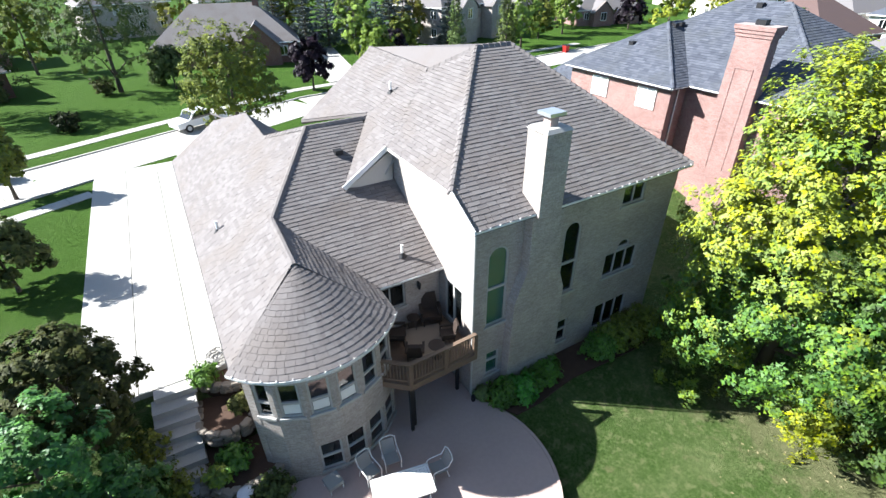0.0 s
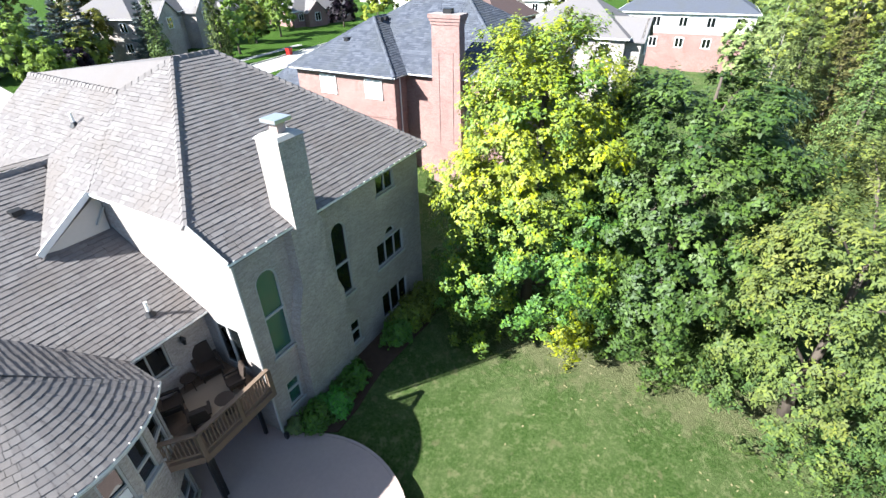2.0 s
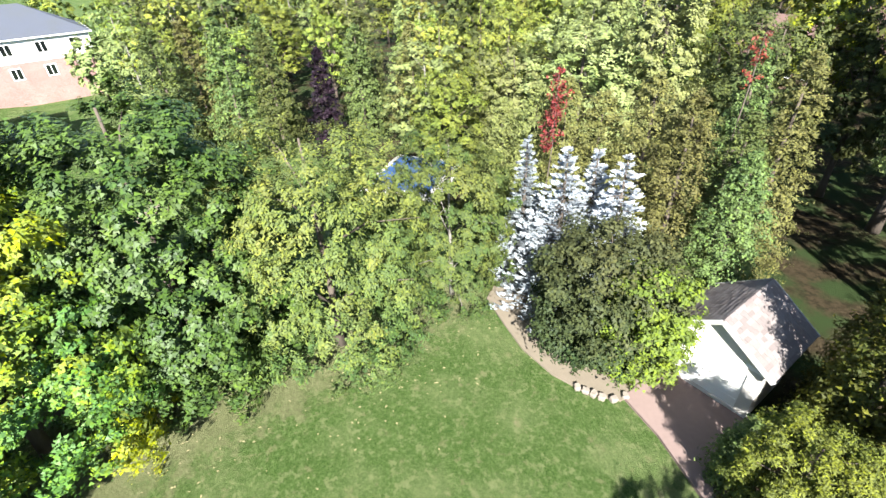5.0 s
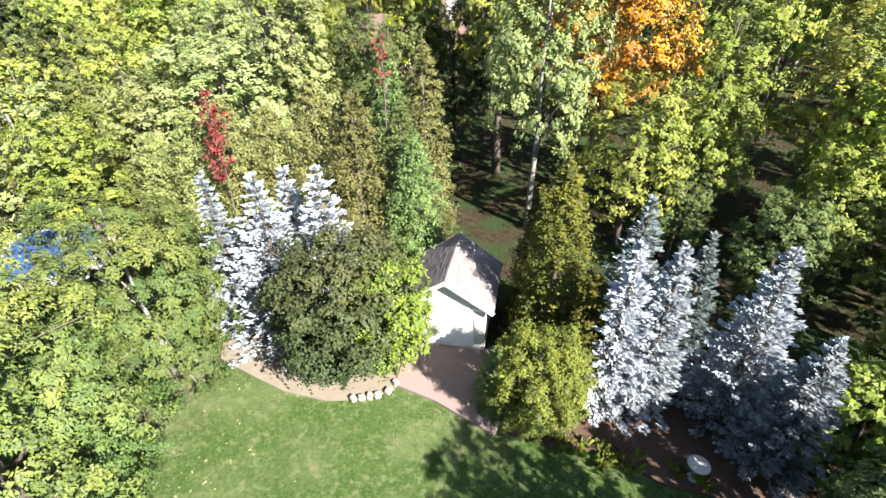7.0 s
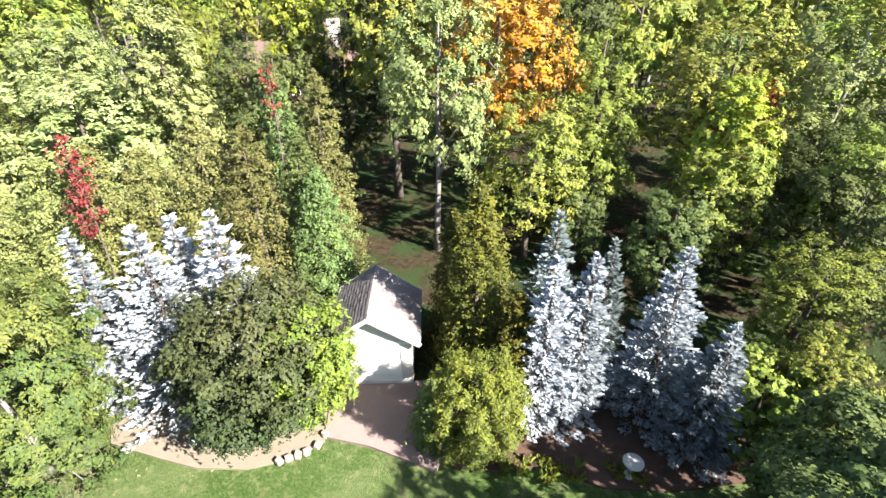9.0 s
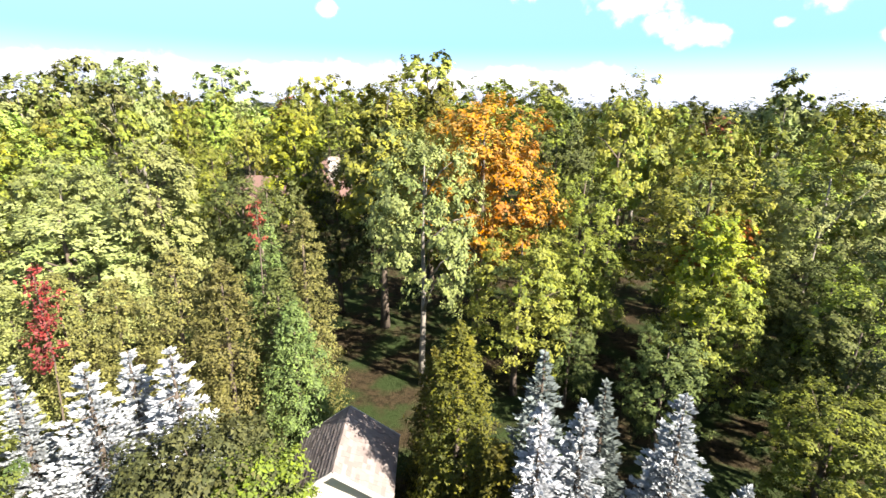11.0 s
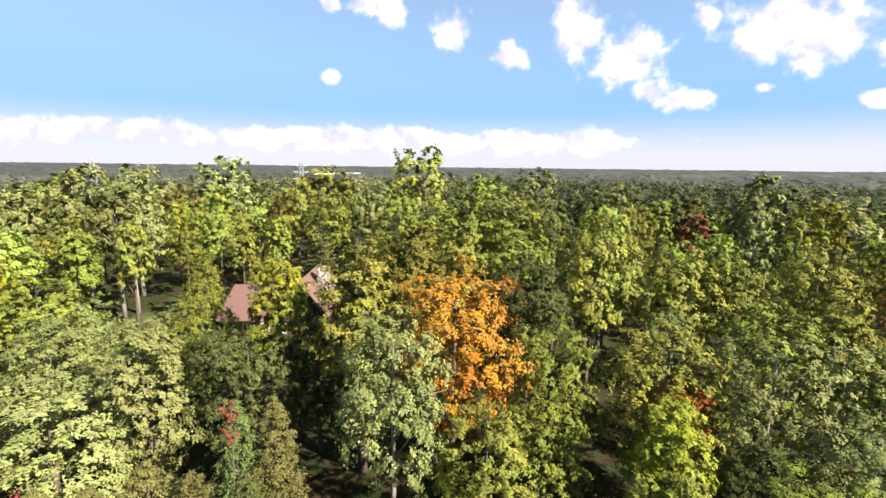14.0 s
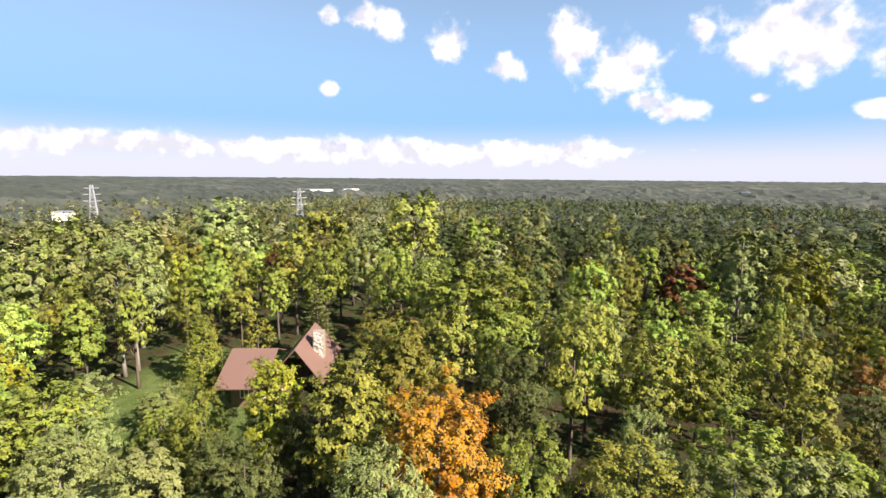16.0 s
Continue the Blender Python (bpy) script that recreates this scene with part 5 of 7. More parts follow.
    # woods behind the neighbours on the east side
    east = [("pale", 50, -16), ("green", 52, -38), ("green", 54, -27), ("olive", 58, -17), ("green", 62, -34), ("green", 66, -22), ("pale", 72, -18), ("green", 76, -28), ("green", 84, -18),
            ("pale", 48, -49), ("pale", 56, -44), ("green", 67, -45), ("green", 80, -40)]
    for _ in range(400):
        x, y = rng.uniform(24, 130), rng.uniform(-62, -8)
        if y > -12 - 0.12 * (x - 24) or (abs(x - 66) < 10 and y > -12) or any((x - a[1]) ** 2 + (y - a[2]) ** 2 < 44 for a in east) or (19 < x < 28 and y > -31) or (24 < x < 50 and y > -45) or (x < 100 and y > -16):
            continue
        east.append((str(rng.choice(["green", "pale", "olive", "dark"], p=[0.45, 0.25, 0.1, 0.2])), x, y))
        if len(east) > 40:
            break
    for kind, x, y in east:
        plant(kind, x + rng.uniform(-1, 1), y + rng.uniform(-1, 1), rng.uniform(9, 13), rng.uniform(3.4, 4.8), 0.6)


wood()
put(woodland_tree(700, 21.0, 4.6, 9.0, "pale", 14, 8, 54, 0.36, 0.3, "pale_bark", 12, 0.34, label="tall poplar with a long bare white trunk"), 43.2, -90.5, z=-0.5)
put(conifer(701, 15.5, 4.0, "arbor", whorls=20, per_branch=22, size=0.5, label="dark spreading spruce beside the lodge"), 12.0, -97.0)
put(column(702, 11.6, 3.8, "green", 70, 90, 0.34, 0.6, blunt=0.3, label="pointed yellow-green conifer in the clearing"), 28.2, -86.9)


def far_woods():
    """The woods beyond, to the horizon: coarse leafy domes, then a rolling canopy; nobody could count these."""
    rng = np.random.default_rng(7)
    groups = {}
    step = 10.4
    for j in range(52):
        for i in range(-52, 53):
            x, y = i * step + (j % 2) * step / 2 + rng.uniform(-2.6, 2.6), -106 - j * step * 0.87 + rng.uniform(-2.6, 2.6)
            d, a = math.hypot(x + 7, y + 13), math.degrees(math.atan2(x + 7, -y - 13))
            if d > 520 or abs(a) > 64 or (y > -134 and abs(x) < 75) or (x > 130 and d > 300 and x < 330 and rng.random() < 0.7):
                continue
            gloomy = x < -45 and y < -125 and rng.random() < 0.75
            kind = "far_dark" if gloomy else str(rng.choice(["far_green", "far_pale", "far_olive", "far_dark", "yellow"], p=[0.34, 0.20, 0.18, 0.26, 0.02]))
            groups.setdefault(kind, []).append((x, y, rng.uniform(15.5, 24) if d < 220 else rng.uniform(12, 20), d))
    for kind, rows in groups.items():
        c, r, n, hearts, tints = [], [], [], [], []
        for x, y, top, d in rows:
            w = rng.uniform(4.4, 7.6)
            tone = rng.normal(0.4, 0.22)
            for k in range(4):
                a = rng.uniform(0, 6.28)
                off, wide = (0.45, 0.55) if k < 3 else (0.05, 0.62)
                mid = (x + math.cos(a) * w * off, y + math.sin(a) * w * off, -0.5 + top * ((0.5 + 0.1 * k) if k < 3 else 0.8))
                c.append(mid)
                r.append((w * wide, w * wide, top * 0.17))
                n.append(72 if d < 200 else 44 if d < 300 else 24)
                hearts.append((x, y, top * 0.5))
                tints.append(tone + rng.normal(0, 0.1))
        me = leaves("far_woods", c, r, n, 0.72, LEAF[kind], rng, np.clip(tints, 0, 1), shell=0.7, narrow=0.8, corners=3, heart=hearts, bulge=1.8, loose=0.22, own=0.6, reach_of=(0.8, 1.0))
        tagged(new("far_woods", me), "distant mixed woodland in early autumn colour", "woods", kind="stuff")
    # canopy out to the horizon
    v, f = [], []
    rows = []
    d = 300.0
    while d < 4400:
        rows.append(d)
        d *= 1.03
    cols = 260
    for d in rows:
        for i in range(cols):
            a = radians(-70 + 140 * i / (cols - 1))
            x, y = -7 + d * math.sin(a), -13 - d * math.cos(a)
            h = (5 if d < 520 else 9) + 7 * noise.noise((x * 0.02, y * 0.02, 0)) + 4 * noise.noise((x * 0.11, y * 0.11, 3)) + min(14, max(0, d - 480) * 0.006)
            v.append((x, y, h))
    for j in range(len(rows) - 1):
        for i in range(cols - 1):
            f.append((j * cols + i, j * cols + i + 1, (j + 1) * cols + i + 1, (j + 1) * cols + i))
    me = bpy.data.meshes.new("canopy")
    me.from_pydata(v, [], f)
    m, t, p = start("canopy", 0.95)
    w = world_at(t)
    # distance haze is mixed into these grey, bluish canopy colours
    c = blend(t, spread(t, noise_at(t, 0.05, 6, w, 0.75), 0.35, 0.65), (0.02, 0.03, 0.026), (0.046, 0.056, 0.046))
    c = blend(t, spread(t, noise_at(t, 0.006, 4, w), 0.5, 0.7), c, (0.066, 0.073, 0.063))
    paint(t, p, c)
    me.materials.append(m)
    tagged(new("far_canopy", me), "wooded plain reaching the horizon, haze mixed into its colour", "woods", kind="stuff")


far_woods()

# ---- neighbouring houses ----
def small_window(parent, a, b, s, z, w, h, frame_mat="white", panes=2, glass="glass"):
    """A framed double window proud of the wall a-b, at s along it."""
    a, b = Vector((*a, 0)), Vector((*b, 0))
    u = (b - a).normalized()
    out = Vector((u.y, -u.x, 0))

    def at3(q, zz, d):
        v = a + u * q + out * d
        return Vector((v.x, v.y, zz))

    x0, x1, b = s - w / 2 - 0.05, s + w / 2 + 0.05, 0.1
    outer = [(x0, z - 0.05), (x1, z - 0.05), (x1, z + h + 0.05), (x0, z + h + 0.05)]
    inner = [(x0 + b, z + b - 0.05), (x1 - b, z + b - 0.05), (x1 - b, z + h + 0.05 - b), (x0 + b, z + h + 0.05 - b)]
    win = part("window", ring_frame(outer, inner, at3, -0.02, 0.08), M[frame_mat], parent)
    if panes == 2:
        part("mullion", Solid().beam(at3(s, z + 0.05, 0.03), at3(s, z + h - 0.05, 0.03), 0.09, 0.08, out), M[frame_mat], win)
    for i in range(panes):
        q0, q1 = s - w / 2 + w * i / panes + 0.04, s - w / 2 + w * (i + 1) / panes - 0.04
        part("pane", Solid().prism([at3(q0, z + 0.04, 0.005), at3(q1, z + 0.04, 0.005), at3(q1, z + 0.04, 0.02), at3(q0, z + 0.04, 0.02)],
                                   [at3(q0, z + h - 0.04, 0.005), at3(q1, z + h - 0.04, 0.005), at3(q1, z + h - 0.04, 0.02), at3(q0, z + h - 0.04, 0.02)]), M[glass], win)
    return win


def hip_roof(parent, x0, x1, y0, y1, eave, pitch, material, rng, over=0.45, shingled=True, course=0.24):
    """A hipped roof over a rectangle; the ridge runs along the longer side."""
    x0, x1, y0, y1 = x0 - over, x1 + over, y0 - over, y1 + over
    run = min(x1 - x0, y1 - y0) / 2
    top = eave + pitch * run
    if x1 - x0 >= y1 - y0:
        r0, r1 = (x0 + run, (y0 + y1) / 2, top), (x1 - run, (y0 + y1) / 2, top)
        faces = [[(x0, y0, eave), (x1, y0, eave), r1, r0], [(x1, y1, eave), (x0, y1, eave), r0, r1], [(x0, y1, eave), (x0, y0, eave), r0], [(x1, y0, eave), (x1, y1, eave), r1]]
    else:
        r0, r1 = ((x0 + x1) / 2, y0 + run, top), ((x0 + x1) / 2, y1 - run, top)
        faces = [[(x0, y0, eave), (x1, y0, eave), r0], [(x1, y1, eave), (x0, y1, eave), r1], [(x0, y1, eave), (x0, y0, eave), r0, r1], [(x1, y0, eave), (x1, y1, eave), r1, r0]]
    for f in faces:
        if shingled:
            roof_face(parent, f, material, rng, 0, course)
        else:
            pts = [Vector(p) for p in f]
            part("roof", Solid().prism([p - Vector((0, 0, 0.12)) for p in pts], pts), material, parent)
    s = Solid()
    ring = [(x0, y0, eave - 0.08), (x1, y0, eave - 0.08), (x1, y1, eave - 0.08), (x0, y1, eave - 0.08)]
    for p, q in zip(ring, ring[1:] + ring[:1]):
        s.beam(p, q, 0.1, 0.16)
    part("fascia", s, M["white"], parent)


def gable_bay(parent, x, y, w, d, base, eave, pitch, wall_mat, roof_mat, face, rng):
    """A wing with a gable end that faces -y (face -1) or +y (face 1)."""
    y_end = y + face * d
    lo, hi = min(y, y_end), max(y, y_end)
    top = eave + pitch * w / 2
    part("wing_wall", Solid().prism([(x - w / 2, lo, base), (x + w / 2, lo, base), (x + w / 2, hi, base), (x - w / 2, hi, base)],
                                    [(x - w / 2, lo, eave), (x + w / 2, lo, eave), (x + w / 2, hi, eave), (x - w / 2, hi, eave)]), wall_mat, parent)
    part("gable_wall", Solid().prism([(x - w / 2, y_end - 0.1, eave), (x + w / 2, y_end - 0.1, eave), (x, y_end - 0.1, top)], [(x - w / 2, y_end + 0.1, eave), (x + w / 2, y_end + 0.1, eave), (x, y_end + 0.1, top)]), wall_mat, parent)
    o = 0.4
    far = y - face * (w * 0.5)
    for sgn in (-1, 1):
        f = [(x + sgn * (w / 2 + o), y_end + face * o, eave - pitch * o), (x + sgn * (w / 2 + o), y, eave - pitch * o), (x, far, top), (x, y_end + face * o, top)]
        pts = [Vector(p) for p in f]
        part("roof", Solid().prism([p - Vector((0, 0, 0.12)) for p in pts], pts), roof_mat, parent)


def suburb(name_label, x, y, w, d, base, storeys, wall_mat, roof_mat, seed, turn=0.0, pitch=0.62, wings=(), chimney=True, upper=None, windows=True):
    """A detached suburban house, built round its own middle and then set in its lot."""
    rng = random.Random(seed)
    ob = thing("house", name_label, "house", group="neighbouring houses")
    h = 2.9 * storeys
    c = [(-w / 2, -d / 2), (w / 2, -d / 2), (w / 2, d / 2), (-w / 2, d / 2)]
    for i in range(4):
        p, q = c[i], c[(i + 1) % 4]
        if upper:
            wall(ob, p, q, -3.0, 2.9, (), 0.2, wall_mat, butt=True)
            wall(ob, p, q, 2.9, h, (), 0.2, upper, butt=True)
        else:
            wall(ob, p, q, -3.0, h, (), 0.2, wall_mat, butt=True)
        length = math.dist(p, q)
        if windows:
            n = max(2, int(length / 3.4))
            for k in range(storeys):
                for j in range(n):
                    small_window(ob, p, q, length * (j + 0.5) / n, 2.9 * k + 0.95, 1.15, 1.35, glass="curtain" if rng.random() < 0.08 else "glass")
    hip_roof(ob, -w / 2, w / 2, -d / 2, d / 2, h, pitch, roof_mat, rng, shingled=False)
    for gx, gy, gw, gd, face in wings:
        gable_bay(ob, gx, gy, gw, gd, -1.5, h - 0.1, pitch + 0.15, wall_mat, roof_mat, face, rng)
        small_window(ob, (gx - gw / 2, gy + face * gd + face * 0.12) if face < 0 else (gx + gw / 2, gy + gd + 0.12), (gx + gw / 2, gy + face * gd + face * 0.12) if face < 0 else (gx - gw / 2, gy + gd + 0.12), gw / 2, h - 2.0, 1.3, 1.6)
    if chimney:
        ch = part("chimney", Solid().box(w * 0.22, w * 0.22 + 0.9, -0.5, 0.5, h, h + pitch * min(w, d) / 2 + 0.8), wall_mat, ob)
        part("cap_stone", Solid().box(w * 0.22 - 0.08, w * 0.22 + 0.98, -0.58, 0.58, h + pitch * min(w, d) / 2 + 0.8, h + pitch * min(w, d) / 2 + 0.95), M["concrete"], ch)
    ob.matrix_world = pose(x, y, base, 0, 0, turn)
    return ob


def red_brick_neighbour():
    rng = random.Random(21)
    ob = thing("house", "red brick two-storey house with slate-blue shingle roof and tall chimney", "house", group="neighbouring houses")
    R, S = M["red_brick"], M["slate_shingle"]
    e = 8.75
    wall(ob, (22.0, 18.2), (22.0, 8.7), -0.4, e, (), 0.28, R, butt=True)
    for y in (15.0, 10.6):
        small_window(ob, (22.0, 18.2), (22.0, 8.7), 18.2 - y, 6.95, 1.5, 1.35, glass="curtain")
    wall(ob, (22.0, 8.7), (23.6, 8.7), -0.4, e, (), 0.28, R, butt=True)
    wall(ob, (23.6, 8.7), (23.6, 0.0), -0.4, e, (), 0.28, R)
    wall(ob, (23.6, 0.0), (38.0, 0.0), -0.4, e, (), 0.28, R, butt=True)
    wall(ob, (38.0, 0.0), (38.0, 18.2), -0.4, e, (), 0.28, R, butt=True)
    wall(ob, (38.0, 18.2), (22.0, 18.2), -0.4, e, (), 0.28, R, butt=True)
    part("band", Solid().box(21.93, 22.0, 8.7, 18.2, 5.55, 5.75), R, ob, "projecting soldier-course band")
    part("downspout", Solid().tube([(22.6, 8.6, 8.6), (22.6, 8.6, 4.5), (22.9, 8.55, 3.8)], [0.05] * 3), M["white"], ob)
    ch = part("chimney", Solid().prism([(22.85, 3.5, -0.4), (23.65, 3.5, -0.4), (23.65, 6.1, -0.4), (22.85, 6.1, -0.4)], [(22.85, 3.8, 12.2), (23.65, 3.8, 12.2), (23.65, 5.9, 12.2), (22.85, 5.9, 12.2)]), R, ob, "tall red brick chimney with corbelled top")
    for i, (g, z0, z1) in enumerate(((0.06, 12.2, 12.4), (0.12, 12.4, 12.6), (0.18, 12.6, 12.85))):
        part("corbel", Solid().box(22.85 - g, 23.65 + g, 3.8 - g, 5.9 + g, z0, z1), R, ch)
    part("flue_cap", Solid().box(23.05, 23.5, 4.5, 5.1, 12.85, 13.15), M["black"], ch)
    part("panel_frame", Solid().box(22.82, 22.86, 4.25, 5.45, 10.4, 10.5).box(22.82, 22.86, 4.25, 4.33, 4.0, 10.4).box(22.82, 22.86, 5.37, 5.45, 4.0, 10.4), R, ch, "recessed panel outline in the brick")
    hip = [(21.5, 18.7, e), (21.5, 8.3, e), (23.2, 8.3, e), (23.2, -0.4, e), (38.4, -0.4, e), (38.4, 18.7, e)]
    # main hip with its ridge along y, and a hipped wing towards the street side
    r0, r1, wing, valley = (30.8, 7.2, 13.46), (30.8, 11.1, 13.46), (26.7, 13.5, 11.97), (28.4, 13.5, 11.97)
    roof_face(ob, [(23.2, 18.7, e), hip[3], r0, r1], S, rng, 0, 0.24, label="slate-blue asphalt shingle roof")
    roof_face(ob, [hip[3], hip[4], r0], S, rng, 0, 0.24)
    roof_face(ob, [hip[4], hip[5], r1, r0], S, rng, 0, 0.3)
    roof_face(ob, [hip[5], (23.2, 18.7, e), r1], S, rng, 0, 0.3)
    roof_face(ob, [hip[0], hip[1], wing], S, rng, 0, 0.24)
    roof_face(ob, [hip[1], hip[2], valley, wing], S, rng, 0, 0.24)
    roof_face(ob, [(23.2, 18.7, e), hip[0], wing, valley], S, rng, 0, 0.24)
    for p, q in ((hip[1], wing), (hip[0], wing), (wing, valley), (hip[3], r0), (r0, r1)):
        ridge_caps(ob, p, q, S, rng, 0.5)
    gutter(ob, [hip[0], hip[1], hip[2], hip[3], hip[4]], M["white"])
    for x, y, z in ((27.0, 13.1, 11.75), (27.7, 13.1, 11.75), (24.4, 14.6, 10.5), (27.6, 6.6, 11.45), (30.3, 9.0, 13.2)):
        part("box_vent", Solid().box(x - 0.2, x + 0.2, y - 0.2, y + 0.2, z - 0.1, z + 0.22), M["black"], ob)
    # lower wing in front
    wall(ob, (23.0, 24.5), (23.0, 18.2), 0.5, 5.6, (), 0.25, R)
    roof_face(ob, [(22.3, 25.0, 5.6), (22.3, 18.3, 5.6), (27.0, 18.3, 8.6), (27.0, 22.0, 8.6)], S, rng, 0, 0.25)
    part("roof", Solid().prism([(22.3, 25.0, 5.5), (27.0, 22.0, 8.5), (27.0, 18.3, 8.5), (36.0, 18.3, 5.5), (36.0, 25.0, 5.5)], [(22.3, 25.0, 5.6), (27.0, 22.0, 8.6), (27.0, 18.3, 8.6), (36.0, 18.3, 5.6), (36.0, 25.0, 5.6)]), S, ob)
    return ob


red_brick_neighbour()
suburb("dark red brick house with long brown roof behind street trees", 4.0, 75.0, 20, 11, 2.6, 1, M["dark_brick"], M["shingle"], 1, -14, 0.85, [(4.5, -5, 6.0, 2.6, -1)])
suburb("dark brick house with grey roof at the end of the lawn", -30.0, 66.0, 12, 9, 2.6, 1, M["dark_brick"], M["grey_shingle"], 2, 20, 0.6)
suburb("brown brick house with a hipped grey roof", -34.0, 92.0, 14, 10, 2.8, 2, M["dark_brick"], M["grey_shingle"], 3, 10, 0.6)
suburb("tan brick house with several steep gables", 46.0, 76.0, 20, 11, 2.8, 2, M["brick"], M["grey_shingle"], 4, 20, 0.7, [(-4.5, -5.5, 5.0, 2.0, -1), (4.5, -5.5, 5.0, 2.5, -1)])
suburb("tan brick house with an arched window and gable", 67.0, 86.0, 13, 10, 2.8, 1, M["brick"], M["grey_shingle"], 5, -8, 0.9, [(0, -5, 5.0, 2.2, -1)])
suburb("red brick house with grey hipped roof across the street", 86.0, 76.0, 16, 11, 2.8, 1, M["red_brick"], M["grey_shingle"], 6, -15, 0.75, [(-3, -5.5, 4.5, 2.0, -1)])
suburb("pale brick house with grey hipped roof", 118.0, 62.0, 16, 12, 2.6, 2, M["cream"], M["grey_shingle"], 7, -18, 0.7)
suburb("tan brick house with weathered grey roof past the red brick one", 57.0, 4.5, 11, 13, 2.0, 2, M["brick"], M["grey_shingle"], 8, 0, 0.62, [(-2, -6.5, 5, 1.6, -1)])
suburb("two-storey house with white siding over red brick", 85.0, -5.0, 12, 19, 2.0, 2, M["red_brick"], M["slate_shingle"], 9, 3, 0.55, upper=M["white"])
suburb("brown roofed house further down the street", 70.0, 24.0, 13, 13, 1.5, 2, M["red_brick"], M["brown_shingle"], 10, -6, 0.7)
suburb("grey roofed house further down the street", 100.0, 20.0, 14, 12, 2.0, 2, M["cream"], M["slate_shingle"], 11, 8, 0.6)
suburb("pale house far down the street", 105.0, 34.0, 14, 12, 1.5, 2, M["cream"], M["grey_shingle"], 12, -10, 0.6)
suburb("pale house far behind the street trees", 12.0, 112.0, 16, 11, 3.0, 2, M["cream"], M["grey_shingle"], 13, 4, 0.7)
suburb("brown roofed house far behind the street trees", 62.0, 116.0, 16, 12, 3.0, 2, M["red_brick"], M["brown_shingle"], 14, -8, 0.7)
suburb("grey roofed house far behind the street trees", -10.0, 118.0, 16, 12, 3.0, 2, M["brick"], M["grey_shingle"], 15, 12, 0.7)
suburb("pale far house among trees", 140.0, 90.0, 17, 12, 3.0, 2, M["cream"], M["grey_shingle"], 16, -20, 0.6)
suburb("brown roofed far house among trees", 100.0, 108.0, 17, 12, 3.0, 2, M["red_brick"], M["brown_shingle"], 17, -20, 0.6)

# pool beside the house across the street
pool = thing("driveway", "pale concrete driveway across the street", "driveway", kind="structure")
part("panel", Solid().slab([(11.5, 50.2), (16.0, 50.2), (21.0, 76.0), (12.5, 78.0)], 2.4, 2.64), M["concrete"], pool)

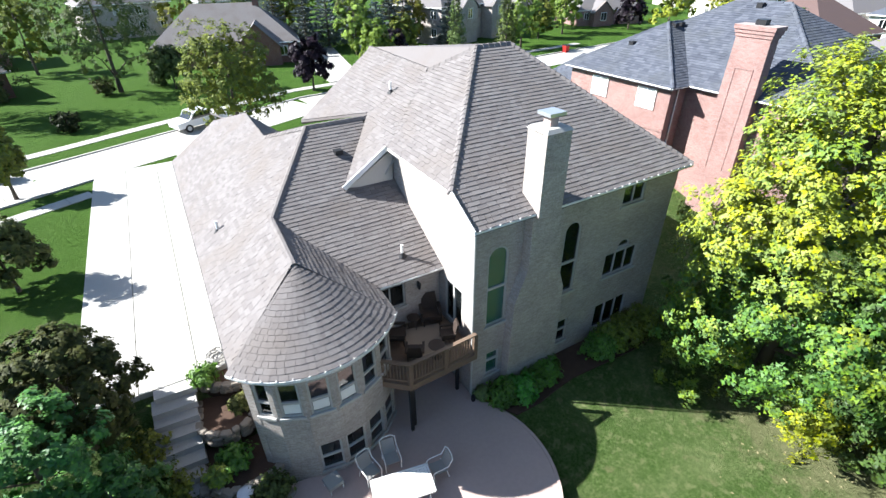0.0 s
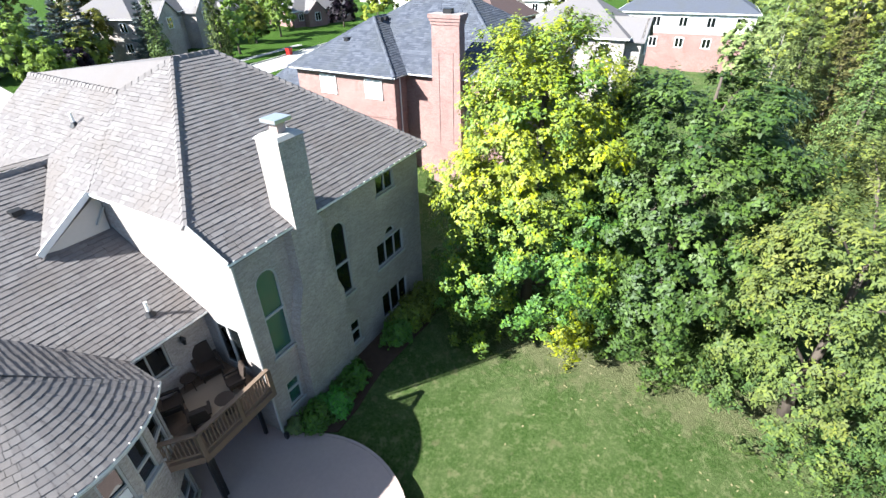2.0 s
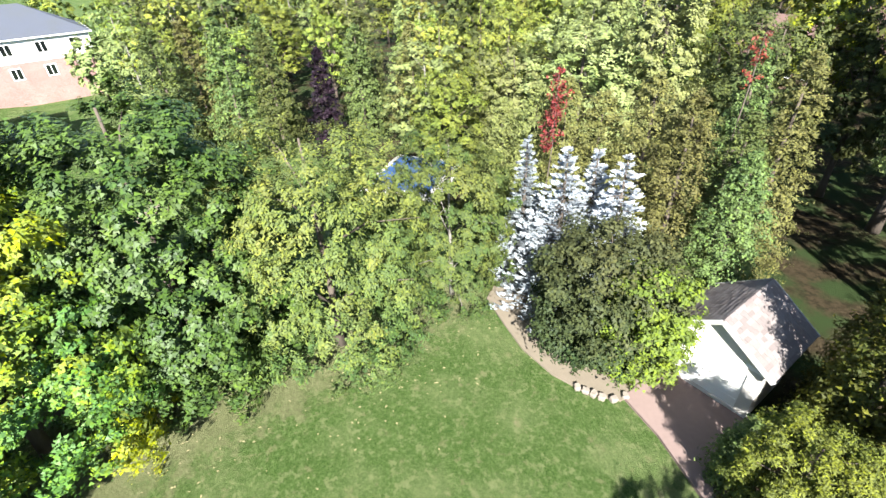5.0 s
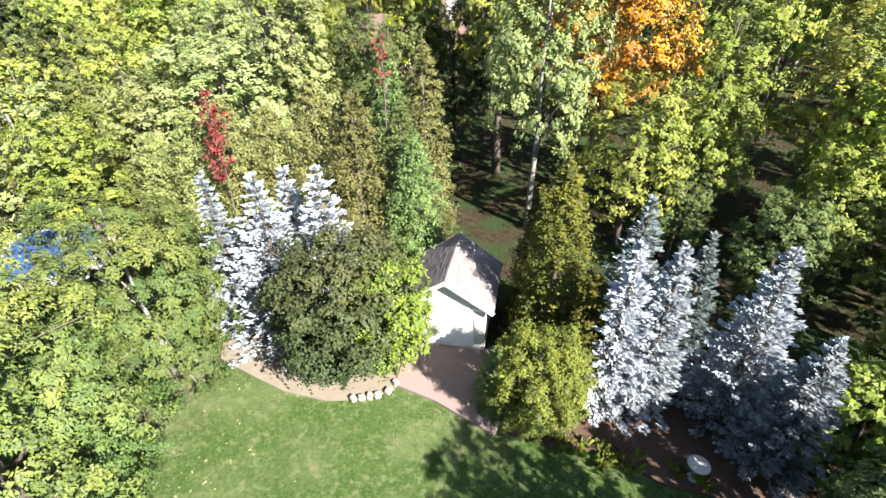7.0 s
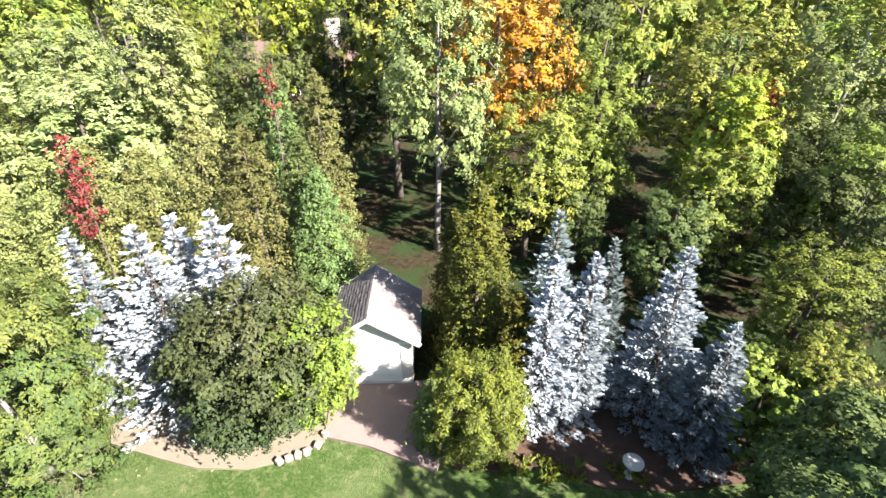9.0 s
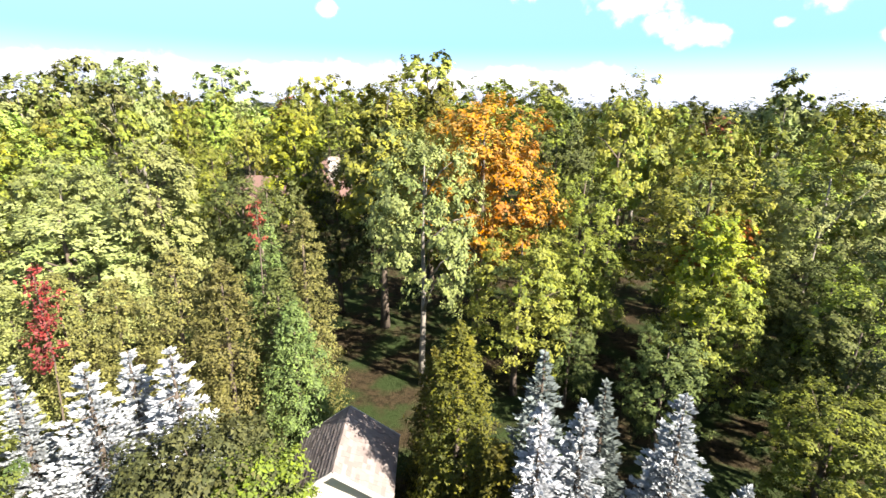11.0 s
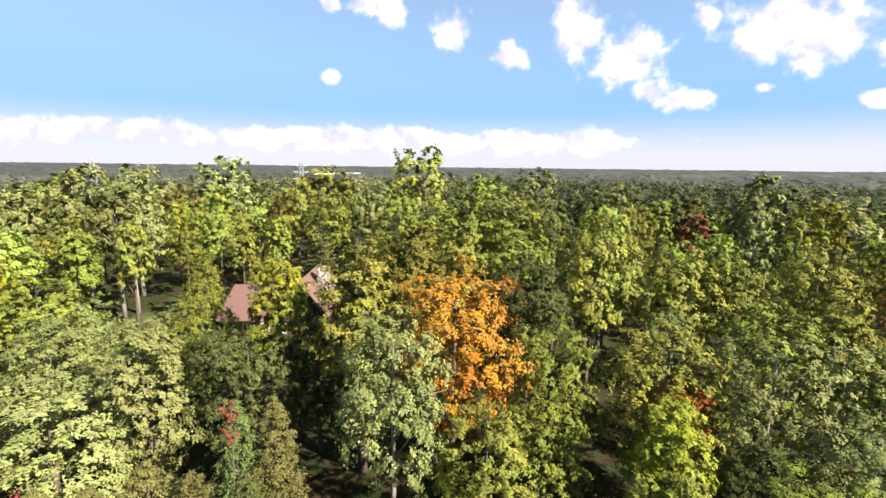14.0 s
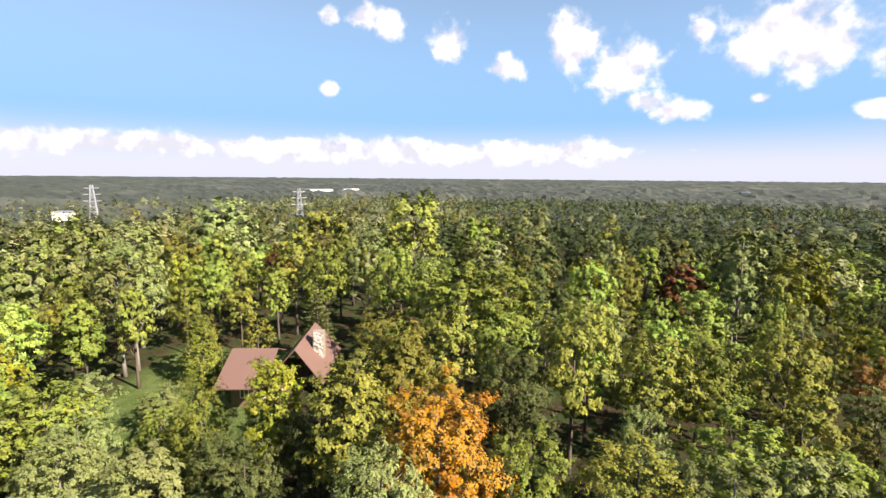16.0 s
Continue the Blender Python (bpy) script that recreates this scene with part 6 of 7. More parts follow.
# street trees
street = [("tree", 401, -12.0, 60.0, 14.5, 5.8, "dark", "tall dark green pine in a raised bed"), ("tree", 402, -2.8, 32.4, 9.8, 4.3, "green", "mid-green maple beside the driveway"),
          ("tree", 403, 8.4, 47.4, 6.2, 2.3, "purple", "small purple-leaved ornamental street tree"), ("tree", 404, -24.5, 54.0, 11.5, 5.2, "dark", "broad dark green tree on the far lawn"),
          ("tree", 405, -18.6, 28.6, 5.2, 1.6, "bright", "slender young tree on the lawn strip"), ("tree", 406, 19.6, 54.0, 6.2, 2.8, "lime", "lime-green tree on the far side of the street"),
          ("tree", 407, 24.0, 58.5, 4.4, 2.6, "purple", "dark purple shrub tree across the street"), ("tree", 408, 28.0, 62.0, 6.0, 2.8, "green", "green tree across the street"),
          ("tree", 409, 49.0, 58.0, 9.0, 3.6, "green", "large green tree across the street"), ("tree", 410, 82.0, 63.0, 6.5, 3.6, "purple", "purple-leaved tree on a lawn"),
          ("tree", 411, 66.0, 66.0, 9.0, 4.0, "green", "green tree across the street"), ("tree", 412, 98.0, 52.0, 8.0, 3.6, "yellow", "yellowing tree down the street"),
          ("tree", 413, -22.0, 78.0, 10.0, 4.4, "green", "green tree behind the far lawn"), ("tree", 414, 15.0, 82.0, 10.0, 4.2, "green", "green tree behind a house"),
          ("tree", 470, 22.0, 67.0, 8.5, 3.6, "green", "green tree behind the street"), ("tree", 471, 34.0, 71.0, 8.0, 3.2, "olive", "olive-green tree beside a gabled house"), ("tree", 472, 8.0, 88.0, 11.0, 4.4, "dark", "dark green tree behind the houses"),
          ("tree", 473, 58.0, 64.0, 7.0, 3.0, "green", "green tree on a front lawn"), ("tree", 474, 32.0, 92.0, 11.0, 4.4, "dark", "dark green tree behind the houses"), ("tree", 475, 54.0, 90.0, 10.0, 4.2, "green", "green tree behind the houses"),
          ("tree", 476, 18.5, 92.0, 12.0, 4.6, "dark", "dark green tree behind the houses"), ("tree", 477, 42.0, 92.0, 11.0, 4.4, "dark", "dark green tree behind the houses"), ("tree", 478, 72.0, 74.0, 9.0, 4.0, "green", "green tree behind a front lawn"),
          ("tree", 416, 76.0, 90.0, 11.0, 5.0, "green", "green tree behind the houses"),
          ("tree", 417, 0.0, 96.0, 12.0, 5.0, "olive", "olive-green tree behind the houses"), ("tree", 418, -36.0, 80.0, 11.0, 5.0, "dark", "dark tree behind the houses"),
          ("tree", 419, 48.0, 96.0, 12.0, 5.0, "green", "green tree behind the houses"), ("tree", 420, 24.0, 100.0, 12.0, 5.0, "green", "green tree behind the houses"),
          ("tree", 421, -6.0, 58.0, 5.0, 2.4, "arbor", "grey-green shrub tree in front of a brick house"), ("tree", 422, 59.0, 20.0, 8.0, 3.4, "dark", "dark tree between two houses"),
          ("tree", 423, 108.0, 84.0, 11.0, 5.0, "bright", "bright green tree behind the houses"), ("tree", 424, -48.0, 60.0, 11.0, 5.0, "green", "green tree at the end of the street"),
          ("tree", 425, 128.0, 40.0, 11.0, 5.0, "green", "green tree down the street"), ("tree", 426, 82.0, 40.0, 7.0, 3.2, "olive", "olive tree down the street"),
          ("tree", 429, 76.0, 12.0, 9.0, 4.0, "green", "green tree between the houses"), ("tree", 430, 112.0, 4.0, 12.0, 5.0, "olive", "olive tree behind the houses"), ("tree", 431, 118.0, -12.0, 12.0, 5.0, "green", "green tree behind the houses"), ("tree", 432, 74.0, -14.0, 8.0, 3.6, "pale", "pale green tree beside a white house"), ("tree", 433, 124.0, 18.0, 12.0, 5.0, "green", "green tree behind the houses"), ("tree", 434, 84.0, 55.0, 9.0, 4.0, "yellow", "yellowing tree down the street"), ("tree", 435, 140.0, 4.0, 13.0, 6.0, "green", "green tree far behind the houses"), ("tree", 436, 150.0, 60.0, 13.0, 6.0, "green", "green tree far behind the houses"), ("tree", 437, 134.0, -26.0, 13.0, 6.0, "bright", "bright tree far behind the houses"), ("tree", 438, 36.0, 120.0, 13.0, 6.0, "green", "green tree far behind the houses"), ("tree", 439, -26.0, 110.0, 13.0, 6.0, "green", "green tree far behind the houses"), ("tree", 450, 80.0, 125.0, 13.0, 6.0, "olive", "olive tree far behind the houses"), ("tree", 427, -50.0, 96.0, 13.0, 6.0, "green", "green tree far down the street"), ("tree", 428, 120.0, 110.0, 13.0, 6.0, "green", "green tree far behind the houses")]
for name, seed, x, y, h, r, kind, lab in street:
    near = (y < 42 and x < 30) or (y < 62 and x < 0)
    put(woodland_tree(seed, h, r, 1.0 if near else 0.5, kind, 24 if near else 15, 11 if near else 7, 62 if near else 34, 0.21 if near else 0.46, label=lab, name=name, group="street trees"), x, y)
for i, (x, y, h, r, kind, lab) in enumerate(((35.0, 57.0, 9.0, 1.6, "arbor", "tall columnar green arborvitae"), (44.5, 56.5, 9.4, 1.7, "arbor", "tall columnar green arborvitae"), (-25.5, 62.5, 6.0, 0.9, "dark", "narrow dark cypress beside a house"),
                                           (-24.0, 61.5, 4.6, 1.0, "dark", "narrow dark cypress beside a house"), (43.0, -2.0, 5.5, 1.1, "arbor", "columnar green arborvitae in a back garden"), (44.6, -3.4, 6.0, 1.1, "arbor", "columnar green arborvitae in a back garden"),
                                           (46.5, -4.6, 4.6, 0.9, "arbor", "columnar green arborvitae in a back garden"), (41.0, 0.6, 4.5, 0.9, "arbor", "columnar green arborvitae in a back garden"))):
    put(column(440 + i, h, r, kind, 50, 90, 0.3, 0.5, name="arborvitae", label=lab, blunt=0.6), x, y)
for i, (x, y, h, r) in enumerate(((24.5, 64.0, 9.0, 2.6), (28.0, 66.5, 9.5, 2.6), (16.0, 74.0, 11.0, 3.4), (20.5, 76.0, 11.0, 3.0), (31.5, 68.5, 10.5, 2.8), (38.0, 64.5, 8.5, 2.3), (26.0, 79.0, 12.0, 3.2), (12.5, 80.0, 11.0, 3.0))):
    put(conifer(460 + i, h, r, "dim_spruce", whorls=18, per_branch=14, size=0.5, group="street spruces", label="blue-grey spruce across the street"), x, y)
for i, (x, y, r, kind) in enumerate(((-16.3, 44.4, 1.1, "maple"), (-13.5, 59.0, 1.2, "dark"), (-7.5, 61.0, 1.2, "arbor"), (-20.0, 33.0, 0.7, "olive"), (-30.0, 52.0, 1.3, "olive"))):
    put(broadleaf(480 + i, r * 1.7, r, 0.1, 30, 60, 0.24, kind, 0.36, 0.8, name="shrub", category="shrub", label="rounded %s garden shrub on the far lawn" % {"maple": "purple-brown", "dark": "dark green", "arbor": "green", "olive": "olive"}[kind]), x, y)


def parked_car(x, y, turn):
    car = thing("car", "white parked pickup on the street", "car")
    body = Solid()
    side = [(-2.5, 0.45), (2.45, 0.45), (2.5, 0.95), (1.3, 1.08), (0.75, 1.7), (-0.75, 1.72), (-1.0, 1.1), (-2.5, 1.05)]
    body.prism([(px, -0.92, pz) for px, pz in side], [(px, 0.92, pz) for px, pz in side])
    b = part("body", body, M["car_paint"], car)
    for sgn in (-1, 1):
        glass = [(1.15, 1.1), (0.7, 1.62), (-0.68, 1.64), (-0.85, 1.12)]
        lo, hi = sorted((sgn * 0.925, sgn * 0.94))
        part("window", Solid().prism([(px, lo, pz) for px, pz in glass], [(px, hi, pz) for px, pz in glass]), M["glass"], b)
        for wx in (-1.55, 1.5):
            w = part("wheel", Solid().tube([(wx, sgn * 0.7, 0.37), (wx, sgn * 0.96, 0.37)], [0.37, 0.37], 16), M["tyre"], car)
            part("rim", Solid().tube([(wx, sgn * 0.95, 0.37), (wx, sgn * 0.985, 0.37)], [0.22, 0.2], 12), M["steel"], w)
    part("windscreen", Solid().prism([(1.32, -0.8, 1.1), (1.32, 0.8, 1.1), (0.8, 0.75, 1.68), (0.8, -0.75, 1.68)], [(1.34, -0.8, 1.12), (1.34, 0.8, 1.12), (0.82, 0.75, 1.7), (0.82, -0.75, 1.7)]), M["glass"], b)
    car.matrix_world = pose(x, y, ground_height(x, y) + 0.03, 0, 0, turn)


parked_car(-5.5, 39.3, 203)
bin_ = thing("wheelie_bin", "red plastic bin beside a drive", "bin")
part("body", Solid().prism([(-0.3, -0.35, 0), (0.3, -0.35, 0), (0.3, 0.35, 0), (-0.3, 0.35, 0)], [(-0.4, -0.42, 1.1), (0.4, -0.42, 1.1), (0.4, 0.42, 1.1), (-0.4, 0.42, 1.1)]), M["red"], bin_)
part("lid", Solid().box(-0.42, 0.42, -0.45, 0.45, 1.1, 1.2), M["black"], bin_)
put(bin_, 52.0, 50.0)

# ---- deck, patio and garden details ----
def build_deck():
    deck = thing("deck", "weathered brown timber deck with turned balusters over the patio", "deck")
    W = M["deck"]
    outline = [(-4.05, 0.75), (-4.0, 0.15), (-3.15, -0.62), (-0.12, -0.52), (-0.05, 2.6), (-3.15, 2.6), (-3.3, 0.9)]
    part("frame", Solid().slab(outline, 2.68, 2.95), W, deck)
    y = -0.45
    while y < 2.5:
        x0 = -3.1 if y > 0.3 else -3.2 - 0.7 * max(0, (y + 0.5))
        part("board", Solid().box(x0, -0.1, y, y + 0.128, 2.955, 2.985), W, deck)
        y += 0.135
    posts = [(-3.98, 0.2), (-3.12, -0.55), (-1.6, -0.52), (-0.18, -0.45)]
    for x, py in posts:
        part("post", Solid().box(x - 0.07, x + 0.07, py - 0.07, py + 0.07, 2.68, 3.95), W, deck)
    for (xa, ya), (xb, yb) in zip(posts, posts[1:]):
        part("rail", Solid().beam((xa, ya, 3.98), (xb, yb, 3.98), 0.16, 0.06), W, deck, "broad flat top rail")
        part("rail", Solid().beam((xa, ya, 3.12), (xb, yb, 3.12), 0.06, 0.08), W, deck)
        n = int(math.dist((xa, ya), (xb, yb)) / 0.125)
        for i in range(1, n):
            bx, by = xa + (xb - xa) * i / n, ya + (yb - ya) * i / n
            part("baluster", Solid().lathe((bx, by, 3.14), [(0.018, 0), (0.018, 0.2), (0.028, 0.4), (0.018, 0.62), (0.018, 0.82)], 6), W, deck)
    for x, py in ((-3.05, -0.3), (-2.85, -0.1), (-0.35, 0.6)):
        part("support_post", Solid().box(x - 0.06, x + 0.06, py - 0.06, py + 0.06, 0.0, 2.68), M["black"], deck)
    return deck


build_deck()
tagged(part("rug", Solid().slab([(-2.55, 0.55), (-0.85, 0.2), (-0.5, 1.85), (-2.0, 2.25)], 2.987, 3.0), M["rug"]), "tan outdoor rug on the deck boards", "rug")


def wicker_chair(x, y, turn, big=1.0):
    ch = thing("armchair", "dark brown wicker armchair with a high back", "chair", group="deck chairs")
    W = M["wicker"]
    part("seat", Solid().prism([(-0.3, -0.3, 0.28), (0.3, -0.3, 0.28), (0.3, 0.3, 0.28), (-0.3, 0.3, 0.28)], [(-0.32, -0.32, 0.44), (0.32, -0.32, 0.44), (0.3, 0.3, 0.42), (-0.3, 0.3, 0.42)]), W, ch)
    part("backrest", Solid().prism([(-0.32, 0.24, 0.4), (0.32, 0.24, 0.4), (0.32, 0.34, 0.4), (-0.32, 0.34, 0.4)], [(-0.26, 0.42, 1.05), (0.26, 0.42, 1.05), (0.26, 0.5, 1.02), (-0.26, 0.5, 1.02)]), W, ch)
    for s in (-1, 1):
        part("armrest", Solid().box(s * 0.35 - 0.05, s * 0.35 + 0.05, -0.3, 0.34, 0.56, 0.63).box(s * 0.35 - 0.03, s * 0.35 + 0.03, -0.3, -0.24, 0.2, 0.57), W, ch)
        for py in (-0.28, 0.28):
            part("leg", Solid().tube([(s * 0.29, py, 0), (s * 0.29, py, 0.3)], [0.022, 0.028], 6), W, ch)
    ch.matrix_world = pose(x, y, 3.0, 0, 0, turn) @ Matrix.Diagonal((big, big, big, 1))


for x, y, a, k in ((-0.75, 2.15, -20, 1.15), (-2.55, 1.75, 60, 1.1), (-2.35, 0.55, 150, 0.95), (-0.75, 0.75, -110, 0.9)):
    wicker_chair(x, y, a, k)
side = thing("side_table", "small dark metal side table on the deck", "table")
part("tabletop", Solid().lathe((0, 0, 0.5), [(0.28, 0), (0.28, 0.03)], 14), M["wicker"], side)
for a in (30, 150, 270):
    part("leg", Solid().tube([(0.24 * math.cos(radians(a)), 0.24 * math.sin(radians(a)), 0), (0.16 * math.cos(radians(a)), 0.16 * math.sin(radians(a)), 0.5)], [0.015, 0.015], 6), M["wicker"], side)
side.matrix_world = pose(-1.55, 2.2, 3.0)
small = thing("bistro_table", "small round dark metal table on the deck", "table")
part("tabletop", Solid().lathe((0, 0, 0.62), [(0.32, 0), (0.33, 0.03)], 16), M["wicker"], small)
part("pedestal", Solid().lathe((0, 0, 0), [(0.2, 0), (0.04, 0.06), (0.03, 0.62)], 10), M["wicker"], small)
small.matrix_world = pose(-1.6, 0.15, 3.0)
lamp = thing("wall_lantern", "black wall lantern on the brick", "lamp")
part("bracket", Solid().box(-0.04, 0.04, -0.03, 0.0, -0.1, 0.2), M["black"], lamp)
part("lantern", Solid().lathe((0, -0.14, -0.12), [(0.05, 0), (0.09, 0.22), (0.1, 0.25), (0.02, 0.36)], 8), M["black"], lamp)
lamp.matrix_world = pose(-1.05, 2.64, 4.75)


def patio_chair(x, y, turn):
    ch = thing("patio_chair", "grey sling patio chair with curved pale metal frame", "chair", group="patio chairs")
    part("seat", Solid().prism([(-0.26, -0.26, 0.4), (0.26, -0.26, 0.4), (0.25, 0.26, 0.37), (-0.25, 0.26, 0.37)], [(-0.26, -0.26, 0.43), (0.26, -0.26, 0.43), (0.25, 0.26, 0.4), (-0.25, 0.26, 0.4)]), M["mesh"], ch)
    part("backrest", Solid().prism([(-0.25, 0.25, 0.4), (0.25, 0.25, 0.4), (0.25, 0.28, 0.4), (-0.25, 0.28, 0.4)], [(-0.24, 0.46, 0.95), (0.24, 0.46, 0.95), (0.24, 0.49, 0.95), (-0.24, 0.49, 0.95)]), M["mesh"], ch)
    for s in (-1, 1):
        part("arm", Solid().tube([(s * 0.3, 0.46, 0.98), (s * 0.3, 0.3, 0.66), (s * 0.31, -0.2, 0.64), (s * 0.31, -0.3, 0.55), (s * 0.3, -0.26, 0.02)], [0.02] * 5, 6), M["white"], ch)
        part("leg", Solid().tube([(s * 0.29, 0.25, 0.4), (s * 0.29, 0.34, 0.02)], [0.02, 0.02], 6), M["white"], ch)
    part("back_frame", Solid().tube([(-0.3, 0.46, 0.98), (-0.15, 0.5, 1.06), (0.15, 0.5, 1.06), (0.3, 0.46, 0.98)], [0.02] * 4, 6), M["white"], ch)
    ch.matrix_world = pose(x, y, 0.0, 0, 0, turn)


for x, y, a in ((-5.35, -1.35, 12), (-4.45, -1.25, -8), (-3.15, -2.5, -95), (-6.6, -2.6, 92)):
    patio_chair(x, y, a)
table = thing("patio_table", "rectangular patio table with pale woven mesh top", "table")
top = part("tabletop", Solid().box(-1.0, 1.0, -0.5, 0.5, 0.68, 0.69), M["mesh"], table, "pale woven mesh top")
for i in range(15):
    part("slat", Solid().box(-1.0 + 2.0 * i / 15 + 0.02, -1.0 + 2.0 * (i + 1) / 15 - 0.02, -0.5, 0.5, 0.695, 0.705), M["white"], top)
for j in range(9):
    part("slat", Solid().box(-1.0, 1.0, -0.5 + j / 9 + 0.015, -0.5 + (j + 1) / 9 - 0.015, 0.706, 0.716), M["white"], top)
fr = Solid()
for p, q in (((-1.04, -0.54), (1.04, -0.54)), ((1.04, -0.54), (1.04, 0.54)), ((1.04, 0.54), (-1.04, 0.54)), ((-1.04, 0.54), (-1.04, -0.54))):
    fr.beam((*p, 0.7), (*q, 0.7), 0.06, 0.05)
part("frame", fr, M["white"], table)
for x in (-0.9, 0.9):
    for y in (-0.42, 0.42):
        part("leg", Solid().tube([(x, y, 0), (x * 0.95, y * 0.95, 0.7)], [0.025, 0.025], 8), M["white"], table)
table.matrix_world = pose(-4.65, -2.65, 0.0, 0, 0, -12)
ottoman = thing("footstool", "low grey cushioned footstool against the bay wall", "stool")
part("cushion", Solid().prism([(-0.3, -0.3, 0.28), (0.3, -0.3, 0.28), (0.3, 0.3, 0.28), (-0.3, 0.3, 0.28)], [(-0.28, -0.28, 0.42), (0.28, -0.28, 0.42), (0.28, 0.28, 0.42), (-0.28, 0.28, 0.42)]), M["mesh"], ottoman)
for x in (-0.25, 0.25):
    for y in (-0.25, 0.25):
        part("leg", Solid().tube([(x, y, 0), (x, y, 0.28)], [0.02, 0.02], 6), M["white"], ottoman)
ottoman.matrix_world = pose(-6.65, -0.95, 0.0, 0, 0, 10)
bootw = thing("boot_scraper", "small black metal box at the downspout", "box")
part("body", Solid().box(-0.07, 0.07, -0.07, 0.07, 0, 0.3), M["black"], bootw)
bootw.matrix_world = pose(-0.1, -0.32, 0)


# steps from the drive down to the patio, and the terraced beds beside them
def build_steps():
    st = thing("garden_steps", "broad grey stone steps between terraced beds", "steps", kind="structure")
    rng = random.Random(8)
    x, y, z = -10.85, 4.75, 2.53
    n = 9
    for i in range(n):
        w = 0.66 + rng.uniform(-0.03, 0.03)
        j = rng.uniform(-0.05, 0.05)
        x0, x1, y1 = x - 0.09 * i + j - 0.72, x - 0.06 * i + j + 0.74 + rng.uniform(-0.05, 0.05), y - 0.46 * i
        outline = [(x0, y1 - w), (x1, y1 - w - 0.08 + rng.uniform(-0.03, 0.03)), (x1 + rng.uniform(-0.04, 0.04), y1), (x0 + rng.uniform(-0.04, 0.04), y1 + 0.06)]
        part("step", Solid().slab(outline, z - 0.27 * i - 0.3, z - 0.27 * i), M["bluestone"], st)
    return st


build_steps()


def terrace(name, path, top, courses, label, bed=None):
    rng = random.Random(len(path) * 7 + courses)
    ob = thing(name, label, "retaining wall", kind="structure")
    pts = [Vector((x, y, 0)) for x, y in path]
    for c in range(courses):
        z = top - 0.09 - 0.15 * c
        for a, b in zip(pts, pts[1:]):
            length, d = (b - a).length, (b - a).normalized()
            s = rng.uniform(-0.1, 0.05)
            while s < length:
                w = rng.uniform(0.26, 0.44)
                p = a + d * (s + w / 2) + Vector((rng.uniform(-0.025, 0.025), rng.uniform(-0.025, 0.025), 0))
                part("stone", Solid().rock((p.x, p.y, z + rng.uniform(-0.01, 0.01)), (w * 0.97, 0.3, 0.155), rng, math.atan2(d.y, d.x) + rng.uniform(-0.06, 0.06)), M["stone"], ob)
                s += w
    if bed:
        s = Solid()
        s.prism([(x, y, top - 0.9) for x, y in bed], [(x, y, top - 0.1) for x, y in bed])
        tagged(part("mulch_bed", s, M["mulch"]), "dark brown mulch in a terraced bed", "bed", kind="structure")


terrace("retaining_wall", [(-10.05, 4.35), (-9.2, 3.75), (-8.4, 3.5)], 2.45, 3, "rough stacked grey stone retaining wall at the drive", [(-10.0, 4.6), (-10.0, 4.4), (-9.2, 3.8), (-8.35, 3.55), (-8.35, 4.7)])
terrace("retaining_wall", [(-10.2, 4.1), (-10.35, 2.7), (-10.05, 2.2), (-9.5, 1.95), (-8.9, 2.05), (-8.45, 2.4)], 1.75, 4, "curved rough stone retaining wall of the upper bed",
        [(-10.1, 4.2), (-10.3, 2.7), (-10.0, 2.25), (-9.5, 2.0), (-8.9, 2.1), (-8.35, 2.5), (-8.35, 3.7), (-9.2, 3.9)])
terrace("retaining_wall", [(-10.5, 2.4), (-10.65, 0.95), (-10.1, 0.35), (-9.4, 0.1), (-8.7, 0.15), (-8.2, 0.35)], 0.85, 4, "curved rough stone retaining wall of the lower bed",
        [(-10.4, 2.5), (-10.6, 1.0), (-10.0, 0.4), (-9.4, 0.15), (-8.7, 0.2), (-8.1, 0.5), (-8.4, 2.2), (-9.5, 2.1)])
terrace("retaining_wall", [(-10.75, 0.9), (-10.6, -0.4), (-9.8, -1.0), (-8.9, -0.95), (-8.2, -0.5)], 0.3, 2, "low stone edging at the foot of the beds",
        [(-10.7, 0.9), (-10.55, -0.4), (-9.8, -0.95), (-8.9, -0.9), (-8.15, -0.4), (-8.2, 0.3), (-9.4, 0.2), (-10.1, 0.5)])
for i, (x, y, z, r, kind, lab) in enumerate(((-9.75, 4.25, 2.35, 0.5, "bed", "clipped round green shrub beside the drive"), (-8.8, 2.9, 1.65, 0.42, "pale", "small yellow-green plant in the upper bed"), (-9.5, 1.2, 0.75, 0.55, "bed", "low green plants in the lower bed"),
                                           (-10.1, 0.9, 0.72, 0.4, "bright", "bright green plant in the lower bed"), (-8.6, -0.3, 0.2, 0.6, "dark", "dark green plant against the bay wall"), (-9.4, -0.7, 0.2, 0.5, "dark", "dark green plant in the lowest bed"),
                                           (-11.7, 1.2, 0.4, 0.9, "green", "green shrub beside the steps"), (-12.0, 2.9, 1.0, 0.8, "olive", "olive shrub beside the steps"), (-11.4, -0.2, 0.0, 0.9, "arbor", "spreading juniper below the steps"))):
    ob = broadleaf(500 + i, r * 1.5, r, 0.05, 22, 60, 0.16, kind, 0.42, 0.8, name="shrub", category="shrub", label=lab, thick=0.03)
    put(ob, x, y, z=z)
birdbath = thing("garden_globe", "round pale glass gazing dish on a stand", "ornament")
part("stand", Solid().lathe((0, 0, 0), [(0.14, 0), (0.05, 0.1), (0.05, 0.55)], 10), M["black"], birdbath)
part("dish", Solid().lathe((0, 0, 0.52), [(0.08, 0), (0.26, 0.06), (0.28, 0.1), (0.2, 0.11)], 18), M["steel"], birdbath)
birdbath.matrix_world = pose(-9.45, -0.15, 0.25)
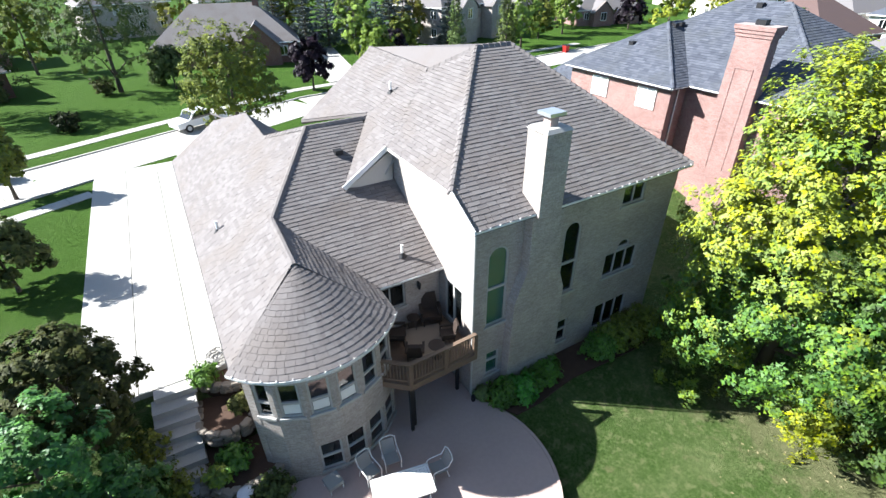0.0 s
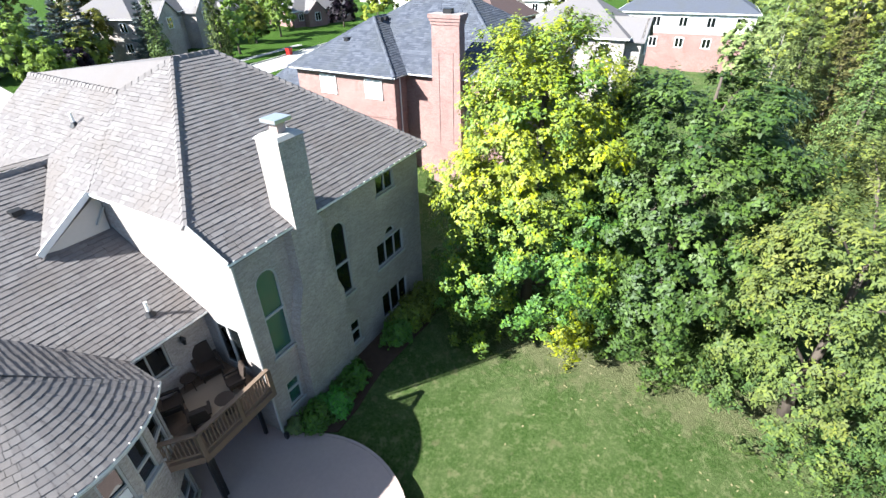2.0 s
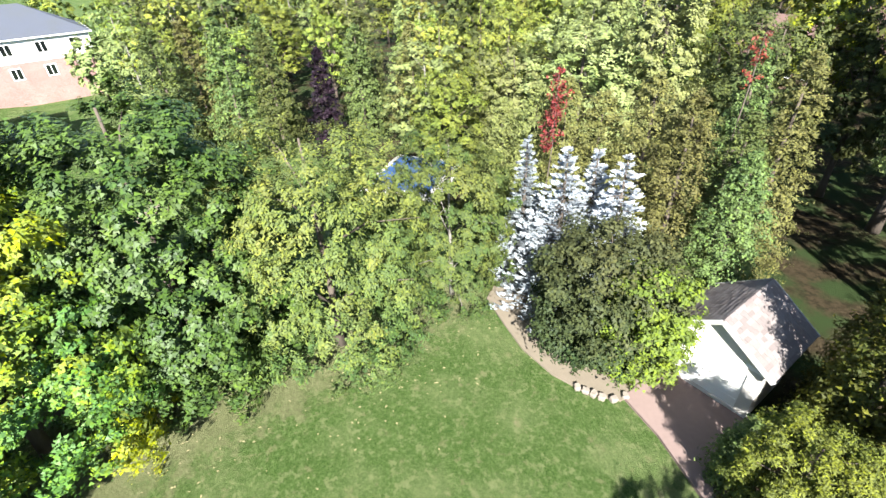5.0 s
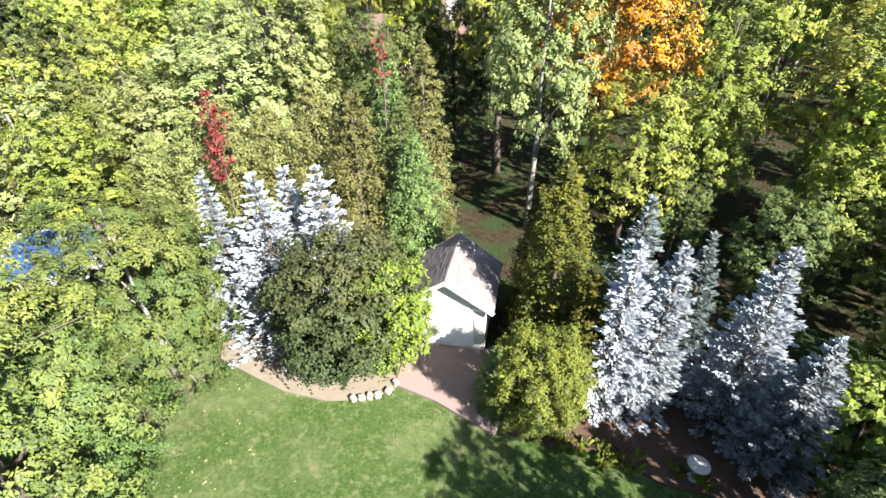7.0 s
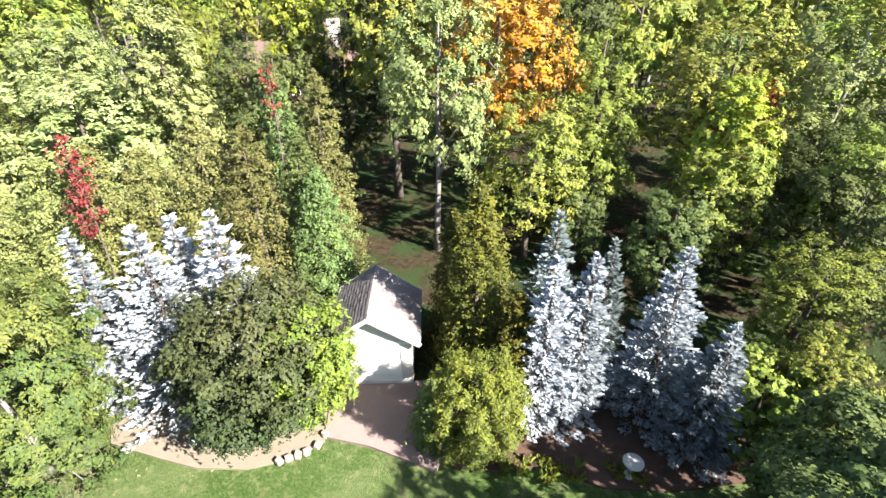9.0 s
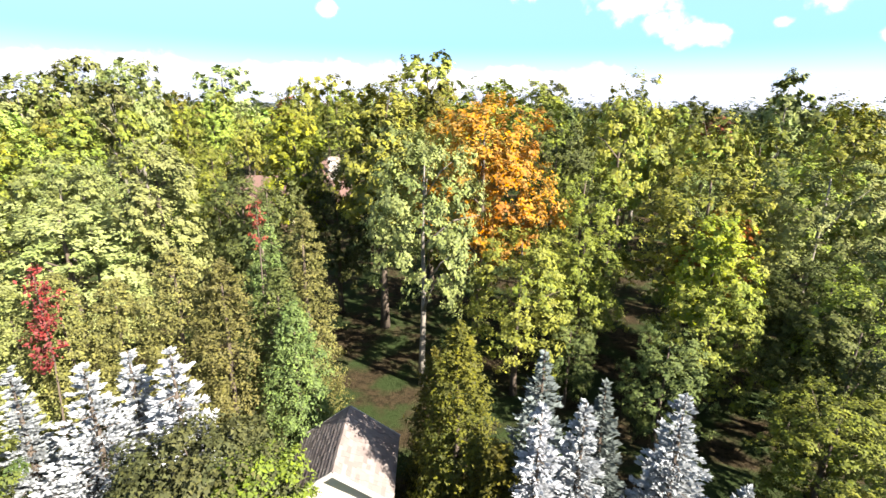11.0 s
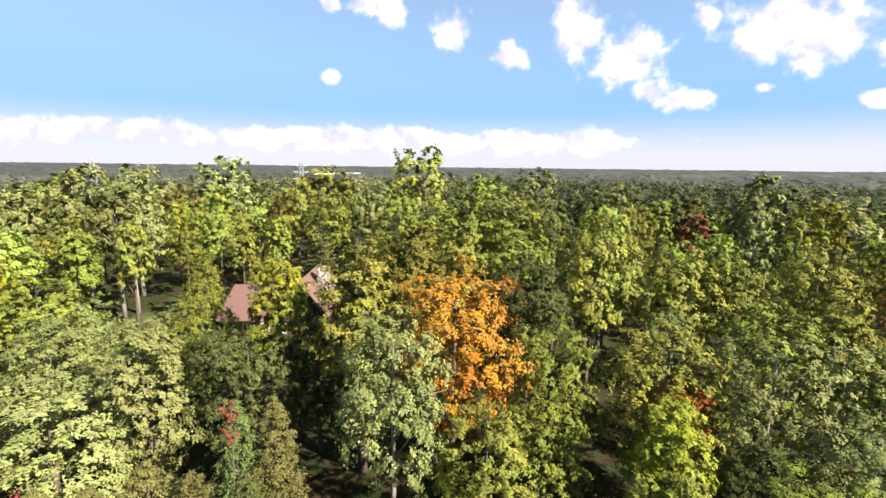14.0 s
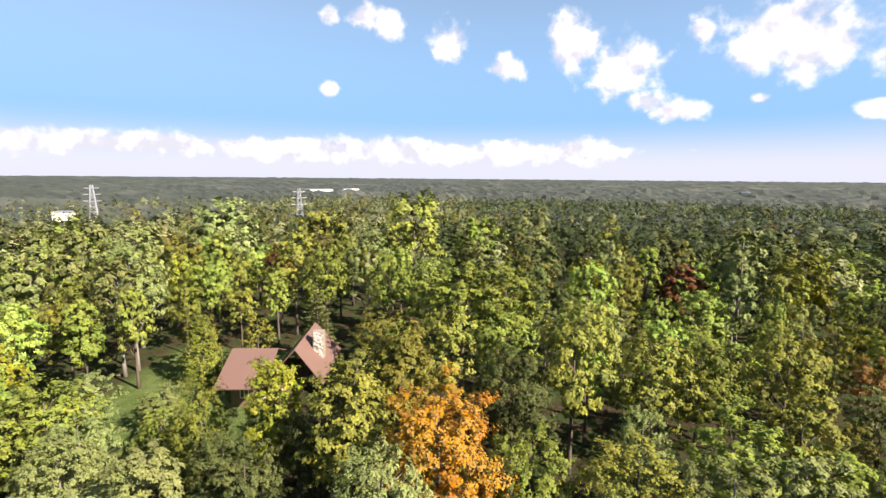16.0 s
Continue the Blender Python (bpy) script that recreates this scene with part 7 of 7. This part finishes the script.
hose = thing("garden_hose", "coiled pale garden hose on the concrete", "hose")
coil = []
rng = random.Random(3)
for i in range(110):
    a = i * 0.42
    r = 0.32 + 0.1 * math.sin(i * 0.9) + rng.uniform(-0.03, 0.03)
    coil.append((r * math.cos(a), r * math.sin(a) * 1.05, 0.03 + 0.0012 * i + rng.uniform(0, 0.02)))
part("coil", Solid().tube(coil, [0.018] * len(coil), 6), M["mesh"], hose)
hose.matrix_world = pose(-9.15, 5.2, 2.6)

# planting along the back wall
tagged(part("mulch_bed", Solid().slab([(0.05, -0.02), (0.5, -1.0), (1.1, -1.9), (2.4, -1.9), (3.6, -1.7), (4.6, -1.6), (6.5, -1.7), (8.5, -1.8), (10.8, -1.6), (11.2, -0.02)], -0.5, -0.02), M["mulch"]),
       "dark mulch bed along the brick wall", "bed", kind="structure")
for i, (x, y, r, kind) in enumerate(((1.0, -1.0, 0.62, "bed"), (1.9, -1.25, 0.62, "bed"), (2.7, -1.05, 0.6, "bed"), (3.5, -0.95, 0.6, "bed"), (1.6, -0.75, 0.5, "bed"), (6.6, -1.15, 0.75, "bed"), (7.6, -1.0, 0.8, "green"), (8.7, -1.0, 0.9, "green"), (9.8, -1.1, 0.9, "green"), (0.4, -0.35, 0.3, "pale"))):
    ob = broadleaf(530 + i, r * 1.6, r, 0.05, 34, 80, 0.17, kind, 0.38, 0.8, name="shrub", category="shrub", thick=0.03, group="shrubs along the back wall",
                   label="leafy bright green hydrangea-like shrub in mulch" if kind == "bed" else "leafy green shrub in the wall bed")
    put(ob, x, y, z=-0.05)


# ---- the garden garage, its court and the beds round it ----
def build_garage():
    g = thing("garage", "small cream detached garage with weathered shingle gable roof", "garage")
    rng = random.Random(4)
    C = M["cream"]
    x0, x1, y0, y1 = -3.55, 0.1, -32.0, -28.75
    z0, e = -0.5, 2.35
    wall(g, (x1, y1), (x0, y1), z0, e, [(0.45, 3.15, z0 + 0.3, 1.75)], 0.2, C, butt=True)
    wall(g, (x0, y1), (x0, y0), z0, e, (), 0.2, C, butt=True)
    wall(g, (x0, y0), (x1, y0), z0, e, (), 0.2, C, butt=True)
    wall(g, (x1, y0), (x1, y1), z0, e, (), 0.2, C, butt=True)
    door = part("garage_door", Solid().box(-3.05, -0.35, -28.87, -28.81, -0.2, 1.75), M["white"], g, "white panelled garage door")
    for i in range(4):
        for j in range(4):
            part("panel", Solid().box(-2.99 + 0.66 * j, -2.41 + 0.66 * j, -28.815, -28.795, -0.13 + 0.48 * i, 0.26 + 0.48 * i), M["white"], door)
    o, mid = 0.4, -1.72
    a, b, c, dd = (x1 + o, y1 + 0.3, 2.38), (x1 + o, y0 - o, 2.38), (x0 - o, y0 - o, 2.38), (x0 - o, y1 + 0.3, 2.38)
    top, front = (mid, y0 - o, 3.98), (mid, y1 + 0.45, 3.98)
    T = M["garage_shingle"]
    roof_face(g, [b, a, front, top], T, rng, 0, 0.2, label="weathered pinkish-grey shingle roof")
    roof_face(g, [dd, c, top, front], T, rng, 0, 0.2)
    for yy in (y1 - 0.05, y0 + 0.05):
        part("gable_wall", Solid().prism([(x0, yy, 2.35), (x1, yy, 2.35), (mid, yy, 3.76)], [(x0, yy + 0.1, 2.35), (x1, yy + 0.1, 2.35), (mid, yy + 0.1, 3.76)]), C, g)
    for p, q in ((a, front), (dd, front), (b, top), (c, top)):
        part("rake", Solid().beam(Vector(p) + Vector((0, 0, -0.09)), Vector(q) + Vector((0, 0, -0.09)), 0.05, 0.2), M["taupe"], g)
    part("gable_beam", Solid().box(x0, x1, y1 + 0.002, y1 + 0.07, 2.16, 2.33), M["white"], g)
    return g


build_garage()
tagged(part("court", Solid().slab([(0.2, -28.9), (0.15, -25.9), (-1.8, -25.4), (-4.6, -24.2), (-5.2, -26.0), (-4.9, -28.9)], -0.7, -0.36), M["court"]), "worn rose-brown concrete court before the garage", "court", kind="structure")
bed_edge = [(0.1, -25.7), (1.2, -24.9), (3.0, -24.5), (5.0, -24.6), (6.8, -25.1), (9.0, -25.8), (10.2, -28.0), (8.5, -31.5), (0.5, -31.5), (0.15, -28.0)]
tagged(part("soil_bed", Solid().slab(bed_edge, -0.8, -0.42), M["soil"]), "dry pale soil bed under the ornamental maple", "bed", kind="structure")
edge = thing("bed_edging", "row of rounded pale edging stones", "edging", kind="structure")
rng = random.Random(6)
pts = [Vector((x, y, 0)) for x, y in ((0.15, -26.3), (0.1, -25.7), (0.55, -25.25), (1.2, -24.95), (1.9, -24.7))]
for a, b in zip(pts, pts[1:]):
    n = max(1, int((b - a).length / 0.34))
    for i in range(n):
        p = a.lerp(b, (i + 0.5) / n)
        part("stone", Solid().rock((p.x, p.y, -0.36), (0.36, 0.3, 0.24), rng, rng.uniform(0, 3)), M["stone"], edge)
tagged(part("mulch_bed", Solid().slab([(-5.2, -24.4), (-7.0, -24.2), (-9.0, -24.4), (-11.0, -23.4), (-13.6, -23.2), (-17.5, -23.6), (-18.5, -30.0), (-8.0, -31.0), (-5.2, -28.0)], -0.8, -0.43), M["mulch"]),
       "reddish-brown mulch under the spruces", "bed", kind="structure")
bb = thing("bird_bath", "pale concrete bird bath on a pedestal", "bird bath")
part("pedestal", Solid().lathe((0, 0, 0), [(0.22, 0), (0.2, 0.08), (0.09, 0.2), (0.08, 0.6), (0.14, 0.7)], 14), M["concrete"], bb)
part("bowl", Solid().lathe((0, 0, 0.68), [(0.12, 0), (0.36, 0.1), (0.4, 0.16), (0.36, 0.17), (0.3, 0.12), (0.05, 0.1)], 20), M["concrete"], bb)
bb.matrix_world = pose(-12.15, -23.9, -0.43)
for i in range(26):
    rng = random.Random(900 + i)
    x, y = rng.uniform(-12.5, -7.2), rng.uniform(-24.6, -23.6)
    tuft = Solid()
    for k in range(16):
        a, l = rng.uniform(0, 6.28), rng.uniform(0.25, 0.5)
        bx, by = rng.uniform(-0.1, 0.1), rng.uniform(-0.1, 0.1)
        dx, dy = math.cos(a) * l * 0.7, math.sin(a) * l * 0.7
        tuft.face([(bx - 0.012, by, 0), (bx + 0.012, by, 0), (bx + dx * 0.6 + 0.012, by + dy * 0.6, l), (bx + dx, by + dy, l * 0.75), (bx + dx * 0.6 - 0.012, by + dy * 0.6, l)])
    t = tagged(part("grass_tuft", tuft, LEAF["olive"]), "tuft of long olive ornamental grass", "grass", "ornamental grasses")
    t.matrix_world = pose(x, y, -0.44)

def fallen_leaves():
    """Pale dry leaves scattered over the lawn under the trees."""
    rng = random.Random(77)
    s = Solid()
    for _ in range(160):
        x, y = rng.gauss(8.0, 1.9), rng.uniform(-25.0, -7.0)
        if rng.random() < 0.3:
            x, y = rng.gauss(6.2, 1.4), rng.gauss(-18.5, 2.4)
        z, a, l = ground_height(x, y) + 0.03, rng.uniform(0, 6.28), rng.uniform(0.04, 0.085)
        c, d = math.cos(a) * l, math.sin(a) * l
        s.face([(x - c, y - d, z), (x + d * 0.5, y - c * 0.5, z + 0.02), (x + c, y + d, z + 0.01), (x - d * 0.5, y + c * 0.5, z + 0.025)])
    tagged(part("fallen_leaves", s, M["dry_leaf"]), "pale dry leaves scattered over the lawn", "leaves", kind="stuff")


fallen_leaves()

# pool cover and chairs glimpsed behind the honey locusts
poolob = thing("pool", "blue covered swimming pool behind the trees", "pool")
part("cover", Solid().slab([(21.5, -30.5), (26.0, -28.0), (29.0, -33.0), (24.5, -35.5)], -0.4, -0.05), M["blue_tarp"], poolob)
part("deck", Solid().slab([(20.3, -30.5), (26.0, -26.9), (30.0, -33.2), (24.3, -36.8)], -0.6, -0.3), M["concrete"], poolob)
soil = thing("path", "bare orange-brown soil path behind the trees", "path", kind="structure")
part("surface", Solid().slab([(27, -9), (34, -12), (34.5, -13.5), (27, -10.5)], -0.6, -0.4), M["soil"], soil)


# ---- beyond the woods: a lodge, pylons, sheds ----
def build_lodge():
    ob = thing("lodge", "dark timber lodge with a brown metal roof and a stone chimney", "house")
    S = M["brown_shingle"]
    wall(ob, (19.5, -82.0), (10.5, -82.0), -0.5, 3.6, (), 0.2, M["deck"], butt=True)
    wall(ob, (10.5, -82.0), (10.5, -92.0), -0.5, 4.6, (), 0.2, M["deck"], butt=True)
    wall(ob, (10.5, -92.0), (19.5, -92.0), -0.5, 3.6, (), 0.2, M["deck"], butt=True)
    wall(ob, (19.5, -92.0), (19.5, -82.0), -0.5, 3.6, (), 0.2, M["deck"], butt=True)
    for x in (12.5, 15, 17.5):
        small_window(ob, (19.5, -82.0), (10.5, -82.0), 19.5 - x, 1.4, 1.2, 1.4)

    def sheet(f):
        pts = [Vector(p) for p in f]
        part("roof", Solid().prism([p - Vector((0, 0, 0.14)) for p in pts], pts), M["brown_roof"], ob)

    sheet([(20.5, -78.5, 4.4), (20.5, -86.0, 7.6), (13.5, -86.0, 7.6), (13.5, -78.5, 4.4)])
    sheet([(20.5, -86.0, 7.6), (20.5, -93.0, 4.6), (13.5, -93.0, 4.6), (13.5, -86.0, 7.6)])
    sheet([(13.6, -79.0, 4.8), (13.6, -93.5, 4.8), (9.5, -93.5, 9.4), (9.5, -80.5, 9.4)])
    sheet([(9.5, -80.5, 9.4), (9.5, -93.5, 9.4), (5.2, -93.5, 4.8), (5.2, -79.0, 4.8)])
    rng = random.Random(2)
    ch = part("chimney", Solid().box(6.4, 8.0, -86.6, -85.2, 4.0, 10.4), M["stone"], ob, "broad chimney of pale fieldstone")
    for i in range(60):
        part("stone", Solid().rock((rng.uniform(6.5, 7.9), -85.15, rng.uniform(6.0, 10.3)), (rng.uniform(0.25, 0.5), 0.16, rng.uniform(0.2, 0.4)), rng), M["concrete"], ch)
    ob.matrix_world = pose(1.4, 2.6, -0.5)
    return ob


M["brown_roof"] = plain("brown_metal_roof", (0.145, 0.0891, 0.0759), 0.5, 0.0, 3, 0.15)
build_lodge()
part_grass = tagged(part("clearing", Solid().slab([(22, -76), (34, -80), (36, -100), (10, -104), (4, -98), (6, -94), (21, -94)], -0.7, -0.38), M["lawn"]), "small mown clearing beside the lodge", "lawn", kind="structure")


def pylon(x, y, h, turn):
    ob = thing("pylon", "grey steel lattice power pylon above the woods", "pylon", group="power pylons")
    w = h * 0.09
    frame_ = Solid()
    corners = [(-1, -1), (1, -1), (1, 1), (-1, 1)]

    def at_h(k, z):
        s = w * (1 - 0.75 * z / h)
        return (corners[k][0] * s, corners[k][1] * s, z)

    for k in range(4):
        part("leg", Solid().beam(at_h(k, 0), at_h(k, h), 0.32, 0.32), M["steel"], ob)
    levels = [h * i / 9 for i in range(10)]
    for i, (za, zb) in enumerate(zip(levels, levels[1:])):
        for k in range(4):
            part("brace", Solid().beam(at_h(k, za), at_h((k + 1) % 4, zb), 0.18, 0.18), M["steel"], ob)
            part("brace", Solid().beam(at_h(k, zb), at_h((k + 1) % 4, zb), 0.18, 0.18), M["steel"], ob)
    for z, reach in ((h * 0.66, 4.6), (h * 0.8, 4.2), (h * 0.93, 3.6)):
        for s in (-1, 1):
            part("crossarm", Solid().beam((0, 0, z), (s * reach, 0, z + 0.3), 0.3, 0.4), M["steel"], ob)
            part("insulator", Solid().lathe((s * reach * 0.95, 0, z - 1.2), [(0.12, 0), (0.16, 0.6), (0.08, 1.3)], 6), M["glass"], ob)
    ob.matrix_world = pose(x, y, -0.5, 0, 0, turn)


pylon(66.0, -290.0, 27.0, 25)
pylon(190.0, -300.0, 28.0, 25)
lines = thing("power_line", "thin grey power cables over the woods", "cable")
for k, z in enumerate((17.0, 18.6, 20.2, 21.6)):
    pts = []
    for i in range(25):
        f = i / 24
        pts.append((-28 - 190 * f, -150 - 22 * f + k * 1.2, z + 5.0 * (2 * f - 1) ** 2 - 1.0))
    part("cable", Solid().tube(pts, [0.016] * len(pts), 5), M["black"], lines)
shed = thing("warehouse", "pale block building far beyond the woods", "building")
part("body", Solid().box(-4.5, 4.5, -5, 5, -0.5, 11), M["white"], shed)
part("roof", Solid().box(-4.8, 4.8, -5.3, 5.3, 11, 11.5), M["steel"], shed)
shed.matrix_world = pose(212, -306, 0, 0, 0, 20)
for i, (x, y, l) in enumerate(((300, -420, 26), (330, -470, 30), (160, -760, 40), (120, -800, 30), (-520, -760, 36))):
    s = thing("warehouse", "low pale building far beyond the woods", "building")
    part("body", Solid().box(-l / 2, l / 2, -6, 6, -0.5, 7 if y > -600 else 14), M["white"], s)
    part("roof", Solid().box(-l / 2 - 0.3, l / 2 + 0.3, -6.3, 6.3, 7 if y > -600 else 14, 7.5 if y > -600 else 14.6), M["steel"], s)
    s.matrix_world = pose(x, y, 0, 0, 0, 15 * i)
for i, (x, y) in enumerate(((225, -330), (240, -345), (285, -365), (262, -330), (310, -380))):
    p = thing("utility_pole", "weathered wooden utility pole", "pole", group="utility poles")
    part("post", Solid().tube([(0, 0, -0.5), (0, 0, 13)], [0.22, 0.16], 7), M["bark"], p)
    part("crossarm", Solid().beam((-1.2, 0, 12.2), (1.2, 0, 12.2), 0.14, 0.14), M["bark"], p)
    p.matrix_world = pose(x, y, 0, 0, 0, 30)
